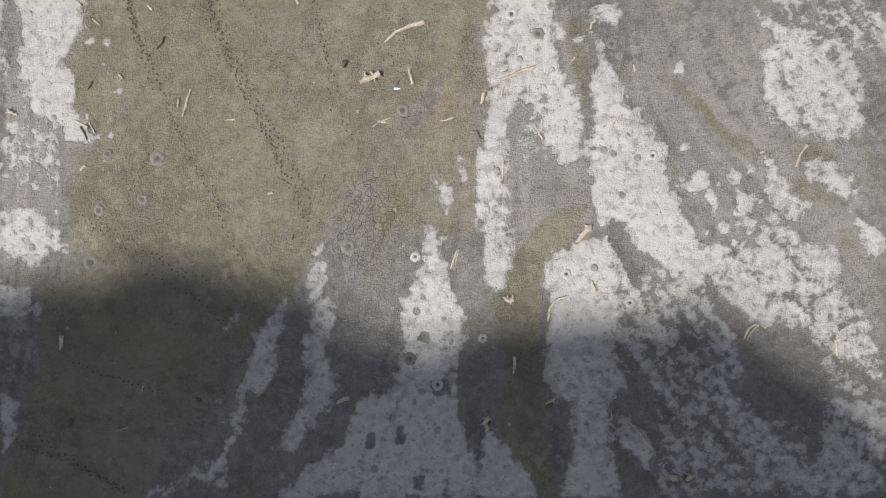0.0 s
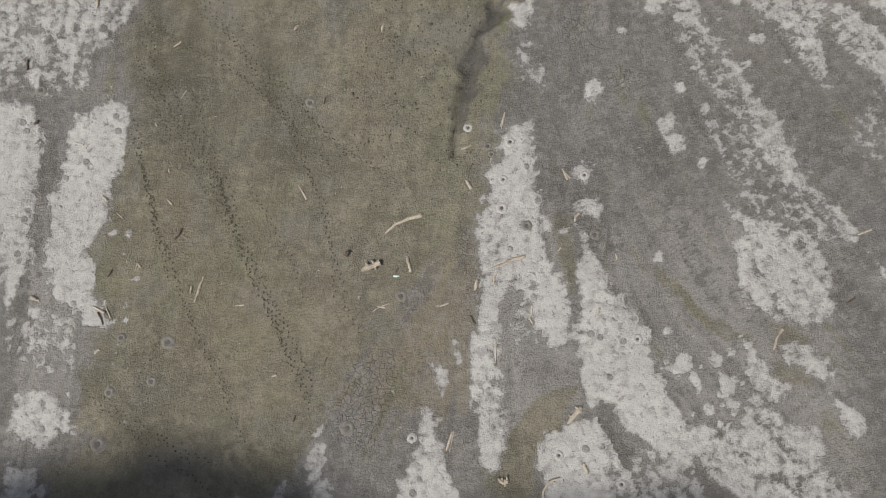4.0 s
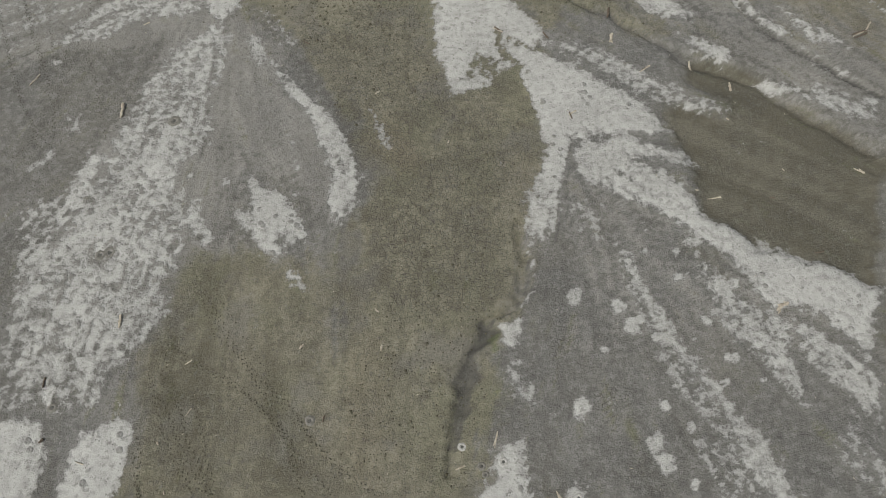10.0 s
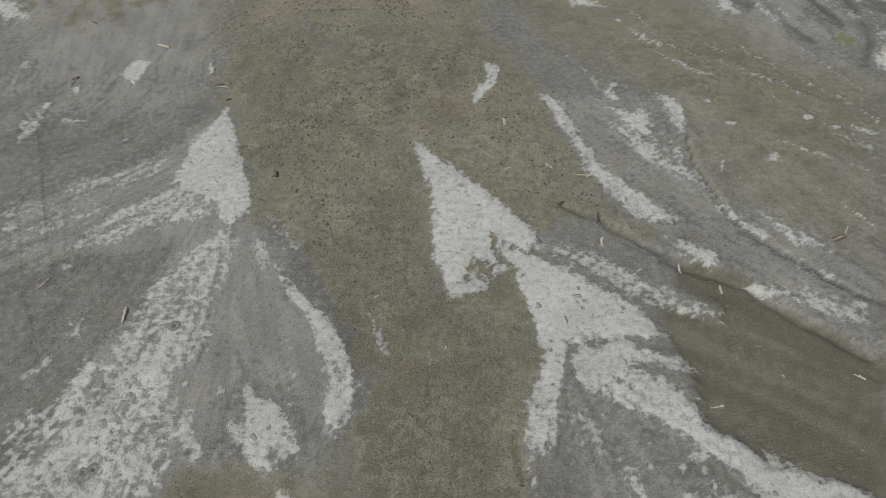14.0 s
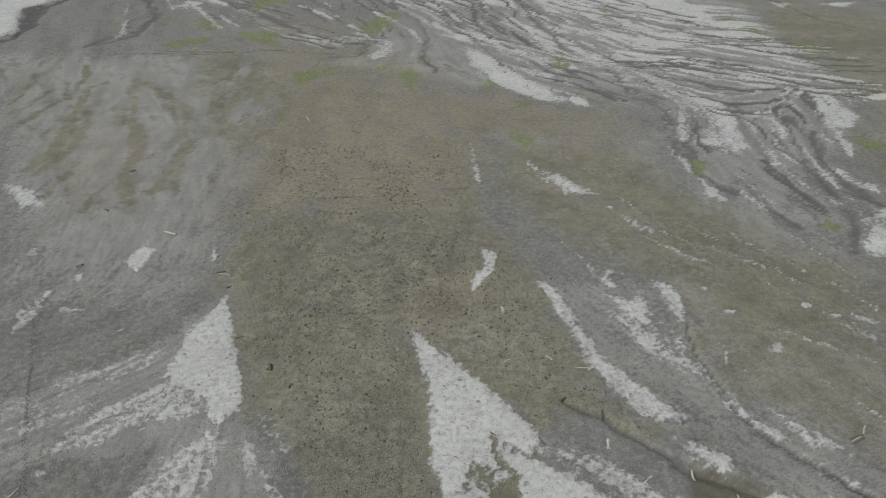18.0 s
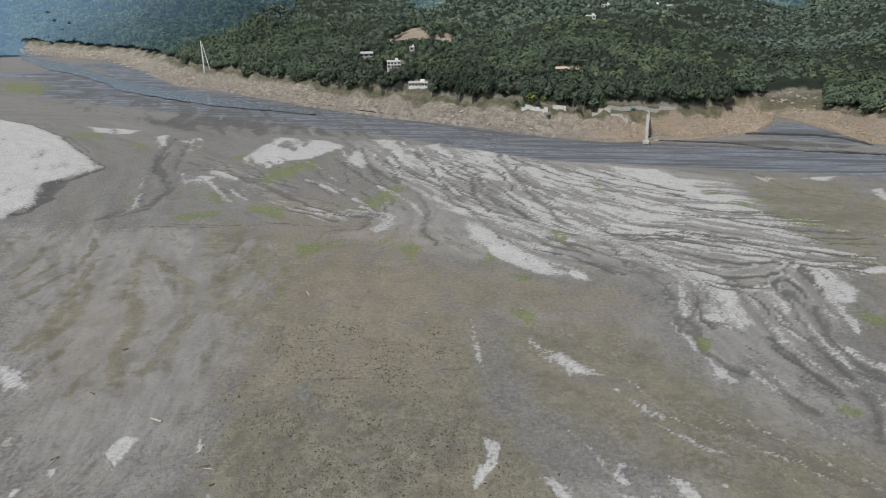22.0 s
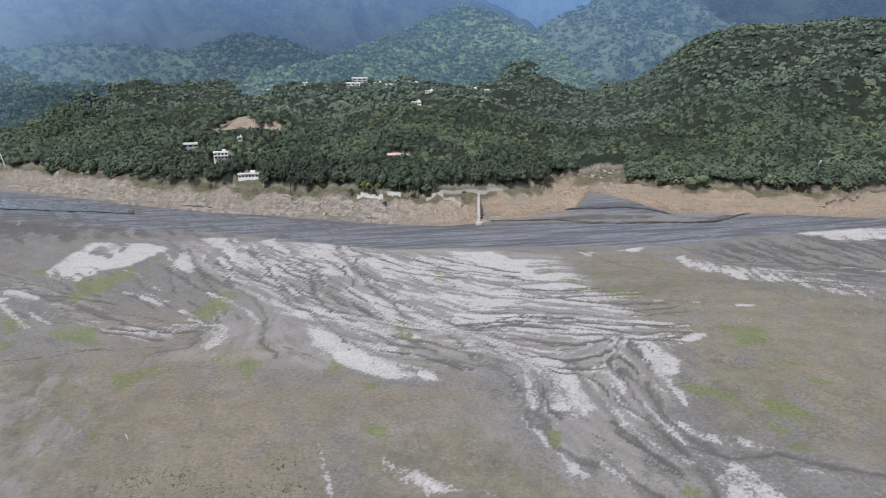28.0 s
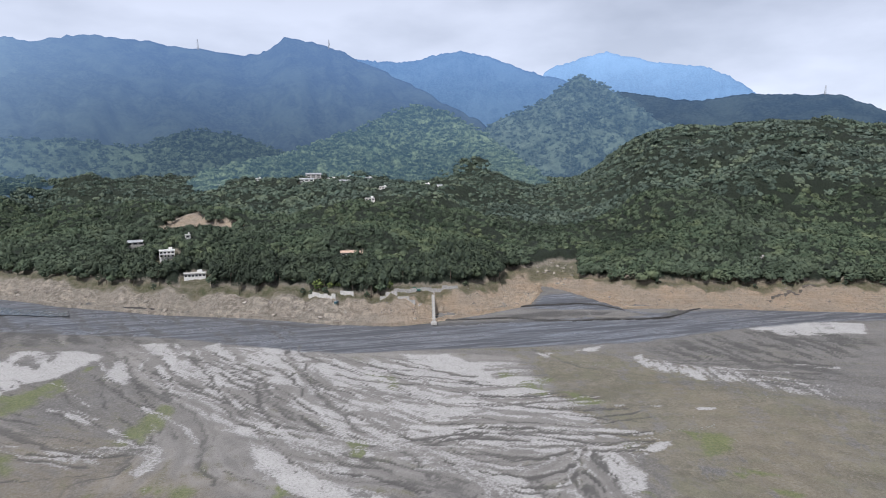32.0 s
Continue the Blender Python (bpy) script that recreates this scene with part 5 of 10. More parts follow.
patch("crack", 0.6, 1.5, [(2.3, 131.1), (13.3, 120.2), (11.9, 105.5), (3.6, 106)])
patch("crack", 1, 0.8, [(-10.8, 45.6), (-5.2, 47.7), (-5, 40.8), (-7.2, 35.1), (-11.7, 38)])
patch("crack", 0.7, 0.8, [(0.7, 63.7), (3.5, 64.4), (3.8, 56.3), (2.6, 55.6)])
patch("crack", 0.6, 1, [(-4, 84.3), (-1.4, 84.4), (-1.2, 80.5), (-3.1, 80.1)])
patch("crack", 0.5, 3, [(12.3, 101.7), (22.5, 103.1), (25.8, 88), (28.4, 78.7), (22.5, 78.5), (12.4, 83.4)])
patch("pale", 0.8, 1.5, [(-10.8, 45.6), (-5.2, 47.7), (-5, 40.8), (-7.2, 35.1), (-11.7, 38)])
patch("pale", 0.7, 6, [(16.8, 60.6), (25.4, 66), (48.4, 68.2), (50.1, 30.6), (33, 34.9), (21.4, 42)])
patch("pale", 0.75, 3, [(4, 66.3), (15.3, 66.8), (17, 41.8), (13.4, 39.1), (7.9, 35.1), (5.1, 40)])
patch("pale", 0.9, 3, [(-49.9, 64), (-39.9, 64.4), (-38, 49.5), (-41.4, 39.3), (-41.8, 34.2), (-44.6, 26.5), (-48.1, 20.1)])
patch("pale", 0.9, 3, [(-52.9, 183.7), (-44.7, 161.9), (-37.2, 148.1), (-25.5, 129.9), (-15.5, 118.9), (-16.3, 105.1), (-24.3, 112.4), (-34, 120.3), (-30, 99.3), (-39.3, 92.4), (-44.3, 84.7), (-57.5, 84.1), (-62.6, 95.4), (-57.9, 117.1), (-54.1, 125.1), (-52, 140.3), (-71.3, 136.8), (-80.2, 133.8), (-87.1, 148.9), (-64.9, 164.4)])
patch("pale", 0.6, 3, [(17.8, 193.1), (35.2, 189.6), (51, 194.5), (89.7, 180.2), (69.9, 124.8), (56.4, 131.1), (44.2, 140.5), (27.4, 161.7)])
patch("pale", 0.5, 4, [(18, 122.6), (27.3, 124.1), (60.4, 98.3), (57.1, 89), (15.6, 87.2)])
patch("tan", 0.4, 3, [(-13.9, 96.3), (-8.4, 94.8), (-6.6, 77.2), (-5.7, 64.2), (-10.8, 57.2), (-14, 62.4), (-13.8, 76.9)])
patch("tan", 0.6, 5, [(-8, 196.3), (10.2, 197.1), (10, 184.4), (-6.6, 170.5), (-14.9, 171.9)])
patch("tan", 0.6, 3, [(-15.9, 130.3), (-10, 128.2), (-3.7, 117.4), (-9.7, 115), (-14.9, 121.1)])
patch("tan", 0.5, 5, [(-38, 68.2), (-21, 67.5), (-9.3, 50.4), (-15.2, 39.7), (-28.9, 39.1), (-38.7, 53.1)])
patch("brown", 0.35, 3, [(-20.3, 75.9), (-11.9, 73.4), (-10, 63.8), (-15.3, 62.2), (-21.1, 68.9)])
patch("brown", 0.4, 2, [(-31.7, 74), (-25.2, 68.7), (-24.6, 60.5), (-30.3, 64.3)])
patch("brown", 0.45, 2, [(-9.7, 57), (-5.7, 58.6), (-1.8, 60.7), (-4.2, 54.6), (-9.5, 54.4)])
patch("brown", 1, 1.6, [(33, 126), (37, 119.6), (38.4, 111.2), (44.1, 106.9), (53, 103.7), (61.1, 100.3), (69.1, 122.6), (66.6, 125.2), (60.5, 128.9), (51.2, 136.7), (42.3, 141.1), (38.7, 137.7), (46, 130.6), (44.5, 128.2), (36.7, 131.4)])
patch("basin", 1, 1.5, [(33, 126), (37, 119.6), (38.4, 111.2), (44.1, 106.9), (53, 103.7), (61.1, 100.3), (69.1, 122.6), (66.6, 125.2), (60.5, 128.9), (51.2, 136.7), (42.3, 141.1), (38.7, 137.7), (46, 130.6), (44.5, 128.2), (36.7, 131.4)])
patch("crust", 1, 0.5, [(-48, 64.1), (-40.5, 64.4), (-41, 60.6), (-42.7, 58), (-41, 54.4), (-42.2, 51.8), (-38.9, 49.1), (-41.7, 48.7), (-43.1, 50.8), (-45.6, 51.3), (-47.7, 56.6), (-47.2, 60.4)])
patch("crust", 0.5, 0.5, [(-49.3, 50.5), (-43, 49.9), (-42.1, 43), (-45.3, 43.2), (-49.1, 44.6)])
patch("crust", 0.8, 0.5, [(-48.9, 40.2), (-45.2, 41), (-41.6, 38), (-41.8, 35.8), (-44.3, 34.4), (-46.8, 35.3), (-48.8, 36.4)])
patch("crust", 0.95, 0.5, [(-48.6, 32.7), (-44.8, 31.6), (-44.4, 29.1), (-46.6, 28.7), (-48.5, 28.9)])
patch("crust", 0.9, 0.5, [(-48.1, 20.1), (-46.2, 19.5), (-46.7, 15.1), (-47.9, 13.8)])
patch("crust", 0.8, 0.5, [(-13.3, 38), (-12.2, 33), (-10.7, 29.3), (-12.5, 26.7), (-11.1, 22.3), (-15.2, 15.2), (-16.5, 15.8), (-13.9, 22.8), (-14.5, 27.8), (-13.3, 30.4), (-14.7, 34.1)])
patch("crust", 0.85, 0.5, [(-20.1, 28.2), (-17.1, 31.5), (-17.5, 25.2), (-18.6, 22), (-21.1, 21.9), (-20.6, 25.1)])
patch("crust", 0.6, 0.5, [(-23.9, 28.1), (-21.5, 30.7), (-22.1, 28.8)])
patch("crust", 0.6, 0.5, [(-22.3, 18.7), (-20, 24.5), (-20.4, 18.8), (-22.7, 14.9), (-22.6, 11.1), (-27, 11.5), (-32.6, 9.3), (-24, 14.2)])
patch("crust", 0.9, 0.5, [(-1.5, 41), (0.1, 40.4), (0.9, 36.7), (2.3, 33.6), (3.4, 29.2), (2, 24.8), (3.6, 18.5), (5.6, 14.8), (6.7, 18), (8.7, 16.2), (11.4, 12.6), (11.8, 11.2), (-16.2, 10), (-12.6, 14.1), (-9.6, 16.7), (-8.5, 21.2), (-4.1, 22), (-3.1, 27.1), (-3.9, 31.4), (-2.2, 34.7), (-1, 37.9)])
patch("crust", 0.8, 0.5, [(3.9, 48.1), (4.5, 53.8), (4.6, 60.1), (4.6, 66.4), (11.5, 66.7), (12.4, 60.4), (13.2, 57.3), (15.3, 53), (15.5, 48.6), (12.9, 48.5), (10.9, 52.2), (9.4, 57.2), (6.4, 54.5), (7.3, 48.9), (6.7, 47.6), (8.7, 38.9), (7.9, 35.1), (6.3, 35), (4.5, 39.4)])
patch("crust", 0.8, 0.5, [(1.5, 50.5), (2.7, 46.2), (2.1, 46.2)])
patch("crust", 0.8, 0.5, [(-0.8, 46), (1.1, 45.5), (0.6, 42.3), (-0.4, 44.8)])
patch("crust", 1, 0.5, [(15.8, 63.1), (17.4, 60.6), (21.5, 54.5), (24.2, 49), (26.3, 45.3), (27.7, 42.2), (31.6, 38), (29.2, 36.6), (24.7, 37.7), (21.5, 39.5), (20.1, 42.5), (17.6, 41.8), (16.5, 46.2), (16.5, 54.3)])
patch("crust", 1, 0.5, [(16.9, 65.6), (18.8, 65.7), (18.5, 64.1), (16.6, 64.4)])
patch("crust", 0.72, 0.5, [(33.5, 66.3), (39.3, 64.1), (44.3, 64.3), (46.6, 55.6), (44.8, 52.4), (39.8, 53.1), (37.2, 55.2), (34.6, 56.4), (35.6, 62)])
patch("crust", 1, 0.5, [(32.5, 46.8), (35.1, 45.7), (33.3, 42.5)])
patch("crust", 0.72, 0.5, [(34.9, 49.5), (38.8, 47.1), (41.4, 44.1), (39, 42.7), (43.5, 39.8), (45.6, 35.5), (50.2, 29.4), (50.3, 25.6), (45.9, 27.9), (40.8, 30.9), (36.3, 31.9), (32.4, 34.9), (29.8, 37.3), (26.6, 37.8), (27.1, 41.6), (31.5, 41.1), (35.3, 40.1), (37, 44.5)])
patch("crust", 0.8, 0.5, [(39.9, 49.7), (43, 50.4), (46.3, 47.4), (45.1, 45.5), (41.3, 47.9)])
patch("crust", 0.9, 0.5, [(45.2, 44.3), (49.1, 42.5), (49.7, 40), (47.9, 40)])
patch("crust", 0.7, 0.5, [(37.7, 42.7), (41.6, 40.3), (45.6, 35.5), (43.7, 36), (39.8, 39.6)])
patch("crust", 0.88, 0.5, [(12.1, 38.4), (14, 39.1), (17.7, 39.9), (19.7, 36.9), (20.6, 31.9), (19.5, 28), (20.9, 24.3), (19.8, 20.5), (20.9, 11.6), (15.2, 11.3), (16.2, 17.2), (14.8, 21.5), (12.1, 24.6), (12.5, 29), (13, 33.4), (11.9, 35.9)])
patch("crust", 0.5, 0.5, [(20.4, 36.9), (29.8, 36.7), (34.6, 27.4), (33.6, 23.6), (41.3, 20.2), (43.5, 12.6), (24.6, 11.8), (25.6, 19.5), (20.7, 29.4)])
patch("crust", 0.6, 0.5, [(43, 24), (50.5, 23.1), (50.9, 12.9), (40.4, 12.4), (44.5, 18.4)])
patch("crust", 0.55, 0.5, [(41.4, 30.3), (50.4, 25), (50.5, 21.8), (44.9, 22.8)])
patch("crust", 0.9, 0.5, [(20.8, 20.5), (23.7, 18.8), (25, 16.9), (23.9, 15), (21.9, 17.4)])
stream("crust", 1, 0.5, 0.45, [(18.1, 39.6), (21, 36), (23.7, 32.3), (26.7, 28.7)])
stream("dark", 0.4, 0.5, 0.4, [(18.7, 40), (22, 35.7), (24.7, 32)])
patch("dark", 0.35, 1.5, [(33.9, 29.9), (40.9, 29), (44.9, 22.8), (42.6, 19), (38.8, 20.1), (34.7, 26.2)])
patch("mud", 0.9, 0.2, [(6.5, 52.9), (7.4, 53.9), (8.1, 51.8), (7.2, 50.8)])
patch("mud", 0.9, 0.2, [(9.5, 54.6), (10.8, 54.4), (10.5, 53.1), (9.6, 53.4)])
patch("mud", 0.9, 0.2, [(8.2, 63.7), (10.4, 63.2), (10.8, 61.9), (8.6, 62.1)])
patch("mud", 0.9, 0.2, [(-1.9, 29), (-0.7, 29.1), (-0.9, 27.8), (-2.2, 28.1)])
patch("mud", 0.9, 0.2, [(-4, 18.2), (-3.1, 18.6), (-3, 16.7), (-3.9, 16.3)])
patch("mud", 0.9, 0.2, [(-1.9, 12.9), (-0.6, 13), (-0.9, 11.4), (-1.9, 11.5)])
patch("mud", 0.9, 0.2, [(-7.4, 17.4), (-6.2, 17.8), (-6.1, 15.9), (-7.2, 15.9)])
patch("mud", 0.9, 0.2, [(-0.4, 23.7), (1.4, 24.1), (2.1, 22.3), (0.3, 21.9)])
patch("mud", 0.9, 0.2, [(-10.6, 25.5), (-9.3, 25.5), (-9.2, 23.7), (-10.2, 23.6)])
patch("crust", 0.9, 0.6, [(-57.5, 75.1), (-51.8, 76.1), (-50, 70.9), (-50.2, 65.1), (-49.1, 56.9), (-50.3, 52.8), (-51.6, 49.6)])
patch("crust", 0.92, 0.6, [(-47.1, 71), (-45.7, 74.8), (-39.7, 76.2), (-39.2, 71.3), (-41.1, 65.5), (-40.3, 61.3), (-43.5, 59.8), (-40.7, 50.7), (-42.9, 49.9), (-46.8, 55.6), (-47, 59.7), (-47, 66.7)])
patch("crust", 0.58, 0.6, [(-64.7, 106.6), (-57.5, 110.7), (-41.2, 111.3), (-39.5, 100.4), (-39.7, 91.8), (-40.4, 86.8), (-46, 84.1), (-45.7, 78.6), (-51.2, 76.9), (-57.8, 76.6)])
patch("crust", 0.5, 0.6, [(-51.4, 48.9), (-47.9, 51), (-45.6, 46.7), (-50.3, 43.9)])
patch("crust", 0.85, 0.6, [(-40.5, 109.5), (-36.4, 106), (-34.6, 102.4), (-37.3, 101.4)])
patch("crust", 0.85, 0.6, [(-32.6, 108), (-31, 108), (-24.7, 101.9), (-26.1, 100.6), (-29.6, 103.5)])
patch("crust", 0.95, 0.6, [(-29.9, 111.8), (-26.5, 111), (-21.7, 103.9), (-24, 102.9), (-26.8, 106.4)])
patch("crust", 0.6, 0.6, [(-18.9, 112.3), (-13.6, 112.5), (-14.2, 109.7), (-16.3, 105.9)])
patch("crust", 0.6, 0.6, [(-23.5, 98.5), (-21, 96.8), (-19.7, 95.2), (-22.6, 97.2)])
patch("crust", 0.7, 0.6, [(11.5, 113.6), (15.6, 113.7), (14.7, 107.2), (12.3, 104.4), (11.1, 107.1)])
patch("crust", 1, 0.6, [(7, 91.3), (10.1, 92.2), (9.3, 88.1), (7.8, 88.8)])
patch("crust", 0.55, 0.6, [(7.9, 86.4), (10.1, 87.3), (12.4, 81.1), (14.5, 79.6), (10.1, 81.8), (7.2, 84)])
patch("crust", 0.82, 0.6, [(6, 68.9), (8, 75.6), (10.6, 75.7), (10.2, 68.4), (11.7, 64.9), (12.4, 62.2), (12.7, 58.2), (9.6, 60), (6.2, 59.9), (5.2, 58.5), (4.4, 63.2), (5.3, 67.5)])
patch("crust", 0.55, 0.6, [(23.4, 104.9), (25.7, 104.1), (29.2, 95.6), (33.3, 88.3), (36.7, 83.7), (40.6, 77.7), (39.7, 75.4), (34.1, 78.2), (30.1, 83.4), (26.8, 93.8)])
patch("crust", 0.75, 0.6, [(35.5, 59.1), (38.6, 63.3), (43.8, 60.8), (47.1, 54.4), (44.3, 53), (40.4, 54.1), (35.7, 53.9)])
patch("crust", 0.52, 0.6, [(29.8, 78), (40.5, 77), (45.4, 69.2), (51, 63.8), (48.1, 62.3), (42.7, 63.5), (37.8, 62.6), (34.3, 70.1)])
patch("crust", 0.95, 0.6, [(31.8, 114.4), (39.5, 109.2), (48.5, 104.2), (59.5, 100.3), (58.5, 93.5), (52, 94.8), (46.3, 98), (41.3, 103), (34.7, 109), (30.1, 112.5)])
patch("crust", 0.58, 0.6, [(33.8, 107.1), (40.8, 96.9), (45.8, 93.8), (46.5, 85.7), (47.5, 81.8), (44.7, 82.5), (40.1, 89.4), (35.5, 98.4)])
patch("crust", 0.55, 0.6, [(48.1, 93.8), (53.1, 91.6), (57.6, 86.9), (56.5, 79.1), (52.1, 83.6), (48.2, 88.1)])
patch("crust", 0.4, 0.6, [(17.2, 111.9), (22.8, 112.2), (22.6, 105.7), (19.5, 105.6)])
patch("crust", 0.4, 0.6, [(52, 82.8), (56.2, 77.6), (55.1, 69.6), (49.6, 75.1)])
patch("crust", 0.6, 0.6, [(51.3, 61.1), (53.5, 58.6), (52.3, 58.5)])
patch("crust", 0.45, 0.6, [(8.3, 58), (15.1, 56.9), (15.7, 48.6), (8.4, 48.3)])
spots("crust", 1, [(7.9, 73, 1.2), (6.7, 68.6, 1.6), (7.1, 65.3, 1.3), (9.9, 62.9, 1), (16.6, 69.4, 1), (17.6, 65.2, 1), (26.8, 76.4, 1), (27.8, 74.2, 1), (18.2, 80.6, 1), (17.7, 96.3, 1), (21.7, 88.6, 0.6), (23.8, 94.9, 0.9), (25.1, 92, 1.1), (26.4, 92.9, 0.6), (28.5, 81.4, 0.7), (31.3, 78.8, 0.6), (31.2, 72.1, 0.5), (26, 59.7, 0.6), (28.6, 90.7, 0.7), (49.5, 62.7, 0.5), (14.4, 62.3, 0.5)])
spots("crust", 0.9, [(28.7, 47.3, 1.1), (25.7, 45, 1.2), (26.8, 50.7, 0.6), (24, 48.4, 0.8), (27.1, 41, 0.8), (16, 65, 0.6), (-44.7, 43.5, 0.5)])
spots("mud", 0.8, [(9.9, 62.9, 0.7), (8.7, 54.4, 0.7), (10.7, 55.8, 0.5)])
patch("crust", 1, 0.7, [(-52.4, 181.7), (-48.4, 170.4), (-44.7, 161.9), (-39.9, 150.9), (-43.1, 146.3), (-46.7, 152.1), (-57.2, 158), (-57.2, 170), (-54, 175.8)])
patch("crust", 0.6, 0.7, [(-57.2, 158), (-48.3, 158.4), (-43.9, 149.2), (-54.1, 147.3), (-62.7, 141.2), (-72.4, 139.4), (-65.7, 149.8)])
patch("crust", 0.45, 0.7, [(-78.8, 155.4), (-59.7, 166.3), (-60, 159.5), (-74.8, 150.9)])
patch("crust", 0.36, 0.7, [(-87.8, 150.3), (-75.4, 152.4), (-68.9, 159.1), (-64.6, 146.9), (-75.9, 137.9), (-81.4, 136.3)])
patch("crust", 0.62, 0.7, [(-43.1, 146.3), (-40.1, 142.2), (-40.9, 129.2), (-38.6, 120.1), (-42, 115.7), (-43.4, 111.6), (-54.3, 117.3), (-53.2, 131.1), (-48.9, 140.5)])
patch("crust", 0.6, 0.7, [(-53.4, 117.3), (-44.6, 115.6), (-42.3, 107.7), (-39, 94), (-43.4, 86.3), (-46.5, 84.6), (-57.5, 84.1), (-62.3, 94.6), (-57.8, 103.4), (-54.7, 111.1)])
patch("crust", 0.85, 0.7, [(-57.9, 117.1), (-55.4, 116.7), (-55.7, 109.1), (-59.3, 98.9), (-62.6, 95.4), (-61.3, 99.7), (-59.3, 107)])
patch("crust", 0.9, 0.7, [(-31.7, 114.1), (-26.2, 108.4), (-26, 101.2), (-28.8, 104.6)])
patch("crust", 0.9, 0.7, [(-26.4, 109.4), (-22, 104), (-24.4, 103.9)])
patch("crust", 0.8, 0.7, [(-42.3, 107.7), (-37.8, 107), (-34.7, 101.7), (-38.2, 102.4)])
patch("crust", 0.8, 0.7, [(-37.1, 143), (-34.9, 142.4), (-33.1, 135.8), (-35.6, 138.3)])
patch("crust", 0.85, 0.7, [(-31.8, 137.2), (-26.9, 132.3), (-20.1, 125.4), (-16.7, 121.1), (-14, 113.8), (-16.4, 106.1), (-18.5, 108.8), (-18.7, 115.7), (-22.5, 123)])
patch("crust", 0.5, 0.7, [(-37.5, 149.5), (-32.9, 148.2), (-28.5, 141.3), (-31.6, 141.2)])
patch("crust", 0.6, 0.7, [(-13.8, 128), (-10.2, 120.3), (-12.1, 121.3)])
patch("crust", 0.5, 0.7, [(-18.7, 136.5), (-15, 130.3), (-17.1, 131.5)])
patch("crust", 0.5, 0.7, [(-27.1, 122.8), (-24.2, 116.5), (-24, 110.4), (-25.9, 118.5)])
patch("crust", 0.97, 0.7, [(-9, 171.8), (-1.8, 165.4), (9.4, 153.1), (15.5, 146), (13.3, 143.2), (7.2, 145.7), (9.2, 139), (5.2, 134.9), (-0.6, 132.2), (-3.4, 139.7), (-5.2, 155.5)])
patch("crust", 1, 0.7, [(8.2, 144.3), (15.2, 140.6), (23.8, 135.7), (30.8, 129.9), (33.9, 125.5), (27.3, 124.6), (18.1, 123.7), (17, 120.4), (16.6, 114.2), (13, 112), (14.4, 122.4), (12.8, 130.4)])
patch("crust", 0.6, 0.7, [(13, 112), (16.6, 114.2), (15.2, 106.5), (11.8, 103.7), (12.4, 108.2)])
patch("crust", 0.85, 0.7, [(18.9, 122.6), (27.3, 124.1), (36.8, 121.2), (39.2, 119.7), (28.5, 119.8), (34.8, 115), (38.4, 111.2), (44.1, 106.9), (53, 103.7), (61, 99.9), (57.1, 89), (52.6, 94.8), (45.2, 95.3), (40.7, 102.4), (33.8, 109.1), (24.4, 114.5), (19.3, 116.3)])
patch("crust", 0.52, 0.7, [(13.4, 144.6), (24.6, 143.7), (29, 138.5), (32, 138.7), (44.8, 129.4), (41, 129.2), (30.2, 132.3), (23.1, 138.3)])
patch("crust", 0.75, 0.7, [(17.7, 190.9), (21.3, 189), (28, 168.5), (33.8, 160.4), (41.4, 153), (41.9, 150.1), (33.9, 152.6), (28.3, 160.1), (22.8, 175.4)])
patch("crust", 0.8, 0.7, [(39.3, 147.1), (47.8, 143.3), (46.2, 140.6), (39.9, 144.3)])
patch("crust", 0.7, 0.7, [(51.6, 138.2), (57.8, 136), (59, 133.6), (51.9, 135.7)])
patch("crust", 0.8, 0.7, [(44.3, 192.1), (49, 190.2), (48.7, 178.4), (46.9, 178.3), (45.8, 186)])
patch("crust", 0.65, 0.7, [(31.8, 181.4), (37.3, 177.9), (46.6, 164.2), (47.3, 161.8), (38.4, 168.9), (32.5, 177.7)])
patch("crust", 0.95, 0.7, [(46.9, 165.9), (49.3, 161), (53.1, 153.5), (58.2, 148.6), (55.9, 147.8), (51.1, 154.1)])
patch("crust", 0.6, 0.7, [(57.7, 155.2), (62.1, 151.7), (70.1, 144.3), (62.7, 146.7)])
patch("crust", 0.8, 0.7, [(59.3, 145.2), (67.4, 138.9), (66, 137.6), (61.2, 141.2)])
patch("crust", 0.62, 0.7, [(60.1, 137.3), (68.2, 132.8), (68.5, 129.3), (63.7, 130.2), (60, 133.6)])
patch("crust", 0.9, 0.7, [(67.7, 133.9), (70.1, 134), (68.4, 130.4)])
patch("crust", 1, 0.7, [(63.1, 170), (65.9, 171.9), (64.6, 169.2)])
patch("crust", 0.42, 0.7, [(80.4, 183.6), (88.4, 176.4), (87.1, 172.8), (82.2, 178)])
patch("crust", 0.7, 0.7, [(-96.1, 173.9), (-93.3, 181.9), (-91.3, 174.1), (-93.6, 168.4)])
patch("crust", 0.7, 0.7, [(-88.8, 177.1), (-82.4, 176.4), (-86.8, 175.3)])
patch("crust", 0.8, 0.7, [(-71.3, 136.8), (-67.8, 135.6), (-69.5, 134.9)])
patch("crust", 0.9, 0.7, [(-66.4, 113.6), (-63.9, 117.4), (-63.3, 116.9), (-65.6, 113.6)])
patch("crust", 0.5, 0.7, [(-63.5, 124.7), (-61.2, 124.8), (-60.8, 122.5), (-62.3, 120.2)])
patch("crust", 0.8, 0.7, [(2.5, 188.2), (6.3, 196.9), (5, 188.3)])
patch("mud", 0.55, 0.8, [(2.1, 141.3), (7.2, 140.2), (6.2, 135.6), (0.3, 134.7)])
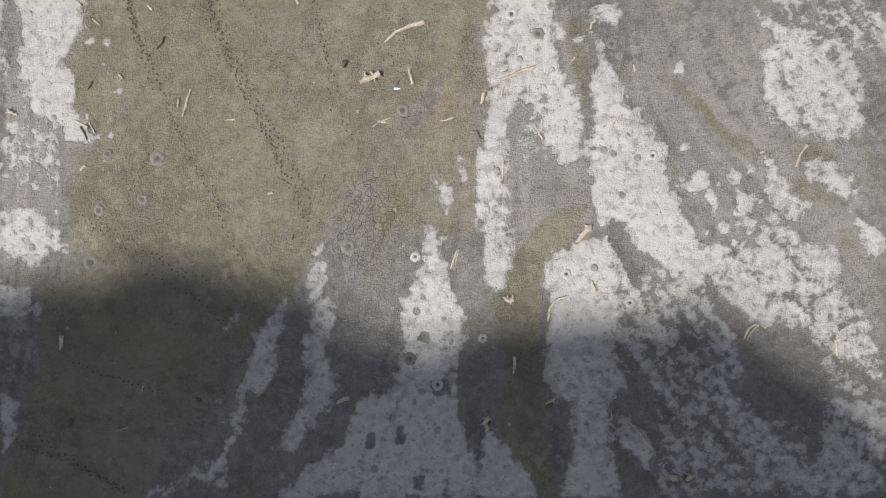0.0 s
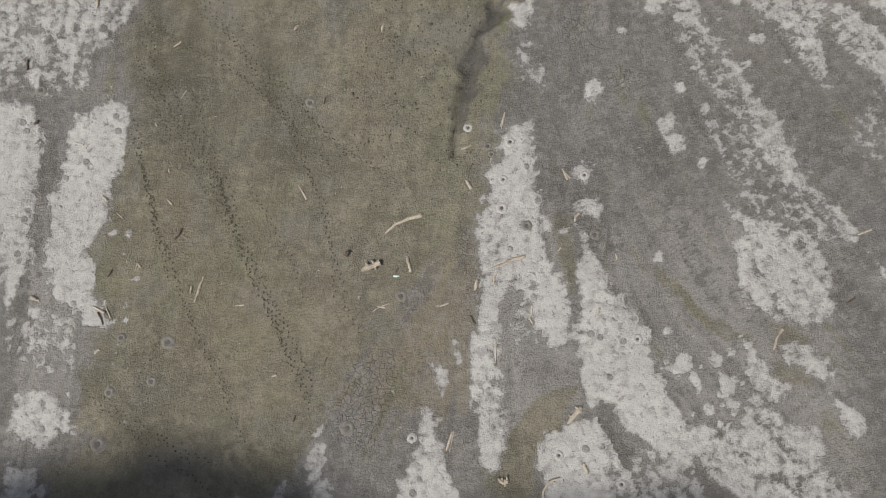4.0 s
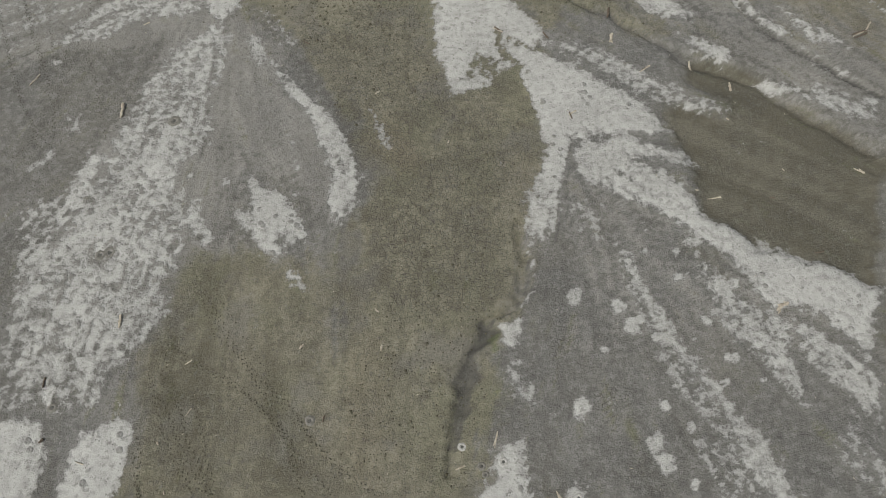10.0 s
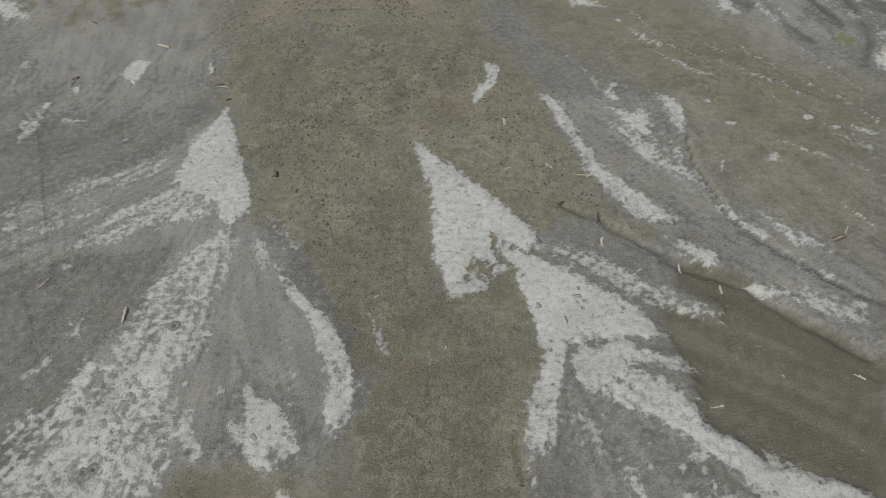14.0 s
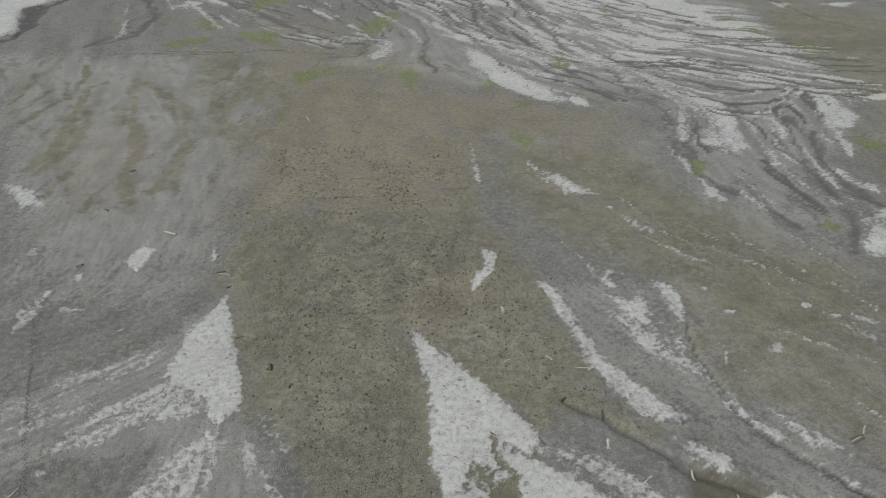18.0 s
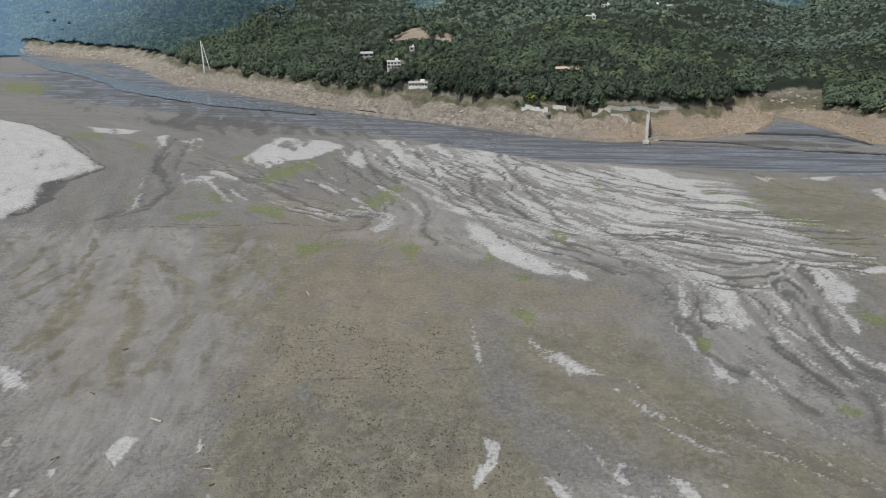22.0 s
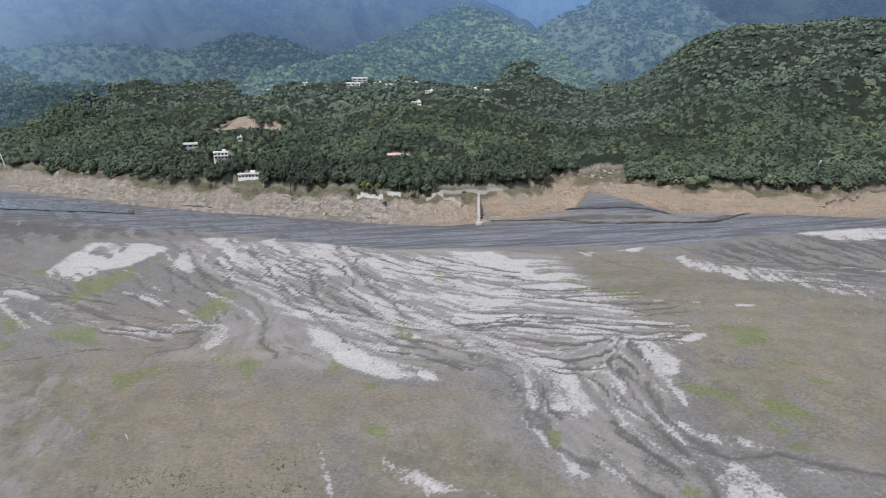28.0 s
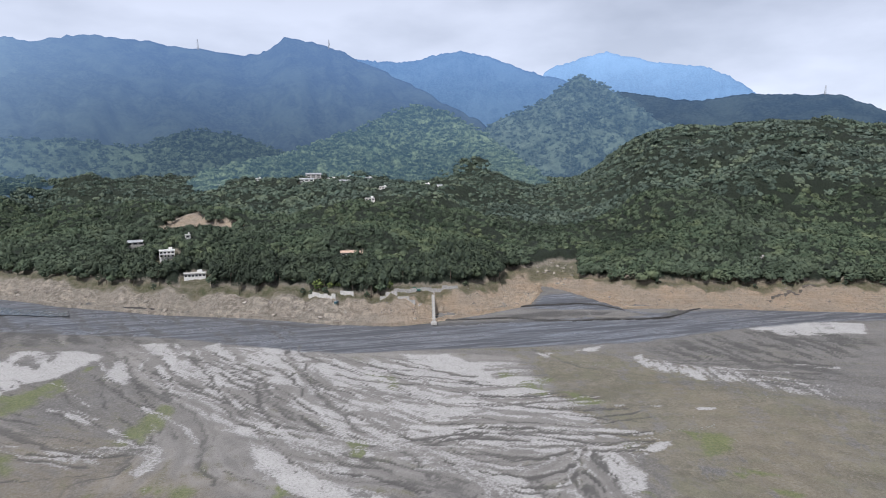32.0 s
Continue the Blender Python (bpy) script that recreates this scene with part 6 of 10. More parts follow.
stream("mud", 0.8, 0.5, 0.4, [(6.2, 147.1), (7.7, 141.6), (9.7, 138.3)])
stream("dark", 0.55, 1, 0.6, [(6.7, 90.8), (4.1, 87.9), (2.3, 85), (1.7, 79.9), (1.4, 76), (1.1, 72)])
stream("dark", 0.4, 0.6, 0.3, [(4.9, 87.1), (3.4, 84.6), (2.8, 80.7)])
stream("bank", 1, 1, 0.6, [(6.7, 90.8), (4.1, 87.9), (2.3, 85), (1.7, 79.9), (1.4, 76), (1.1, 72)])
stream("green", 0.5, 0.6, 0.6, [(6.7, 89.6), (6.8, 85.6), (5.7, 81.6)])
stream("dark", 0.75, 0.28, 0.28, [(11.2, 104.4), (11.4, 96.5), (10, 94.6), (7.8, 92.4), (6.7, 91.3)])
stream("bank", 0.8, 0.8, 0.8, [(10.3, 107.9), (10.6, 96.5), (9.7, 95.2), (7.2, 92.9), (5.9, 91.6)])
stream("crust", 0.9, 0.25, 0.25, [(11.9, 103.5), (12, 96.1), (10.4, 93.8)])
stream("dark", 0.6, 0.9, 0.9, [(19.7, 155.4), (26.4, 152.3), (33.1, 146.8), (39.4, 141.6), (42.4, 139.1)])
stream("bank", 1, 1, 1.5, [(19.7, 155.4), (26.4, 152.3), (33.1, 146.8), (39.4, 141.6), (51.2, 136.7), (60.5, 128.9), (67.2, 124.2)])
stream("dark", 0.5, 0.5, 0.6, [(42.1, 139.7), (51, 135.9), (60.2, 128.1), (66.9, 123.4)])
stream("dark", 0.8, 0.35, 0.6, [(48.7, 180.3), (48.1, 165.9), (52, 153.4), (55.9, 147.8), (61.6, 142.6), (67.9, 137.4), (73.2, 133.9)])
stream("bank", 0.6, 0.6, 0.9, [(48.7, 180.3), (48.1, 165.9), (52, 153.4), (55.9, 147.8), (61.6, 142.6), (67.9, 137.4), (73.2, 133.9)])
stream("dark", 0.5, 0.3, 0.3, [(18, 122.6), (18.6, 118.3), (17.2, 110.3), (15.6, 104.7)])
stream("dark", 0.3, 0.5, 0.4, [(38.4, 111.2), (44, 106.4), (52.7, 102.9), (60.9, 99.5)])
stream("dark", 0.30, 0.6, 0.4, [(-14.6, 95.4), (-14.2, 88.7), (-15.4, 86.2), (-17.8, 83.7)])
stream("dark", 0.25, 0.5, 0.5, [(-28.7, 84.6), (-25, 80.9), (-19.1, 76.1), (-17.2, 73.4)])
stream("dark", 0.3, 0.25, 0.25, [(38.2, 102.8), (42.4, 97.8), (46.1, 95.9), (46.6, 93.8)])

patch("olive", 0.75, 14, [(4.9, 257.4), (51.7, 267.4), (66.4, 226.9), (80.7, 207.1), (99, 199.2), (76.9, 159.7), (49.7, 158.6), (50.9, 185.6), (38.2, 200.8), (19.1, 214.1)])
patch("olive", 0.6, 10, [(32.6, 207.7), (97.7, 191.9), (75.8, 141.8), (61.8, 149.1), (48.3, 166.9), (51.4, 185.7)])
patch("tan", 0.65, 18, [(-67.5, 310.5), (15.8, 308.6), (66.5, 278.8), (45.1, 250.1), (4.5, 268.5), (-0.3, 217.2), (-71.6, 214.1), (-69.8, 265.3)])
patch("tan", 0.6, 20, [(200.5, 389.7), (247.1, 302.6), (161.3, 220.8), (148.4, 242.8), (171, 301.2)])
patch("tan", 0.45, 20, [(-139.6, 248.5), (-137, 287.3), (-95.2, 264.2), (-85.3, 213.5), (-112.8, 212.4)])

patch("tan", 0.7, 2, [(-5.4, 51.2), (0.8, 60.9), (4.2, 60.3), (4.3, 48.3), (3.6, 40.5), (-0.9, 40.3), (-4.8, 40.1), (-11.3, 38.6), (-12.1, 42.4)])
patch("brown", 0.5, 3, [(33.4, 106.2), (39.8, 104.6), (39.5, 97.4), (33.8, 102.5)])
patch("brown", 0.4, 5, [(-38.6, 90.6), (-23.9, 87.9), (-16.2, 76.2), (-26.3, 69), (-38.9, 79.6)])
patch("crack", 0.8, 4, [(-33.2, 149.7), (-20.4, 150.3), (-8.9, 170.3), (-3.9, 139.7), (-0.6, 131), (12.8, 129.2), (11.5, 94.6), (-11.4, 92.1), (-13.9, 112.8), (-23.6, 130)])
patch("crack", 0.6, 4, [(-60.8, 219.8), (2.8, 222.6), (10.8, 188.1), (-9, 173.3), (-24, 160.4), (-43.1, 162.9)])
patch("pale", 1, 14, [(-199.2, 328.8), (-131.7, 341.9), (-70.6, 321.8), (-71.1, 269), (-74.5, 233.6), (-85.3, 213.5), (-112.8, 212.4)])
patch("tan", 0.6, 16, [(-112.4, 410), (-60.6, 381), (-4.1, 320.3), (8.4, 258.9), (-71.1, 282.7)])
patch("green", 0.9, 3, [(178.7, 311.8), (186, 306.9), (183.6, 295.4), (171.8, 295.3)])
patch("green", 0.9, 3, [(147.9, 257.9), (155.7, 251.4), (158.4, 242.3), (143.7, 242.1)])
patch("green", 0.8, 3, [(-54.2, 378.9), (-42.8, 407.8), (-36.4, 397.8), (-43.6, 372.9)])

def scatter(kind, count, small, large, pts, seed, cover=0.9):
    """Many soft blots of chance sizes within a patch of ground."""
    r = random.Random(seed)
    xs, ys = [p[0] for p in pts], [p[1] for p in pts]
    made = []
    while len(made) < count:
        x, y = r.uniform(min(xs), max(xs)), r.uniform(min(ys), max(ys))
        if inside(np.array([x]), np.array([y]), pts)[0]:
            made.append((x, y, small * (large / small) ** r.random() ** 1.6))
    spots(kind, cover, made)


scatter("crust", 46, 0.22, 0.8, [(22.3, 51.7), (34.2, 52.2), (42, 42.1), (40.6, 38.2), (27.7, 37.7), (18.5, 43.7)], 71)
scatter("crust", 30, 0.2, 0.6, [(4.5, 69.9), (11.3, 70.2), (13, 54), (6.5, 52.4)], 72)
scatter("crust", 60, 0.3, 1.1, [(-63.4, 107.7), (-47.6, 128), (-40.2, 138.2), (-33.2, 112.1), (-40.4, 98.3), (-41.2, 85.6), (-52.2, 74.6), (-60.8, 86.3)], 73)
scatter("crust", 40, 0.25, 0.8, [(22.8, 122), (34.9, 118.2), (40.8, 101), (54.2, 89.8), (37.9, 82.9), (29.3, 98.7)], 74)
scatter("crust", 30, 0.15, 0.4, [(-43.6, 76.3), (-37.1, 65.4), (-36.3, 49.3), (-42.6, 38.6), (-50.9, 43.4), (-53.6, 67.5)], 75)
scatter("dark", 26, 0.3, 0.9, [(-63.4, 107.7), (-47.6, 128), (-33.2, 112.1), (-40.4, 98.3), (-41.2, 85.6), (-52.2, 74.6), (-60.8, 86.3)], 76, 0.5)
scatter("dark", 30, 0.6, 2.2, [(-39.6, 77.9), (-2.7, 79.5), (0.6, 65.6), (-11.6, 45), (-30.9, 39), (-38.8, 54.5)], 77, 0.22)
stream("dark", 0.85, 1.5, 1.0, [(6.2, 90.1), (4.5, 88), (2.5, 84.4), (2.1, 79.9), (1.8, 74.9)])

FLOWS = [
    [(-73.2, 501.9), (-45.1, 432.4), (-25.5, 391), (0.5, 366.2), (22.8, 344.9), (40.6, 332.6), (59.1, 321.4), (76.1, 311.2), (93.9, 297.2), (119.7, 305.4), (121.6, 289.4), (116.3, 266.1), (116.2, 244.4)],
    [(19.3, 505.8), (27.8, 413.1), (35.9, 375.9), (55.9, 339.6), (71.1, 316.3), (80.2, 292), (72.6, 264.2), (71.7, 239.8), (77.5, 232.4)],
    [(25.2, 474.8), (53.7, 425), (80.3, 405.1), (114.9, 379.2), (165, 373.1)],
    [(40.6, 332.6), (77.6, 340.5), (108.6, 329.4), (132.6, 318.9), (159.5, 314.7)],
    [(-192.7, 496.9), (-143.8, 440.6), (-103.3, 397.4), (-73.1, 371.2), (-44, 360.4)],
    [(-197.1, 465.5), (-170.5, 404.8), (-156.2, 359.5)],
    [(-36, 381.4), (-34.8, 349.5), (-43, 322.9)],
    [(-25.5, 391), (-18.1, 365.4), (-18.6, 336.5), (-8.3, 318.6)],
    [(-747.7, 1148.5), (-415.2, 802.6), (-164.6, 628.1), (-12.3, 531.1), (100.3, 493), (259.8, 477.5)],
    [(-168.7, 323.7), (-159.6, 296), (-160.2, 281.8)],
    [(-139, 331.4), (-121.6, 297.7), (-100.6, 271.7)],
    [(-114.9, 332.4), (-98.5, 289), (-95.6, 250.3), (-97.6, 232.6), (-92.2, 218.1)],
    [(-71.9, 310.3), (-76.2, 272.7), (-81, 244.7)],
    [(2.7, 268.4), (23, 273), (49.7, 270.4), (61.5, 250.8)],
    [(4.4, 261.3), (11.7, 237.2), (22.5, 225.2)],
    [(-385, 592.3), (-337.5, 594.3), (-204.3, 496.4)],
    [(-51.8, 181.7), (-69.5, 160.8), (-87.8, 150.3)],
    [(-47.7, 165.1), (-65.7, 149.8), (-81.4, 136.3)],
    [(-42.8, 153.9), (-48.2, 137.8), (-50.4, 119.6), (-57.6, 107.1), (-62.3, 94.6)],
    [(-41, 150.9), (-40.9, 129.2), (-40.8, 111.7), (-43.2, 97.1)],
    [(-39.3, 148), (-35.1, 129.5), (-23, 104.9)],
    [(-37.2, 148.1), (-26.5, 129.8), (-16.4, 118.9), (-16.3, 105.1)],
    [(-51.8, 181.7), (-37.5, 149.5), (-20.1, 132.6), (-10.1, 119.2)],
    [(-28.8, 195.4), (-17.5, 143.2), (-8.3, 109.2), (-6.3, 86.3)],
    [(-8, 196.3), (-4.4, 130.8), (1, 86.8)],
    [(-9.1, 172.1), (4, 154.4), (18.8, 134.3), (33.9, 125.5)],
    [(9.2, 140.3), (14.6, 128.1), (13.9, 112.1), (11, 102.8), (10.7, 94.6), (4.6, 88.3)],
    [(18.9, 122.6), (34.2, 111), (48.9, 103.6), (61, 99.9)],
    [(18.8, 120.4), (25.2, 106.9), (35.2, 94.8), (39.7, 88.3)],
    [(17.4, 114.2), (20.6, 101.5), (22.9, 87.6)],
    [(17.2, 110.3), (13.4, 87.3)],
    [(13.5, 148.8), (29.2, 139.8), (44.8, 129.4)],
    [(17.7, 190.9), (27.5, 163.4), (44.7, 143.2), (67.7, 125.8)],
    [(46.5, 190.1), (47.6, 169.3), (52, 153.4), (70, 135.3)],
    [(31.8, 181.4), (46.3, 162.5)],
    [(57.9, 197), (88.4, 176.4)],
    [(37.9, 132.6), (67.2, 117.4)],
    [(39.4, 116.1), (62.2, 103.3)],
    [(-13.7, 40.5), (-23.3, 27.5), (-33.2, 9.4)],
    [(-1.2, 41), (-4.4, 28.3), (-8.7, 10.4)],
    [(5.2, 53.8), (4.7, 36.2), (4.5, 11)],
    [(15.6, 60.6), (17, 41.8)],
    [(17.7, 39.9), (27, 28.4), (40.4, 12.6)],
    [(19.9, 48.2), (33.2, 32.4), (50.4, 24.3)],
    [(35.4, 52), (49.7, 40)],
    [(31.9, 61.3), (42.1, 42.9), (50, 33.1)],
    [(-46.1, 64.2), (-42.9, 45.5), (-44.6, 26.5)],
    [(-5.4, 51.5), (-13.7, 40.5), (-23.2, 26.2)],
]

# ---- the way the water ran: streaks drawn out along it ----
way_c, way_s = np.full(gx.shape, 1e-6), np.zeros(gx.shape)
for line in FLOWS:
    for (ax, ay), (bx, by) in zip(line, line[1:]):
        dx, dy = bx - ax, by - ay
        ln2 = dx * dx + dy * dy + 1e-9
        s = np.clip(((gx - ax) * dx + (gy - ay) * dy) / ln2, 0, 1)
        w = 1.0 / ((gx - ax - s * dx) ** 2 + (gy - ay - s * dy) ** 2 + 9.0) ** 1.5
        way_c += w * (dx * dx - dy * dy) / ln2
        way_s += w * 2 * dx * dy / ln2
way = 0.5 * np.arctan2(way_s, way_c)
way_x, way_y = np.cos(way), np.sin(way)


def drawn_out(width, length, seed, octaves=2, wander=0.25):
    """Noise smeared along the flow, spread evenly about 0.5."""
    total = np.zeros_like(gx)
    bend = (grain(gx / (width * 9), gy / (width * 9), seed + 3, 2) - 0.5) * wander
    cx, cy = way_x - bend * way_y, way_y + bend * way_x
    for k in np.linspace(-1, 1, 11):
        total += grain((gx + cx * k * length) / width, (gy + cy * k * length) / width, seed, octaves) * (1 - 0.5 * abs(k))
    total -= total.mean()
    return np.clip(0.5 + total / total.std() * 0.21, 0, 1)


def flow_at(x, y):
    c = s = 0.0
    for line in FLOWS:
        for (ax, ay), (bx, by) in zip(line, line[1:]):
            dx, dy = bx - ax, by - ay
            ln2 = dx * dx + dy * dy + 1e-9
            k = min(1, max(0, ((x - ax) * dx + (y - ay) * dy) / ln2))
            w = 1.0 / ((x - ax - k * dx) ** 2 + (y - ay - k * dy) ** 2 + 9.0) ** 1.5
            c += w * (dx * dx - dy * dy) / ln2
            s += w * 2 * dx * dy / ln2
    a = 0.5 * math.atan2(s, c)
    return math.cos(a), math.sin(a)


def rills(pts, count, seed, kinds, reach=(30, 90), step=7.0):
    """Channels and bars that follow the flow; kinds: (kind, cover, least width, most width, share)."""
    r = random.Random(seed)
    xs, ys = [p[0] for p in pts], [p[1] for p in pts]
    done = 0
    while done < count:
        x, y = r.uniform(min(xs), max(xs)), r.uniform(min(ys), max(ys))
        if not inside(np.array([x]), np.array([y]), pts)[0]:
            continue
        done += 1
        kind, cover, w0, w1, _ = r.choices(kinds, [k[4] for k in kinds])[0]
        line, last, bend = [(x, y)], None, r.uniform(-0.25, 0.25)
        for _ in range(int(r.uniform(*reach) / step)):
            c, s = flow_at(x, y)
            if last and c * last[0] + s * last[1] < 0:
                c, s = -c, -s
            last = (c, s)
            bend += r.uniform(-0.22, 0.22)
            bend *= 0.8
            x, y = x + step * (c - bend * s), y + step * (s + bend * c)
            if not inside(np.array([x]), np.array([y]), pts)[0]:
                break
            line.append((x, y))
        w = r.uniform(w0, w1)
        if len(line) > 2:
            stream(kind, cover * r.uniform(0.75, 1.0), w * r.uniform(0.4, 1), w, line)


BARS = [("dark", 0.95, 0.7, 1.5, 6), ("crust", 0.72, 1.0, 2.8, 3), ("mud", 0.8, 0.9, 2.0, 2)]
rills([(-74.6, 510.4), (27, 506.1), (90.6, 450.4), (121.3, 397.2), (160.3, 369), (174, 338.2), (102.1, 221.6), (104, 241.2), (107.5, 265.7), (102.2, 276.4), (85.8, 296.8), (55.4, 295.5), (32.4, 304.2), (7.4, 319.2), (-16.2, 336.6), (-24.8, 381.9)], 230, 41, BARS)
rills([(71.1, 316.3), (106.3, 323.4), (127.7, 313.4), (122.5, 277.3), (119.8, 250.3), (102.1, 221.6), (81.9, 220.7), (70.2, 232.1), (63.5, 257.1)], 70, 42, BARS, (25, 60), 5.0)
rills([(-232.4, 512.7), (-154, 467.3), (-73.2, 501.9), (-24.8, 381.9), (-10.3, 312.9), (-31.5, 323.4), (-47.4, 349), (-92.5, 362.2), (-161.4, 405.1), (-161.5, 359.3), (-190.8, 438.6)], 80, 43, BARS, (25, 70))
rills([(209.7, 416.4), (320.5, 372.6), (252.9, 308.2), (256.7, 347.2), (239.8, 380.5)], 60, 44, BARS, (40, 120), 10.0)
rills([(-190.2, 316.7), (-131.7, 341.9), (-70.6, 321.8), (-73.4, 265.1), (-76, 233.5), (-85.3, 213.5), (-112.8, 212.4)], 60, 45, [("dark", 0.34, 0.7, 1.3, 4), ("olive", 0.8, 1.0, 3.0, 4), ("pale", 0.9, 2.0, 4.0, 1)], (30, 90))
rills([(18.9, 242.1), (103.7, 205.8), (73.7, 136.9), (60.9, 146.3), (44.1, 163.4), (25.1, 202.4)], 60, 46, [("dark", 0.26, 0.2, 0.45, 3), ("crust", 0.55, 0.3, 1.0, 3), ("olive", 0.6, 0.6, 1.6, 2)], (15, 50), 4.0)
reach = ease(150, 330, gy)
streak_fine = drawn_out(0.6, 3.6, 301) * (1 - reach) + drawn_out(2.6, 13, 311) * reach
streak_wide = drawn_out(2.8, 16, 321) * (1 - reach) + drawn_out(8, 42, 331) * reach

lump = grain(gx / 14, gy / 14, 51, 3) - 0.5
GZ = 0.5 * lump + 0.10 * (grain(gx / 4.5, gy / 4.5, 52, 2) - 0.5)
GZ += 0.12 * FIELD["crust"] - 0.35 * FIELD["dark"] * np.clip(gy / 200, 0.4, 1.5) + 1.1 * FIELD["raise"] * (0.7 + 0.6 * grain(gx / 6, gy / 6, 54, 3)) - 0.8 * FIELD["bank"] - 1.0 * FIELD["basin"] + 0.10 * FIELD["pale"]
GZ -= 0.25
GZ *= np.exp(-np.clip(gy - 900, 0, None) / 400)


def sheet(name, verts, rows, cols, material):
    """A grid mesh of rows x cols vertices."""
    k = np.arange((rows - 1) * (cols - 1))
    r, c = k // (cols - 1), k % (cols - 1)
    a = r * cols + c
    quads = np.stack([a, a + 1, a + cols + 1, a + cols], 1)
    me = bpy.data.meshes.new(name)
    me.vertices.add(len(verts))
    me.vertices.foreach_set("co", verts.astype(np.float32).ravel())
    me.loops.add(quads.size)
    me.loops.foreach_set("vertex_index", quads.astype(np.int32).ravel())
    me.polygons.add(len(quads))
    me.polygons.foreach_set("loop_start", np.arange(0, quads.size, 4, dtype=np.int32))
    me.update(calc_edges=True)
    me.polygons.foreach_set("use_smooth", np.ones(len(quads), bool))
    me.materials.append(material)
    return me


def paint(me, name, *fields):
    layer = me.attributes.new(name, "FLOAT_COLOR", "POINT")
    fields = list(fields) + [np.zeros_like(fields[0])] * (4 - len(fields))
    layer.data.foreach_set("color", np.stack(fields, 1).astype(np.float32).ravel())


bed_mesh = sheet("ground", np.stack([gx, gy, GZ], 1), *shape, M_BED)
paint(bed_mesh, "bed", FIELD["crust"], FIELD["olive"], FIELD["dark"], FIELD["green"])
paint(bed_mesh, "bed_b", FIELD["river"], FIELD["pale"], FIELD["crack"], FIELD["speck"])
paint(bed_mesh, "bed_c", FIELD["brown"], FIELD["tan"], streak_fine, streak_wide)
ground = tagged(new("ground", bed_mesh), "drained lake bed of grey silt, olive mud and white dried crust", "lake bed", kind="structure")

# ---- open water of the river ----
def water_material():
    n = Nodes("shallow_river_water")
    ripple = n.noise(0.7, 5, 0.6, n.place((0.35, 1, 1), 0.5))
    n.b.inputs["Specular IOR Level"].default_value = 0.6
    n.bump(ripple, 0.25, 0.25)
    return n.done(n.mix(n.span(ripple, 0.35, 0.65), (0.070, 0.080, 0.090), (0.130, 0.140, 0.150)), n.span(ripple, 0.3, 0.7, 0.10, 0.30))


def water_ribbon(name, far_side, near_side, label, wander=5.0):
    """A strip of still water between two banks, its edges frayed."""
    steps = 160
    s = np.linspace(0, 1, steps)
    def edge(pts, seed):
        k = np.linspace(0, 1, len(pts))
        x, y = np.interp(s, k, [p[0] for p in pts]), np.interp(s, k, [p[1] for p in pts])
        return x, y + (grain(s * 40, s * 0, seed, 3) - 0.5) * wander * 2
    (ax, ay), (bx, by) = edge(far_side, 501), edge(near_side, 502)
    t = np.linspace(0, 1, 6)[:, None]
    X, Y = ax * (1 - t) + bx * t, ay * (1 - t) + by * t
    me = sheet(name, np.stack([X.ravel(), Y.ravel(), np.full(X.size, 0.30)], 1), 6, steps, water_material())
    return tagged(new(name, me), label, "river", kind="structure")


water_ribbon("water", [(-762.1, 1169.4), (-655.8, 1082.7), (-530.5, 964.5), (-456, 882), (-407.3, 838.7), (-334.3, 773.2), (-268.7, 722.1), (-207.8, 681.5), (-138.1, 643.6)], [(-707.6, 1090), (-586.7, 962.3), (-506.8, 898.2), (-423.4, 817.2), (-387.9, 771), (-340.6, 734.8), (-279.3, 692.3), (-215, 655.5), (-133.4, 623.9)], "shallow river that mirrors the pale sky")

# ---- the far shore: bare bank, wooded slopes, side valley ----
SHORE = [(-2600, 2300), (-1400, 1560), (-722, 1175), (-563, 1092), (-449, 953), (-340, 812), (-270, 769), (-206, 715), (-153, 672), (-62, 611), (0, 581), (43, 552),
         (92, 529), (126, 531), (165, 542), (214, 562), (240, 600), (262, 640), (272, 602), (281, 528), (340, 513), (400, 484), (465, 458), (700, 395), (1500, 260), (2600, 150)]
VALLEY = [(254, 598), (300, 690), (370, 830), (430, 950), (520, 1130), (610, 1310), (760, 1600), (1000, 2080), (1300, 2700)]
LAND = SHORE + [(2600, 4000), (-2600, 4000)]


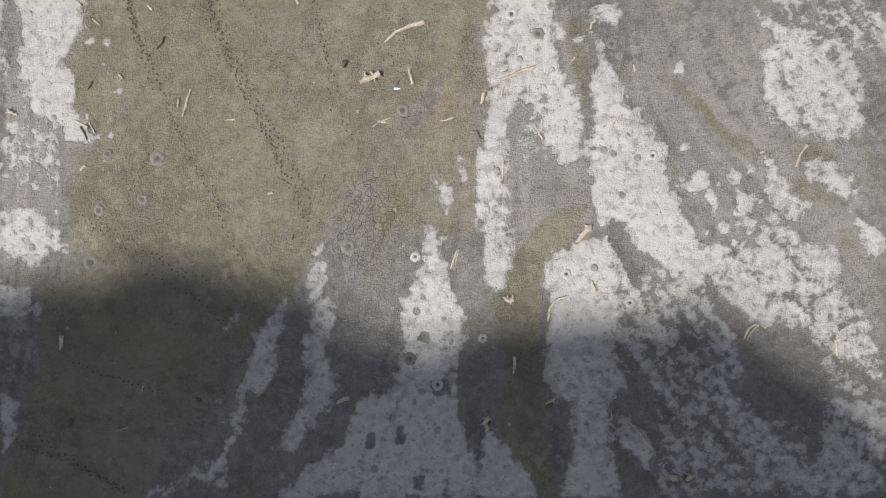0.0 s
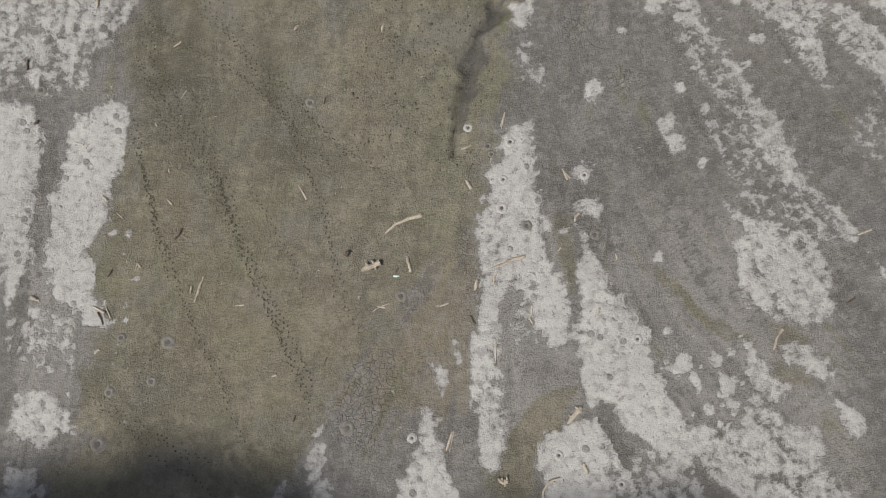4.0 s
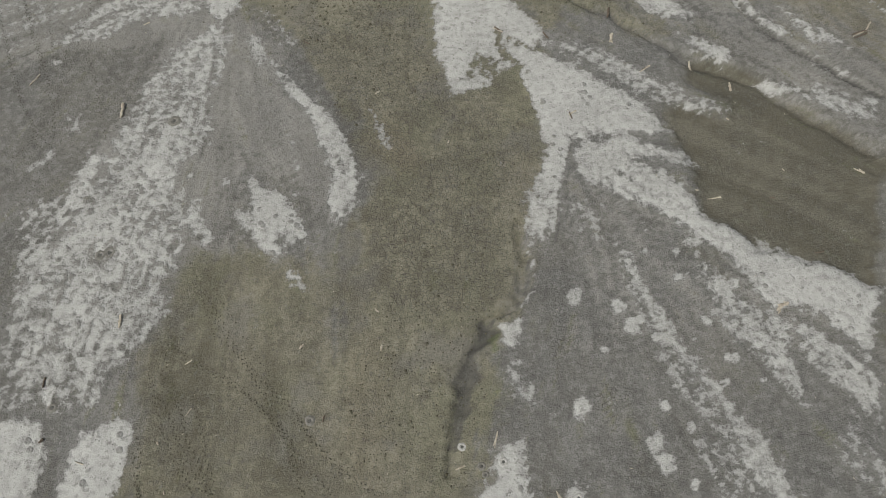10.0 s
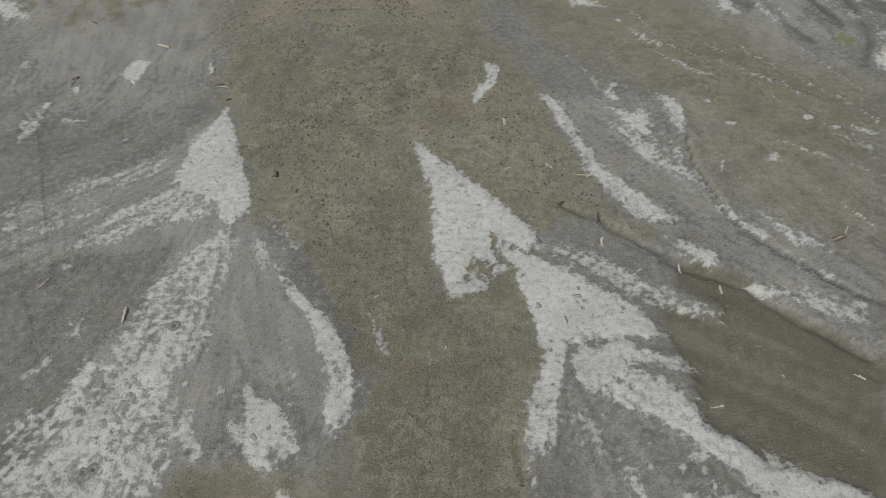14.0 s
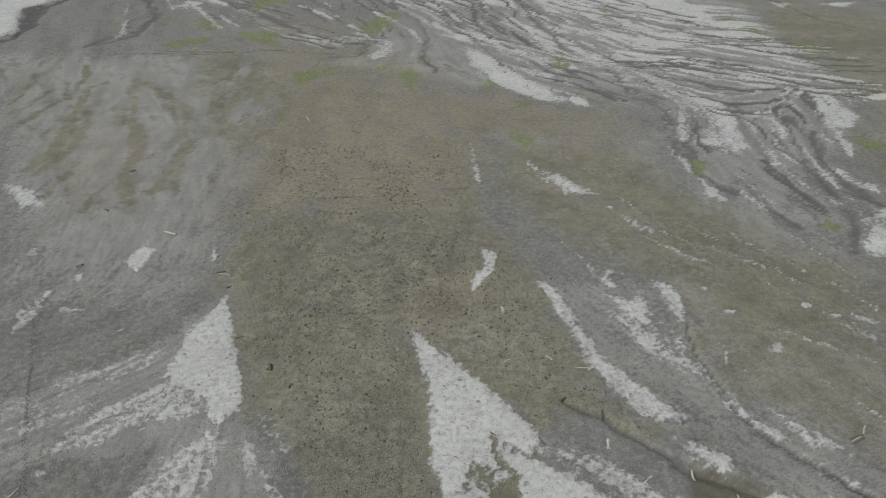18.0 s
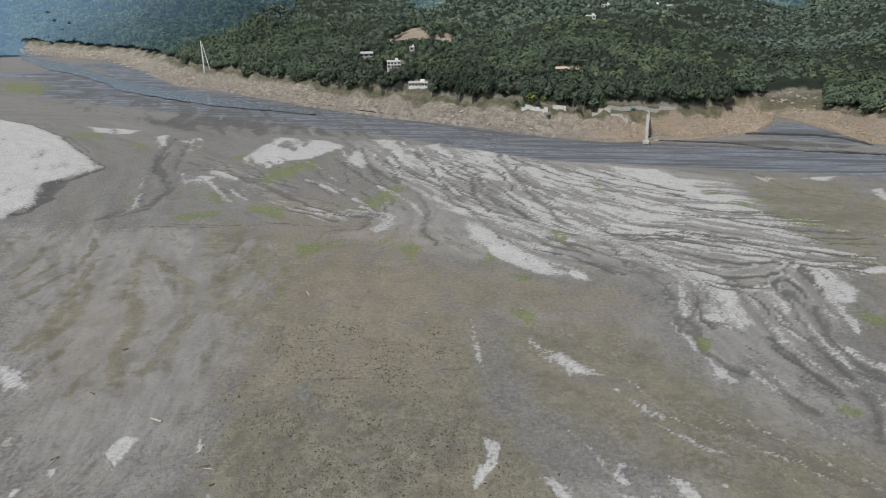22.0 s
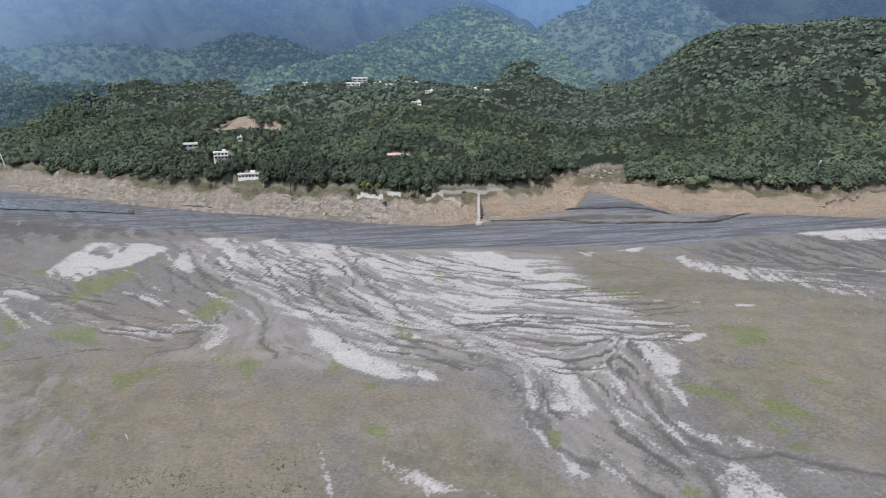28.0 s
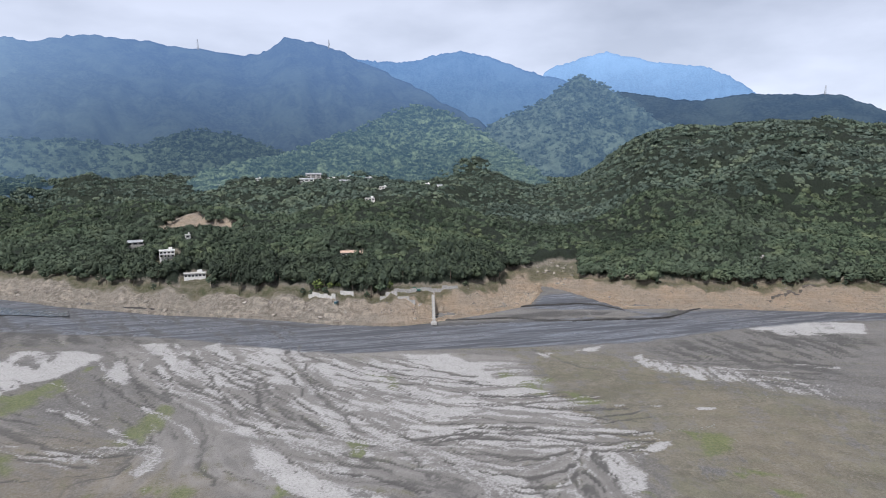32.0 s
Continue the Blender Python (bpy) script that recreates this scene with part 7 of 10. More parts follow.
def land_height(x, y):
    """Height of the shore's land, its distance inland and its distance from the valley's line."""
    d = to_line(x, y, SHORE)[0]
    d = np.where(inside(x, y, LAND), d, -d)
    v, s = to_line(x, y, VALLEY)
    d_in = np.clip(d, 0, None)
    ravine = np.abs(2 * grain(x / 26, y / 26, 61, 3) - 1)
    bank = 15.5 * ease(-4, 36, d_in + 15 * (grain(x / 20, y / 20, 60, 3) - 0.5) * ease(2, 12, d_in))
    bank -= 5.5 * (1 - ravine) ** 3 * ease(3, 14, d_in) * ease(44, 26, d_in)
    right, left = ease(240, 980, x), ease(-330, -820, x)
    rise = 0.165 + 0.24 * right + 0.24 * left
    up = rise * np.clip(d_in - 34, 0, None)
    top = 78 + 112 * right + 185 * left
    up = top * (1 - np.exp(-up / top * (1 + 0.3 * ease(0, 60, up))))
    rough = (grain(x / 170, y / 170, 62, 3) - 0.5) * 46 * ease(40, 260, d_in) + (grain(x / 64, y / 64, 63, 3) - 0.5) * 20 * ease(36, 120, d_in)
    ribs = np.abs(2 * grain(x / 120 + 0.5 * (grain(x / 200, y / 200, 67, 2) - 0.5), y / 190, 66, 4, 0.5) - 1)
    rough -= (30 * (1 - ribs) ** 2 - 9) * ease(50, 240, d_in) * ease(190, 330, np.abs(x + 10))
    z = bank + up + rough + 13 * np.exp(-((x + 60) ** 2 + (y - 868) ** 2) / 1500)
    floor = 2 + 105 * s ** 1.25
    width = 5 + 70 * s
    z = floor + (z - floor) * ease(width * 0.5, width * 3.0 + 60, v) * ease(0, 12, d_in)
    rocky = ease(48, 34, d_in)
    z += 2.2 * (grain(x / 6, y / 6, 64, 4, 0.62) - 0.5) * ease(1, 8, d_in) + 12.5 * (grain(x / 13, y / 15, 65, 4, 0.64) - 0.5) * ease(3, 12, d_in) * rocky
    return np.where(d > -1, z, -3.0), d, v


CLEARINGS = np.array([(-77, 734, 13), (-76, 728, 12), (-75, 722, 12), (-74, 717, 12), (-74, 711, 12), (-73, 705, 12), (-47, 667, 14), (-47, 661, 13), (-46, 655, 13), (-46, 649, 13), (-45, 643, 13), (-115, 804, 10), (-114, 798, 9), (-113, 792, 9), (-112, 786, 9), (-61, 763, 6), (-60, 757, 5), (-60, 751, 5), (84, 666, 9), (83, 660, 8), (95, 663, 7), (94, 657, 6), (433, 553, 6), (428, 548, 5), (-45, 1409, 11), (-45, 1403, 10), (-45, 1397, 10), (-44, 1391, 10), (-44, 1385, 10), (-44, 1379, 10), (-44, 1373, 10), (-72, 1282, 18), (-72, 1276, 16), (-71, 1270, 16), (-71, 1264, 16), (-70, 1258, 16), (-70, 1252, 16), (-70, 1246, 16), (-51, 1237, 10), (-51, 1231, 9), (-50, 1225, 9), (-50, 1219, 9), (-50, 1213, 9), (-49, 1207, 9), (-49, 1201, 9), (10, 1265, 7), (10, 1259, 6), (10, 1253, 6), (10, 1247, 6), (10, 1241, 6), (10, 1235, 6), (10, 1229, 6), (101, 1213, 18), (101, 1207, 16), (100, 1201, 16), (100, 1195, 16), (99, 1189, 16), (98, 1183, 16), (98, 1177, 16), (83, 1133, 15), (83, 1127, 14), (82, 1121, 14), (82, 1115, 14), (82, 1109, 14), (81, 1103, 14), (81, 1097, 14), (128, 1179, 10), (127, 1173, 9), (127, 1167, 9), (126, 1161, 9), (125, 1155, 9), (125, 1149, 9), (124, 1143, 9), (188, 1402, 9), (187, 1396, 8), (186, 1390, 8), (185, 1384, 8), (185, 1378, 8), (184, 1372, 8), (183, 1366, 8), (140, 1104, 13), (139, 1098, 11), (138, 1092, 11), (137, 1086, 11), (137, 1080, 11), (136, 1074, 11), (135, 1068, 11), (228, 1398, 10), (227, 1392, 9), (226, 1386, 9), (225, 1380, 9), (224, 1374, 9), (223, 1369, 9), (222, 1363, 9), (201, 1319, 8), (200, 1313, 8), (199, 1307, 8), (198, 1301, 8), (197, 1295, 8), (196, 1289, 8), (195, 1283, 8), (143, 895, 8), (142, 889, 8), (141, 883, 8), (140, 877, 8), (139, 871, 8), (138, 866, 8), (137, 860, 8), (279, 1202, 8), (277, 1196, 7), (276, 1190, 7), (274, 1184, 7), (273, 1179, 7), (272, 1173, 7), (270, 1167, 7), (315, 1257, 7), (314, 1251, 6), (312, 1245, 6), (311, 1239, 6), (309, 1234, 6), (308, 1228, 6), (306, 1222, 6), (319, 1183, 6), (317, 1178, 6), (315, 1172, 6), (314, 1166, 6), (312, 1160, 6), (310, 1155, 6), (309, 1149, 6), (-321, 1413, 11), (-320, 1407, 10), (-318, 1401, 10), (-317, 1395, 10), (-315, 1389, 10), (-314, 1384, 10), (-312, 1378, 10), (185, 1021, 8), (184, 1015, 8), (183, 1010, 8), (182, 1004, 8), (180, 998, 8), (179, 992, 8), (178, 986, 8), (-94, 1305, 8), (-94, 1299, 8), (-93, 1293, 8), (-93, 1287, 8), (-92, 1281, 8), (-92, 1275, 8), (-91, 1269, 8), (-85, 880, 13), (-70, 880, 13), (-86, 834, 13), (-71, 854, 13), (-67, 956, 13), (-52, 879, 13), (-61, 837, 13), (-39, 815, 13), (-30, 806, 13), (-50, 817, 13), (-74, 827, 13), (-27, 817, 13), (106, 573, 7), (112, 574, 7), (117, 574, 7), (123, 573, 7), (128, 573, 7), (134, 573, 7), (139, 573, 7), (145, 573, 7), (150, 571, 7), (155, 571, 7), (162, 574, 7)])


def blocked(x, y):
    """Whether a place lies in one of the clearings round the houses and the landing."""
    return bool((np.hypot(CLEARINGS[:, 0] - x, CLEARINGS[:, 1] - y) < CLEARINGS[:, 2]).any())


lu = np.concatenate([np.linspace(-2400, -420, 90), np.linspace(-410, 620, 520), np.linspace(630, 2300, 80)])
lv = np.concatenate([np.linspace(-6, 60, 56), np.linspace(61, 420, 74), np.linspace(430, 1900, 70)])
# rows run inland from a line just in front of the shore
base = np.interp(lu, [p[0] for p in SHORE if p[0] not in (272,)], [p[1] for p in SHORE if p[0] not in (272,)])
base = np.minimum.reduce([np.roll(base, k) for k in range(-14, 15)])
LX = np.repeat(lu[None, :], len(lv), 0)
LY = base[None, :] + lv[:, None]
lx, ly = LX.ravel(), LY.ravel()
lz, ld, lval = land_height(lx, ly)
lz = lz - 0.6
bare = ease(46, 34, ld + 10 * (grain(lx / 30, ly / 30, 71) - 0.5))
gully = ease(34, 20, lval - 0.02 * (ly - 600) + 8 * (grain(lx / 14, ly / 14, 73) - 0.5)) * ease(735, 690, ly + 70 * (grain(lx / 18, ly / 18, 74, 3) - 0.5))
field = np.zeros_like(lx)
for a, c in [(-85, 880), (-70, 880), (-86, 834), (-71, 854), (-67, 956), (-52, 879), (-61, 837), (-39, 815), (-30, 806), (-50, 817), (-74, 827), (-27, 817)]:
    field = np.maximum(field, ease(24, 15, np.hypot(lx - a, ly - c)))
yard = np.zeros_like(lx)
for a, c, r in CLEARINGS:
    yard = np.maximum(yard, ease(r * 1.15, r * 0.75, np.hypot(lx - a, ly - c)))
wooded = (1 - bare) * (1 - gully) * (1 - field) * (1 - yard)
lz = lz - (7 + 14 * ease(150, 260, ld) + 70 * ease(130, 290, ld)) * ease(-360, -440, lx) * ease(850, 900, ly) * ease(60, 110, ld) + ease(0.3, 1.0, wooded) * (1 - ease(-360, -440, lx) * ease(850, 900, ly)) * (6.6 + 4.0 * grain(lx / 9, ly / 9, 72, 4, 0.62))
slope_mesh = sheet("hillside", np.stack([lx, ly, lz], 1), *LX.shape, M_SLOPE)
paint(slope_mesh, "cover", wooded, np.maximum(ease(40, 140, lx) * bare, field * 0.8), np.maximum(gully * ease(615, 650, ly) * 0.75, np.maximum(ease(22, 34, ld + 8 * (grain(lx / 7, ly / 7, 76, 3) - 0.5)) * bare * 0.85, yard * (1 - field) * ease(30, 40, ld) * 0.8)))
hillside = tagged(new("hillside", slope_mesh), "bare rocky drawdown bank rising to wooded slopes", "hillside", kind="structure")

# ---- far mountains ----
RANGE_WOODS = []


def range_of(name, crest, foot, material, label, seed, lumps=26.0, ravines=0.36, trees=0):
    """A mountain from its crest line (x, y, z); foot: how far its slopes reach."""
    n_s, n_u = 200, 76
    s = np.linspace(0, len(crest) - 1, n_s)
    cx, cy, cz = (np.interp(s, range(len(crest)), [c[k] for c in crest]) for k in range(3))
    cz = cz + (grain(s * 3.0, s * 0, seed, 4) - 0.5) * 0.035 * cz.mean()
    cz = cz * np.clip(np.minimum(s / 0.8, (len(crest) - 1 - s) / 0.8), 0.0, 1) ** 0.5
    away = np.stack([cx - 5, cy - 100], 1)
    away /= np.linalg.norm(away, axis=1)[:, None]
    u = np.concatenate([np.linspace(-0.35, 0, 12), np.linspace(0, 1, n_u - 12) ** 1.1])
    S, U = np.meshgrid(s, u)
    X = np.interp(S, s, cx) - U * foot * np.interp(S, s, away[:, 0])
    Y = np.interp(S, s, cy) - U * foot * np.interp(S, s, away[:, 1])
    wob = (grain(X / 420, Y / 420, seed + 5, 3) - 0.5) * 1.1
    lean = (grain(S * 0.6, U * 1.3, seed + 7, 2) - 0.5) * 3.0
    rid = 0.55 * np.abs(2 * grain(X / 460 + lean * 0.5, Y / 460 + wob, seed + 9, 5, 0.52) - 1) ** 0.8 + 0.45 * np.abs(2 * grain(S * 0.5 + lean * 0.5, U * 1.2, seed + 3, 3) - 1)
    fall = np.where(U < 0, 1 - 1.6 * np.abs(U), (1 - np.clip(U, 0, 1)) ** 1.25)
    Z = np.interp(S, s, cz) * (fall - ravines * rid * np.clip(U, 0, 1) ** 0.6 * np.clip(1.35 - U, 0, 1))
    Z += lumps * (grain(X / 60, Y / 60, seed + 13, 4, 0.62) - 0.5) * ease(-0.05, 0.15, np.abs(U))
    Z += lumps * 0.3 * (grain(X / 17, Y / 17, seed + 15, 3, 0.7) - 0.5)
    me = sheet(name, np.stack([X.ravel(), Y.ravel(), Z.ravel()], 1), *X.shape, material)
    if trees:
        r = np.random.RandomState(seed)
        k = r.choice(np.nonzero((U.ravel() > -0.05) & (U.ravel() < 0.92) & (Z.ravel() > 8))[0], trees)
        at = np.stack([X.ravel()[k] + r.uniform(-7, 7, trees), Y.ravel()[k] + r.uniform(-7, 7, trees), Z.ravel()[k] - 4.0], 1)
        RANGE_WOODS.append((at, r.uniform(4.0, 8.5, trees), r.uniform(8, 13, trees), material, seed))
    return tagged(new(name, me), label, "mountain", kind="structure")


# the haze on these ranges is emission from their materials
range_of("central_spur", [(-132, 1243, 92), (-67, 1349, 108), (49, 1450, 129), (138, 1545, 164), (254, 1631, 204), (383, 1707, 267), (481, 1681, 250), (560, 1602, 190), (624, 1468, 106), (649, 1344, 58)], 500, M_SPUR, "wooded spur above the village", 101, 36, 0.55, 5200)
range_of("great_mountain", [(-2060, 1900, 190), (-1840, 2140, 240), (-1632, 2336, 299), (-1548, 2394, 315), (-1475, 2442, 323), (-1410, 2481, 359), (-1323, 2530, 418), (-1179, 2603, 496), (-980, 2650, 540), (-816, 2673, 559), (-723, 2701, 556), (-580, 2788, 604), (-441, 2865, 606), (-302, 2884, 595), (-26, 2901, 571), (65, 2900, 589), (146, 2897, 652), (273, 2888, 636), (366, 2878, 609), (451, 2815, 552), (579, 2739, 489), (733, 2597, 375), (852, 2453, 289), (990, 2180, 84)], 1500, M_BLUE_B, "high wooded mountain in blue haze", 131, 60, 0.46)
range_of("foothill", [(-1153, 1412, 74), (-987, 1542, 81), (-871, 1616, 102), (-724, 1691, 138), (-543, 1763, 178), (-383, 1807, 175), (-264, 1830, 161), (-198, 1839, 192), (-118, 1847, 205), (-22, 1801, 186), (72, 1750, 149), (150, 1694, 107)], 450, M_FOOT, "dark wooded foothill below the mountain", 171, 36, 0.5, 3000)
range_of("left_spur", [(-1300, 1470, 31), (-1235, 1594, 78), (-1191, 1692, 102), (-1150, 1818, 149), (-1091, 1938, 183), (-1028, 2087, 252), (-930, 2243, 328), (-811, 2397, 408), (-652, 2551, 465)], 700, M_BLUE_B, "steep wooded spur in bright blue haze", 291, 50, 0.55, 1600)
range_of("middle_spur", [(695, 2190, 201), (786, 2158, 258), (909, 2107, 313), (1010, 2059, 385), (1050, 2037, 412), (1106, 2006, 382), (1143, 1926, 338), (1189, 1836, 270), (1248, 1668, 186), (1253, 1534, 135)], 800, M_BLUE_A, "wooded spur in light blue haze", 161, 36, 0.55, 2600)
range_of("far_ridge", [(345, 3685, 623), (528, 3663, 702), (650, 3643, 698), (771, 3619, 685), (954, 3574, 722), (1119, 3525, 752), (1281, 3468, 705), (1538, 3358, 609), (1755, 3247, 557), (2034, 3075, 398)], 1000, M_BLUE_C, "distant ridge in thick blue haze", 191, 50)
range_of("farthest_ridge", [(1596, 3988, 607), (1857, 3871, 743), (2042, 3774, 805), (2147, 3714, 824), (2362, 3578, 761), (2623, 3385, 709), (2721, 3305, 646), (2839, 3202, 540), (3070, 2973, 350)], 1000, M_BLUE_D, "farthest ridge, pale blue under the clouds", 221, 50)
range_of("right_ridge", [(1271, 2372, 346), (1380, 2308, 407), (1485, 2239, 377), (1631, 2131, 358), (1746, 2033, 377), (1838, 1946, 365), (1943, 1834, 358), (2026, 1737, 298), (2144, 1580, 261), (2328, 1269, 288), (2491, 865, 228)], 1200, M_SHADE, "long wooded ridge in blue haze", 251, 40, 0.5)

# ---- woods ----
def lump_ball(k):
    """Corners and faces of a small rough lump."""
    bm = bmesh.new()
    bmesh.ops.create_icosphere(bm, subdivisions=1, radius=1.0)
    r = random.Random(k)
    for v in bm.verts:
        v.co *= r.uniform(0.72, 1.22)
    v = np.array([tuple(p.co) for p in bm.verts])
    f = np.array([[p.index for p in q.verts] for q in bm.faces])
    bm.free()
    return v, f


LUMPS = [lump_ball(k) for k in range(5)]


def tri_mesh(name, verts, tris, material):
    me = bpy.data.meshes.new(name)
    me.vertices.add(len(verts))
    me.vertices.foreach_set("co", np.asarray(verts, np.float32).ravel())
    me.loops.add(tris.size)
    me.loops.foreach_set("vertex_index", tris.astype(np.int32).ravel())
    me.polygons.add(len(tris))
    me.polygons.foreach_set("loop_start", np.arange(0, tris.size, 3, dtype=np.int32))
    me.update(calc_edges=True)
    me.polygons.foreach_set("use_smooth", np.ones(len(tris), bool))
    me.materials.append(material)
    return me


OCTA = (np.array([[1, 0, 0], [0.1, 1.1, 0], [-0.9, 0, 0.1], [0, -1, 0], [0.1, 0.1, 0.95], [0, 0, -0.7]]), np.array([[0, 1, 4], [1, 2, 4], [2, 3, 4], [3, 0, 4], [1, 0, 5], [2, 1, 5], [3, 2, 5], [0, 3, 5]]))


def woods(name, places, radii, heights, material, label, seed, leaves=40):
    """Many crowns as one mesh: a dark heart, and leafy sprays all over its rounded, lobed outside."""
    r = np.random.RandomState(seed)
    n = len(places)
    heart = places + np.stack([np.zeros(n), np.zeros(n), heights * 0.60], 1)
    rad = np.stack([radii, radii, heights * 0.36], 1)
    turn = r.uniform(0, 6.283, n)
    c, s = np.cos(turn)[:, None], np.sin(turn)[:, None]
    b = OCTA[0]
    V = np.stack([b[:, 0] * c - b[:, 1] * s, b[:, 0] * s + b[:, 1] * c, np.repeat(b[:, 2][None], n, 0)], 2) * (rad[:, None, :] * 0.90) + heart[:, None, :]
    F = OCTA[1][None] + (np.arange(n) * 6)[:, None, None]
    ang = r.uniform(0, 6.283, (n, leaves))
    up = r.uniform(-0.25, 1.0, (n, leaves))
    side = np.sqrt(1 - up * up)
    way = np.stack([side * np.cos(ang), side * np.sin(ang), up], 2)
    lobe = 0.88 + 0.20 * np.sin(3 * ang + turn[:, None]) * side + r.uniform(-0.08, 0.12, (n, leaves))
    spot = heart[:, None, :] + way * rad[:, None, :] * lobe[..., None]
    face = way + r.normal(0, 0.30, (n, leaves, 3))
    face /= np.linalg.norm(face, axis=2)[..., None]
    t1 = np.cross(face, r.normal(0, 1, (n, leaves, 3)))
    t1 /= np.linalg.norm(t1, axis=2)[..., None]
    t2 = np.cross(face, t1)
    size = (radii[:, None] * r.uniform(0.17, 0.34, (n, leaves)) * (60 / leaves) ** 0.38)[..., None]
    tri = np.stack([spot + size * (t1 * math.cos(a) + t2 * math.sin(a)) for a in (0.0, 2.1, 4.2)], 2)
    k = np.arange(n * leaves * 3).reshape(-1, 3) + n * 6
    me = tri_mesh(name, np.concatenate([V.reshape(-1, 3), tri.reshape(-1, 3)]), np.concatenate([F.reshape(-1, 3), k]), material)
    return tagged(new(name, me), label, "woods", kind="stuff")


rs = np.random.RandomState(5)
sx, sy = [], []
for n_try, x0, x1, d0, d1 in ((7600, -420, 640, 30, 210), (8600, -700, 900, 200, 520), (7500, -1300, -300, 30, 640), (7000, -900, 1200, 500, 1050), (3500, 150, 1300, 1000, 1500)):
    x = rs.uniform(x0, x1, n_try)
    y = np.interp(x, lu, base) + rs.uniform(d0, d1, n_try)
    sx.append(x), sy.append(y)
sx, sy = np.concatenate(sx), np.concatenate(sy)
sz, sd, sv = land_height(sx, sy)
free = np.ones(len(sx), bool)
for a, b, r in CLEARINGS:
    free &= np.hypot(sx - a, sy - b) > r
ok = free & (sd > 35 + 9 * (grain(sx / 18, sy / 18, 82, 2) - 0.3)) & ((sv > 25 + 0.02 * (sy - 600)) | (sy > 730 + 60 * (grain(sx / 18, sy / 18, 75, 2) - 0.5))) 
sx, sy, sz, sd = sx[ok], sy[ok], sz[ok], sd[ok]
big = rs.uniform(2.8, 6.2, len(sx)) * (1 + 0.2 * ease(180, 400, sd) + 0.35 * ease(480, 700, sd))
tall = rs.uniform(7.5, 13.5, len(sx))
pine = (sd < 95) & (sx > -140) & (sx < 240)
# flank crowns glow with painted haze; far crowns carry it in their leaf colour
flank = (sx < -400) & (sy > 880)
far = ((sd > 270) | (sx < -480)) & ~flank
near = ~pine & ~far & ~flank
stand = np.stack([sx, sy, sz], 1)
woods("woods", stand[near], big[near], tall[near], M_LEAF, "dense dark green broadleaf woods on the slopes", 21, 60)
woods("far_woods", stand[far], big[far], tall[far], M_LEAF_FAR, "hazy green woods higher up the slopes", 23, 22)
woods("pine_wood", stand[pine], big[pine] * 0.8, tall[pine] * 1.2, M_PINE, "dark pine wood above the bare bank", 22, 50)
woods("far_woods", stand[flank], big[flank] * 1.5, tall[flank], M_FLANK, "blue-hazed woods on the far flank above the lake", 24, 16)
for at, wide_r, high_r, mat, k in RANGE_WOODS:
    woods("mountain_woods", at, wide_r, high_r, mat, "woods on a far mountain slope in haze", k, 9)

# ---- the cloud whose shadow lies on the mud ----
def cloud_over(front, far_y, height, thick):
    """A cloud along the way to the sun; front: where its shadow's edge lies on the ground."""
    n_x, n_y = 140, 70
    xs = np.linspace(front[0][0], front[-1][0], n_x)
    edge = np.interp(xs, [p[0] for p in front], [p[1] for p in front]) + (grain(xs / 9, xs * 0, 91, 3) - 0.5) * 9
    tt = np.linspace(0, 1, n_y) ** 1.5
    X = np.repeat(xs[None], n_y, 0)
    Y = edge[None] * (1 - tt[:, None]) + far_y * tt[:, None]
    puff = thick * (0.06 + np.sqrt(tt[:, None] * (1 - tt[:, None]))) * (0.5 + grain(X / 60, Y / 60, 92, 4))
    up = SUN_WAY * (height / SUN_WAY.z)
    parts = [np.stack([X + up.x, Y + up.y, height + k * puff], 2).reshape(-1, 3) for k in (1, -0.35)]
    me = sheet("cloud", parts[0], n_y, n_x, M_CLOUD)
    return tagged(new("cloud", me), "low grey-white cloud that shades the mud", "cloud", kind="structure")


M_CLOUD = plain("cloud", (0.85, 0.86, 0.88), 1.0, 0.05, 0.02)
cloud_over([(-330, 45), (-120, 34), (-49, 31), (-37, 34), (-30, 34), (-17, 30), (-3, 24), (5, 28), (14, 31), (25, 33), (36, 27), (43, 22), (51, 12), (120, -4), (330, -15)], -420, 520, 60)

# ---- building helpers ----
def part(name, bm, material, parent=None, label="", smooth=False):
    """Links a bmesh as one mesh object, under a thing or a part where parent is given."""
    me = bpy.data.meshes.new(name)
    bm.to_mesh(me)
    bm.free()
    if smooth:
        me.polygons.foreach_set("use_smooth", np.ones(len(me.polygons), bool))
    me.materials.append(material)
    ob = new(name, me)
    if parent is not None:
        ob.parent = parent
    if label:
        ob["label"] = label
    return ob


def box(bm, x0, x1, y0, y1, z0, z1, bevel=0.0):
    m = Matrix.Translation(((x0 + x1) / 2, (y0 + y1) / 2, (z0 + z1) / 2)) @ Matrix.Diagonal((x1 - x0, y1 - y0, z1 - z0, 1))
    made = bmesh.ops.create_cube(bm, size=1, matrix=m)["verts"]
    if bevel:
        edges = list({e for v in made for e in v.link_edges})
        bmesh.ops.bevel(bm, geom=edges, offset=bevel, segments=1, affect="EDGES")
    return bm


def block(*a, bevel=0.0):
    return box(bmesh.new(), *a, bevel=bevel)


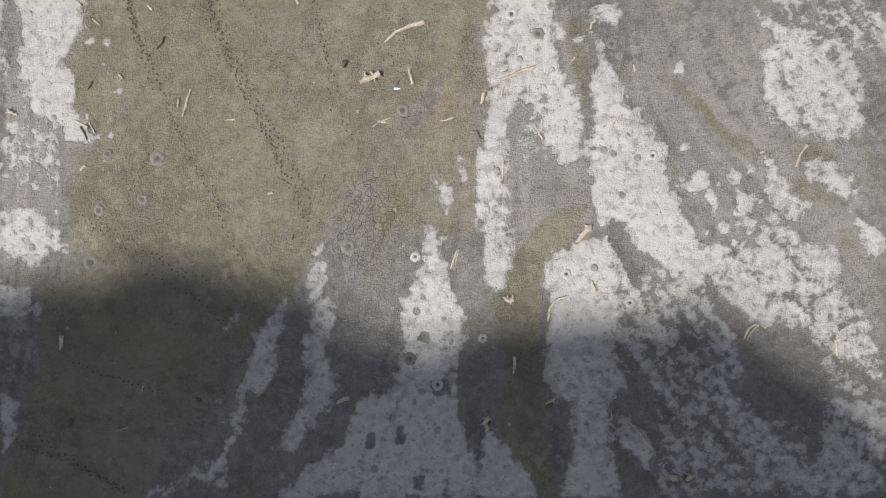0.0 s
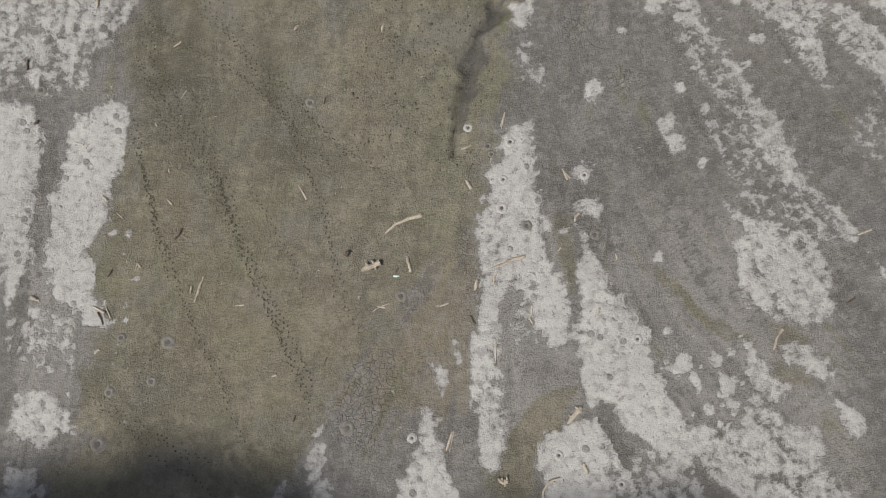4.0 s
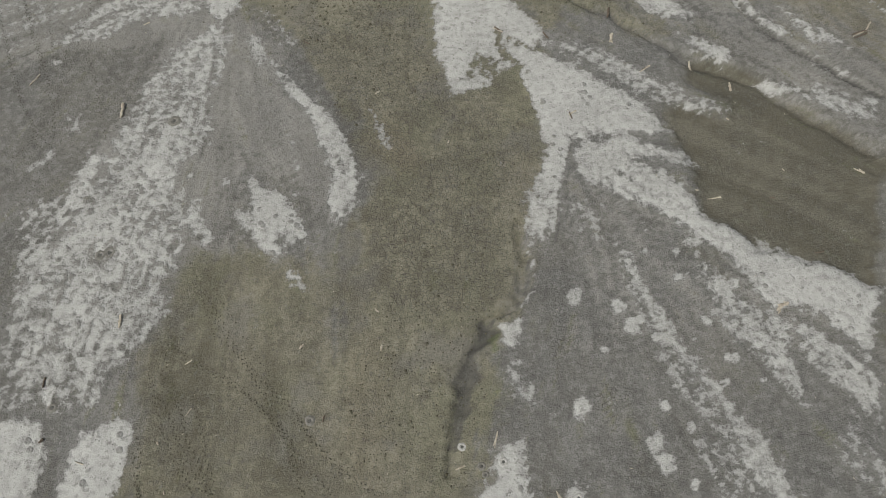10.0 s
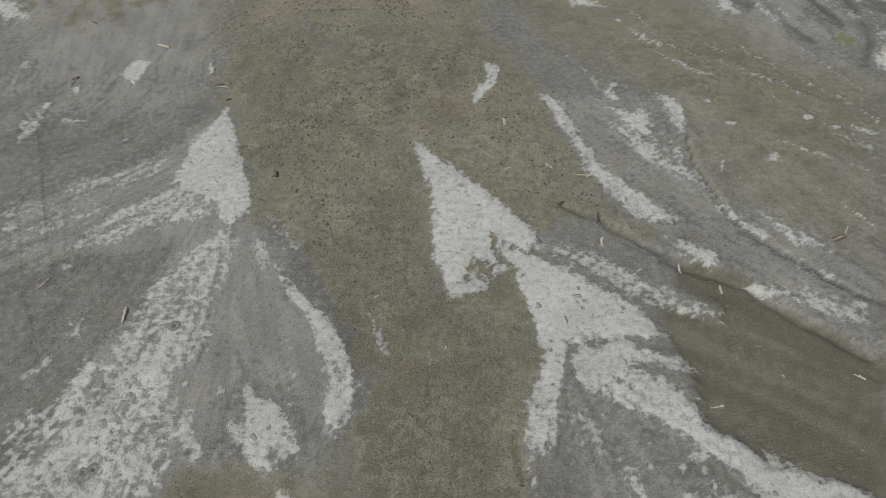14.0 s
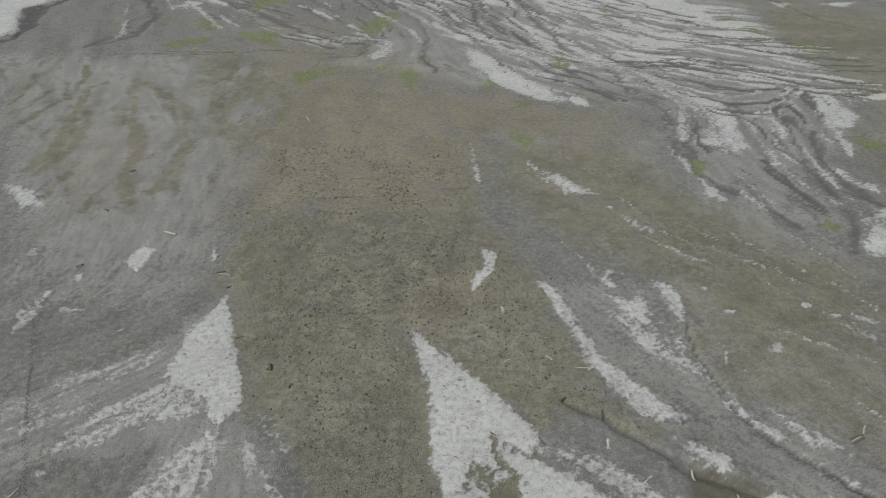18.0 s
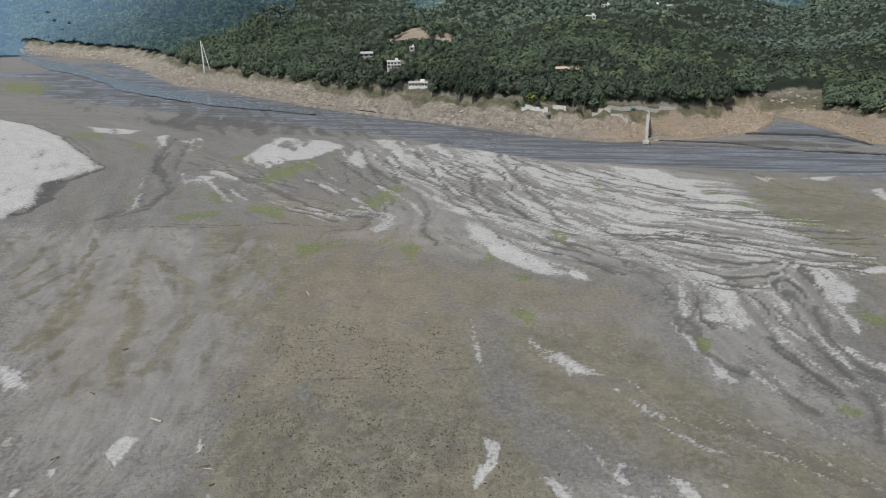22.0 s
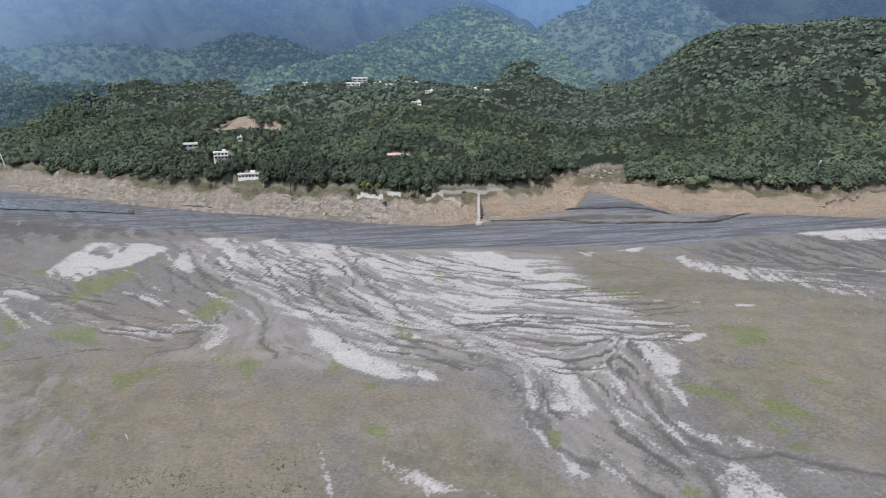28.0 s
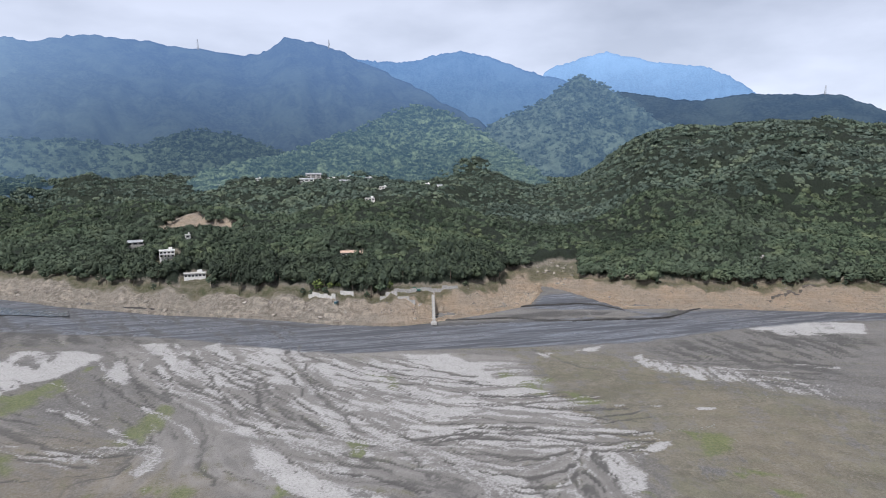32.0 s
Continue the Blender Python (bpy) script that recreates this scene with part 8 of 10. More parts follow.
def tube(bm, pts, radii, sides=7, rough=0.0, seed=0, squash=1.0):
    """A tapered, bent bar through the points."""
    r = random.Random(seed)
    rings = []
    for k, p in enumerate(pts):
        p = Vector(p)
        way = (Vector(pts[min(k + 1, len(pts) - 1)]) - Vector(pts[max(k - 1, 0)])).normalized()
        side = way.cross(Vector((0, 0, 1)) if abs(way.z) < 0.9 else Vector((1, 0, 0))).normalized()
        up = side.cross(way)
        ring = []
        for j in range(sides):
            a = 2 * math.pi * j / sides
            q = radii[k] * (1 + r.uniform(-rough, rough))
            ring.append(bm.verts.new(p + side * math.cos(a) * q + up * math.sin(a) * q * squash))
        rings.append(ring)
    for a, b in zip(rings, rings[1:]):
        for j in range(sides):
            bm.faces.new((a[j], a[(j + 1) % sides], b[(j + 1) % sides], b[j]))
    bm.faces.new(rings[0][::-1]), bm.faces.new(rings[-1])
    bmesh.ops.recalc_face_normals(bm, faces=bm.faces)
    return bm


def land_z(x, y):
    return float(land_height(np.array([float(x)]), np.array([float(y)]))[0][0]) - 0.6


def bed_z(x, y):
    """Height of the lake bed at a place."""
    r = int(np.clip(np.searchsorted(deep, y), 1, len(deep) - 1))
    row = r if abs(deep[r] - y) < abs(deep[r - 1] - y) else r - 1
    c = int(np.argmin(np.abs(GX[row] - x)))
    return float(GZ[row * shape[1] + c])


def facing(x, y):
    """Turn about z, in degrees, that shows a front (towards -y) to the open lake."""
    return -math.degrees(math.atan2(x - 5, y - 100))


def thing(name, label, category, group=""):
    return tagged(new(name), label, category, group)


# ---- driftwood ----
def wood_material():
    n = Nodes("bleached_driftwood")
    a, b = n.noise(9.0, 5, 0.7), n.noise(1.3, 4)
    col = n.mix(n.span(a, 0.3, 0.7), (0.30, 0.26, 0.20), (0.56, 0.51, 0.43))
    col = n.mix(n.span(b, 0.45, 0.7, 0, 0.6), col, (0.20, 0.16, 0.12))
    col = n.mix(n.math("MULTIPLY", n.random(), 0.35), col, (0.24, 0.20, 0.16))
    n.bump(a, 0.6, 0.05)
    return n.done(col, 0.85)


M_WOOD = wood_material()
M_WOOD_DARK = plain("damp_driftwood", (0.11, 0.085, 0.065), 0.8, 0.4, 6.0)


def driftwood(pts, r0, r1, dark=False, stub=False, label="", group="driftwood on the mud"):
    k = len(pts) * 7 + int(pts[0][0] * 13) % 97
    rnd = random.Random(k)
    x0, y0 = pts[0]
    z0 = bed_z(*pts[len(pts) // 2])
    line = []
    for (ax, ay), (bx, by) in zip(pts, pts[1:]):
        for s in (0, 0.34, 0.67):
            line.append((ax + (bx - ax) * s - x0 + rnd.uniform(-0.5, 0.5) * r0, ay + (by - ay) * s - y0 + rnd.uniform(-0.5, 0.5) * r0))
    line.append((pts[-1][0] - x0, pts[-1][1] - y0))
    n = len(line)
    pts3 = [(x, y, r0 * 0.75 + rnd.uniform(0, 0.4) * r0) for x, y in line]
    rad = [(r0 + (r1 - r0) * i / (n - 1)) * rnd.uniform(0.85, 1.15) for i in range(n)]
    rad[0] *= 0.7
    mat = M_WOOD_DARK if dark else M_WOOD
    log = part("driftwood", tube(bmesh.new(), pts3, rad, 7, 0.16, k), mat)
    tagged(log, label or ("damp dark driftwood stick lying on the mud" if dark else "bleached driftwood stick lying on the dry mud"), "driftwood", group)
    if stub:
        way = Vector((line[-1][0] - line[0][0], line[-1][1] - line[0][1], 0)).normalized()
        side = Vector((-way.y, way.x, 0))
        for f, sg in ((0.86, 1), (0.9, -1), (0.35, 1)):
            i = int(f * (n - 1))
            p = Vector(pts3[i])
            ln = r0 * rnd.uniform(1.8, 3.0)
            part("branch_stub", tube(bmesh.new(), [p, p + side * sg * ln * 0.5 + way * ln * 0.2 + Vector((0, 0, r0 * 0.4)), p + side * sg * ln + Vector((0, 0, r0 * 0.9))],
                                     [rad[i] * 0.75, rad[i] * 0.5, rad[i] * 0.25], 6, 0.15, k + i), mat, log)
    log.location = (x0, y0, z0)
    return log


driftwood([(-7.01, 61.21), (-5.93, 62.41), (-4.29, 63.17), (-2.76, 63.64)], 0.13, 0.24, stub=True, label='long bleached branch with a forked end on olive mud')
driftwood([(-9.5, 56.51), (-7.43, 57.68)], 0.26, 0.34, stub=True, label='thick pale driftwood log with broken stubs')
driftwood([(-4.2, 58.49), (-4.03, 57.62), (-3.72, 56.69)], 0.16, 0.22)
driftwood([(-11.6, 58.31), (-11.23, 58.8)], 0.3, 0.25, dark=True, label='short dark stump lying on the mud')
driftwood([(6.03, 57.57), (7.94, 58.45), (9.78, 59.14)], 0.14, 0.2, label='long straight pale log on the white crust')
driftwood([(6.17, 55.56), (6.21, 56.37), (6.52, 57.05)], 0.1, 0.14)
driftwood([(4.07, 54.8), (4.3, 55.95)], 0.2, 0.26)
driftwood([(-32.35, 59.4), (-31.85, 59.9), (-31.52, 60.73)], 0.12, 0.18, dark=True)
driftwood([(-36.37, 55.59), (-36.01, 56.07)], 0.12, 0.1)
driftwood([(-28.87, 52.76), (-28.79, 53.43), (-28.63, 53.9)], 0.08, 0.1)
driftwood([(-39.61, 48.85), (-39.94, 49.63), (-40.41, 50.34)], 0.08, 0.1, dark=True)
driftwood([(15.09, 39.82), (15.98, 40.88), (16.81, 41.76)], 0.2, 0.32, stub=True, label='large bleached log with a knobbly root end')
driftwood([(12.47, 30.89), (12.56, 32.28), (13.24, 33.44), (14.33, 33.8)], 0.1, 0.13, label='long curved pale branch on the crust')
driftwood([(17.13, 35.69), (17.54, 34.44)], 0.17, 0.24)
driftwood([(7.5, 33.45), (7.97, 33.03), (8.54, 33.25)], 0.22, 0.28, stub=True)
driftwood([(-41.71, 25.5), (-41.6, 26.25), (-41.6, 26.94)], 0.16, 0.22)
driftwood([(39.32, 49.33), (39.66, 50.66), (40.33, 51.81)], 0.08, 0.1)
driftwood([(34.8, 29.96), (35.31, 30.91), (35.96, 31.57)], 0.08, 0.12, stub=True, label='tangled grey root lying on the crust')
driftwood([(36.09, 31.7), (36.73, 31.22), (37.05, 31.74)], 0.07, 0.1)
driftwood([(1.77, 36.19), (1.99, 37.22), (2.14, 38.51)], 0.06, 0.08)
driftwood([(6.68, 46.46), (6.7, 47.64), (6.6, 48.75)], 0.09, 0.1)
driftwood([(1.74, 72.05), (2.94, 72.66)], 0.1, 0.12)
driftwood([(2.57, 68.19), (3.15, 67.18)], 0.17, 0.22)
driftwood([(6.6, 74.91), (6.94, 77.04)], 0.08, 0.1)
driftwood([(14.2, 70.14), (14.55, 69.53), (14.9, 68.85)], 0.1, 0.14)
driftwood([(15.82, 63.67), (15.87, 64.28), (16.27, 64.71)], 0.12, 0.16)
driftwood([(10.47, 51.55), (10.84, 52.43), (10.75, 53.35)], 0.08, 0.1)
driftwood([(0.17, 52.78), (-0.49, 52.81)], 0.07, 0.09)
driftwood([(44.27, 30.17), (44.92, 30.44)], 0.2, 0.2, stub=True, label='knot of grey roots on the crust')
driftwood([(-8.05, 51.77), (-7.29, 52.33), (-6.12, 52.84)], 0.05, 0.06)
driftwood([(-47.82, 51.43), (-48.53, 51.87)], 0.2, 0.2)
driftwood([(-51.1, 73.06), (-50.66, 73.5)], 0.18, 0.16, dark=True)
driftwood([(-45.77, 70.97), (-44.65, 70.67)], 0.07, 0.09)
driftwood([(-39.78, 45.82), (-40.21, 45.47)], 0.1, 0.1)
driftwood([(-36.14, 73.83), (-35.9, 73.42)], 0.12, 0.1)
driftwood([(-33.95, 68.12), (-33.71, 67.64)], 0.09, 0.1)
driftwood([(-33.34, 77.13), (-32.75, 78.22)], 0.06, 0.07)
driftwood([(26.56, 14.1), (27.57, 14.08)], 0.3, 0.36, label='thick short pale log end')
driftwood([(28.71, 13.82), (29.12, 14.53)], 0.25, 0.3)
driftwood([(25.71, 13.43), (25.92, 14.33)], 0.2, 0.26)
driftwood([(6.21, 18.52), (5.93, 19.27), (6.4, 19.85)], 0.2, 0.28, stub=True)
driftwood([(-10.63, 20.76), (-10.02, 21.22), (-9.28, 21.38)], 0.18, 0.24)
driftwood([(8.83, 24.94), (9.03, 26.02), (8.93, 26.83)], 0.13, 0.16)
driftwood([(12.62, 21.76), (13.6, 22.37)], 0.14, 0.16, stub=True)
driftwood([(-40.38, 16.83), (-40.16, 17.78)], 0.18, 0.22, dark=True)
driftwood([(21.55, 20.44), (22.53, 19.67), (23.07, 18.87)], 0.1, 0.12)
driftwood([(23.19, 19.07), (23.73, 18.27), (24.78, 17.18)], 0.14, 0.18)
driftwood([(-16.43, 38.76), (-16.27, 39.46)], 0.12, 0.1, dark=True)
driftwood([(-32.43, 21.08), (-32.27, 21.78)], 0.06, 0.07)
driftwood([(-35.08, 16.55), (-33.84, 17.11)], 0.05, 0.06)
driftwood([(45.8, 95.13), (46.31, 96.01), (47.54, 96.41)], 0.18, 0.24, stub=True, label='bent pale log at the edge of the white crust')
driftwood([(-45.16, 88.81), (-45.37, 90.48)], 0.16, 0.2)
driftwood([(-52.86, 79.97), (-52.9, 81.31)], 0.14, 0.16, dark=True)
driftwood([(49.86, 63.44), (51.49, 64.16)], 0.1, 0.12)
driftwood([(6.46, 75.17), (6.88, 76.67)], 0.09, 0.12)
driftwood([(-19.99, 86.75), (-19.46, 87.43)], 0.14, 0.12)
driftwood([(-8.9, 86.91), (-8.74, 87.82)], 0.15, 0.16)
driftwood([(-10.22, 92.95), (-9.64, 92.55)], 0.1, 0.12)
driftwood([(-6.65, 103.53), (-7.01, 104.07)], 0.12, 0.12, dark=True)
driftwood([(-15.59, 77.13), (-15.39, 78.05)], 0.1, 0.1, dark=True)
driftwood([(-35, 83.92), (-34.13, 84.6)], 0.07, 0.09)
driftwood([(-1.26, 121.79), (-1.11, 122.22)], 0.16, 0.14)
driftwood([(-54.68, 124.45), (-54.87, 125.82), (-55.07, 127.23)], 0.24, 0.3, label='thick pale log on grey silt')
driftwood([(26.32, 144.8), (26.83, 146.64)], 0.24, 0.3, label="pale upright-lying log on the brown basin's edge")
driftwood([(9.22, 180.98), (9.56, 179.24)], 0.3, 0.34)
driftwood([(-37.36, 161.69), (-36.6, 160.23)], 0.34, 0.3, dark=True)
driftwood([(69.2, 147.35), (71.8, 148.72)], 0.12, 0.16, dark=True)
driftwood([(46.27, 137.21), (46.26, 135.46)], 0.16, 0.2)
driftwood([(39.79, 141.33), (39.75, 139.49)], 0.13, 0.16)
driftwood([(30.93, 138.08), (32.7, 139.45)], 0.14, 0.18)
driftwood([(14.59, 146.53), (15.55, 145.03)], 0.12, 0.16, dark=True)
driftwood([(-45.09, 88.55), (-45.12, 89.86)], 0.14, 0.18)
driftwood([(26.35, 150.93), (26.82, 153.34)], 0.24, 0.2, dark=True, label='dark broken stump in the gully')
driftwood([(20.48, 155.97), (19.32, 154.99)], 0.14, 0.16, dark=True)
driftwood([(63.92, 120.3), (64.56, 119.61)], 0.1, 0.12)
driftwood([(-27.17, 142.36), (-26.28, 141.98)], 0.1, 0.1, dark=True)
driftwood([(-13.59, 131.29), (-13.06, 131.8)], 0.14, 0.12)
driftwood([(6.99, 146.49), (6.05, 147.3)], 0.16, 0.14, dark=True)
driftwood([(18.83, 127.38), (18.47, 128.75)], 0.12, 0.12, dark=True)
driftwood([(-76.67, 206.89), (-74.91, 206.19), (-73.3, 205.49)], 0.22, 0.28, label='pale log far out on the silt')
driftwood([(-37.35, 160.24), (-36.98, 161.77)], 0.2, 0.22, dark=True)
driftwood([(25.5, 162.88), (26.72, 163.69)], 0.16, 0.18)
driftwood([(-46.58, 168.9), (-44.79, 169.65)], 0.14, 0.16, dark=True)
driftwood([(-91.82, 191.13), (-90.63, 192.3)], 0.2, 0.22, dark=True)
driftwood([(-97.5, 216.67), (-95.87, 215.88)], 0.2, 0.2, dark=True)
driftwood([(-99.84, 237.77), (-98.61, 238.87)], 0.2, 0.2, dark=True)
driftwood([(17.55, 166.7), (18.59, 165.65)], 0.12, 0.14)
driftwood([(69.14, 148.27), (71.89, 149.34)], 0.16, 0.18, dark=True)
driftwood([(-57.97, 190.15), (-55.58, 191.12)], 0.16, 0.16, dark=True)
driftwood([(-55.81, 279.6), (-54.31, 276.36)], 0.2, 0.2)
driftwood([(-53.56, 184.88), (-52.39, 185.34)], 0.2, 0.2, dark=True)
driftwood([(9.53, 181.06), (9.71, 179.2)], 0.14, 0.2)
driftwood([(-41.48, 64.38), (-40.89, 63.76)], 0.12, 0.15)
driftwood([(-39.67, 62.4), (-38.78, 61.7)], 0.07, 0.11)
driftwood([(-33.73, 64.29), (-32.97, 63.67)], 0.07, 0.15)
driftwood([(-39.77, 54.55), (-39.37, 55.43)], 0.12, 0.11, dark=True)
driftwood([(-36.57, 55.34), (-36.4, 56.42), (-35.95, 55.79)], 0.07, 0.15)
driftwood([(-48.9, 51.58), (-47.51, 51.42)], 0.07, 0.11)
driftwood([(-41.13, 51.05), (-39.58, 50.25)], 0.12, 0.15)
driftwood([(-39.62, 51.11), (-38.82, 49.64)], 0.07, 0.11)
driftwood([(-5.61, 56.44), (-5.21, 57.1)], 0.07, 0.15, dark=True)
driftwood([(-29.8, 53.04), (-29.7, 53.91)], 0.12, 0.11)
driftwood([(-24.36, 51.85), (-23.29, 51.94)], 0.07, 0.15)
driftwood([(-7.6, 52.48), (-6.52, 52.32)], 0.07, 0.11)
driftwood([(-19.28, 43.72), (-18.77, 43.99)], 0.12, 0.15)
driftwood([(-13.33, 45.56), (-13.01, 46.22)], 0.07, 0.11, dark=True)
driftwood([(-40.25, 45.7), (-39.62, 46.03)], 0.07, 0.15)
driftwood([(-29.11, 52), (-28.75, 53.73), (-28.38, 55.04)], 0.12, 0.11)
driftwood([(-17.89, 66.68), (-16.75, 65.01)], 0.07, 0.15)
driftwood([(2.45, 68.2), (3.14, 67.24)], 0.12, 0.15)
driftwood([(14.44, 69.79), (15.21, 69.04)], 0.07, 0.11)
driftwood([(6.22, 55.65), (6.38, 56.95)], 0.07, 0.15)
driftwood([(3.45, 51.88), (4.19, 50.83)], 0.12, 0.11, dark=True)
driftwood([(6.7, 46.42), (6.69, 48.57)], 0.07, 0.15)
driftwood([(10.47, 51.96), (10.98, 51.12)], 0.07, 0.11)
driftwood([(18.81, 53.4), (18.66, 52.74)], 0.12, 0.15)
driftwood([(39.21, 49.31), (39.59, 50.62), (40.4, 51.73)], 0.07, 0.11)
driftwood([(48.01, 55.07), (49.06, 55.76)], 0.07, 0.15, dark=True)
driftwood([(-0.12, 52.8), (0.94, 53.19)], 0.12, 0.11)
driftwood([(20.68, 59.93), (20.92, 59.21)], 0.07, 0.15)
driftwood([(13.79, 59.86), (14.12, 60.38)], 0.07, 0.11)
driftwood([(1.45, 36.3), (2.01, 38.39)], 0.12, 0.15)
driftwood([(16.98, 35.46), (17.54, 34.41)], 0.07, 0.11)
driftwood([(8.9, 25.21), (8.96, 26.72)], 0.07, 0.15)
driftwood([(12.76, 21.5), (13.59, 22.27)], 0.12, 0.11, dark=True)
driftwood([(19.96, 21.17), (20.12, 20.31), (19.57, 20.2)], 0.07, 0.15)
driftwood([(21.29, 20.36), (22.04, 19.7)], 0.07, 0.11)
driftwood([(12.44, 30.96), (12.6, 32.26), (13.2, 33.36), (14.47, 33.84)], 0.12, 0.15)
driftwood([(7.6, 33.34), (8.68, 33.25)], 0.07, 0.11)
driftwood([(5.87, 18.41), (6.56, 19.51)], 0.07, 0.15, dark=True)
driftwood([(34.44, 29.96), (34.82, 31.06), (35.66, 31.65)], 0.12, 0.11)
driftwood([(44.53, 30.39), (44.83, 28.47)], 0.07, 0.15)
driftwood([(-91.16, 188.61), (-91.08, 192.35)], 0.12, 0.15)
driftwood([(-57.76, 190.37), (-54.56, 189.93)], 0.07, 0.11)
driftwood([(-52.94, 185.25), (-52.09, 185.28)], 0.07, 0.15)
driftwood([(-46.98, 169.53), (-43.81, 167.96)], 0.12, 0.11, dark=True)
driftwood([(-56.35, 144.91), (-55.37, 145.62)], 0.07, 0.15)
driftwood([(-53.35, 163.53), (-52.89, 164.73)], 0.07, 0.11)
driftwood([(-71.98, 130.49), (-71.01, 132.91)], 0.12, 0.15)
driftwood([(-72.11, 169.92), (-71.12, 170.57)], 0.07, 0.11)
driftwood([(-37.56, 160.8), (-36.92, 161.39)], 0.07, 0.15, dark=True)
driftwood([(17.74, 166.61), (18.82, 165.52)], 0.12, 0.15)
driftwood([(22.88, 163.42), (26.91, 163.59)], 0.07, 0.11)
driftwood([(26.36, 146.56), (26.71, 144.69)], 0.07, 0.15)
driftwood([(31.14, 138.34), (32.47, 139.27)], 0.12, 0.11, dark=True)
driftwood([(39.88, 140.74), (39.96, 139.41)], 0.07, 0.15)
driftwood([(46.15, 136.68), (46.27, 135.43)], 0.07, 0.11)
driftwood([(69.26, 147.93), (71.84, 149.47), (73.22, 151.47)], 0.12, 0.15)
driftwood([(5.72, 147.1), (7.48, 146.22)], 0.07, 0.11)
driftwood([(14.48, 146.53), (15.46, 145.15)], 0.07, 0.15, dark=True)
driftwood([(35.91, 143.26), (36.59, 142.37)], 0.12, 0.11)
driftwood([(9.19, 164.52), (10.36, 165.39)], 0.07, 0.15)
driftwood([(18.38, 128.2), (19.59, 129.04)], 0.12, 0.15)
driftwood([(36.03, 114.99), (37.72, 114.73)], 0.07, 0.11)
driftwood([(39.21, 113.63), (41.32, 114.1)], 0.07, 0.15)
driftwood([(48.86, 114.43), (49.68, 114.27)], 0.12, 0.11, dark=True)
driftwood([(63.21, 120.42), (64.69, 119.59)], 0.07, 0.15)
driftwood([(51.82, 119.93), (52.18, 119.53)], 0.07, 0.11)
driftwood([(45.83, 94.73), (46.53, 95.77)], 0.12, 0.15)
driftwood([(43.84, 129.69), (44.82, 128.95)], 0.07, 0.11)
driftwood([(53.59, 104.98), (55.05, 105.33)], 0.07, 0.15, dark=True)

# ---- pits where gas and water came up ----
M_PIT = plain("damp_pit_mud", (0.08, 0.078, 0.072), 0.6, 0.4, 4.0)
M_RIM = plain("raised_rim_mud", (0.17, 0.16, 0.145), 0.9, 0.3, 4.0)
M_SALT = plain("white_salt_crust", (0.38, 0.37, 0.355), 0.9, 0.3, 5.0)


def mud_pit(x, y, r, pale=False):
    rnd = random.Random(int(x * 31 + y * 17))
    bm = bmesh.new()
    rings = []
    for f, h in ((1.7, -0.05), (1.25, 0.05), (0.95, 0.10), (0.7, 0.03), (0.4, -0.03)):
        rings.append([bm.verts.new((r * f * math.cos(a) * rnd.uniform(0.85, 1.15), r * f * math.sin(a) * rnd.uniform(0.85, 1.15), h * (0.6 + r) * rnd.uniform(0.6, 1.3)))
                      for a in [2 * math.pi * j / 16 for j in range(16)]])
    for a, b in zip(rings, rings[1:]):
        for j in range(16):
            bm.faces.new((a[j], a[(j + 1) % 16], b[(j + 1) % 16], b[j]))
    rim = part("mud_pit", bm, M_SALT if pale else M_RIM, smooth=True)
    bm = bmesh.new()
    bmesh.ops.create_circle(bm, cap_ends=True, segments=14, radius=r * 0.5)
    for v in bm.verts:
        v.co.x *= rnd.uniform(0.85, 1.1)
        v.co.z = 0.03
    part("hollow", bm, M_PIT, rim, "dark damp hollow")
    rim.location = (x, y, bed_z(x, y) + 0.03)
    return tagged(rim, "small round pit with a white salt rim" if pale else "small round mud pit with a raised rim and a dark hollow", "pit", "pits in the mud")


mud_pit(-31.8, 47.2, 0.56)
mud_pit(-37.3, 47.5, 0.34)
mud_pit(-33.3, 42.6, 0.39)
mud_pit(-38.7, 35.3, 0.63)
mud_pit(-10.1, 38.3, 0.56)
mud_pit(-26.1, 20.5, 0.66)
mud_pit(-4.7, 53.8, 0.46)
mud_pit(-2.7, 26.1, 0.46)
mud_pit(-38.0, 41.2, 0.40)
mud_pit(-24.2, 42.2, 0.16)
mud_pit(-29.0, 28.8, 0.22)
mud_pit(21.5, 33.4, 0.37, True)
mud_pit(23.3, 49.9, 0.37, True)
mud_pit(18.3, 62.2, 0.44)
mud_pit(0.5, 23.3, 0.41, True)
mud_pit(5.3, 28.7, 0.31, True)
mud_pit(-2.6, 37.5, 0.35, True)
mud_pit(14.3, 36.3, 0.36, True)
mud_pit(6.9, 64.9, 0.46, True)
mud_pit(7.7, 73.3, 0.41, True)
mud_pit(10.0, 62.9, 0.40)
mud_pit(7.0, 68.5, 0.35, True)
mud_pit(16.9, 69.5, 0.35, True)
mud_pit(2.5, 74.9, 0.35, True)
mud_pit(18.2, 62.1, 0.41)
mud_pit(5.0, 72.7, 0.35)
mud_pit(5.5, 71.7, 0.29)
mud_pit(-49.7, 100.0, 0.67)
mud_pit(-17.2, 77.3, 0.42)
mud_pit(-50.8, 77.5, 0.42)
mud_pit(-45.9, 124.1, 0.65)
mud_pit(-50.9, 99.6, 0.53)
mud_pit(-28.8, 226.4, 1.16)
mud_pit(-37.4, 225.4, 0.65)
mud_pit(-24.5, 226.6, 0.64)

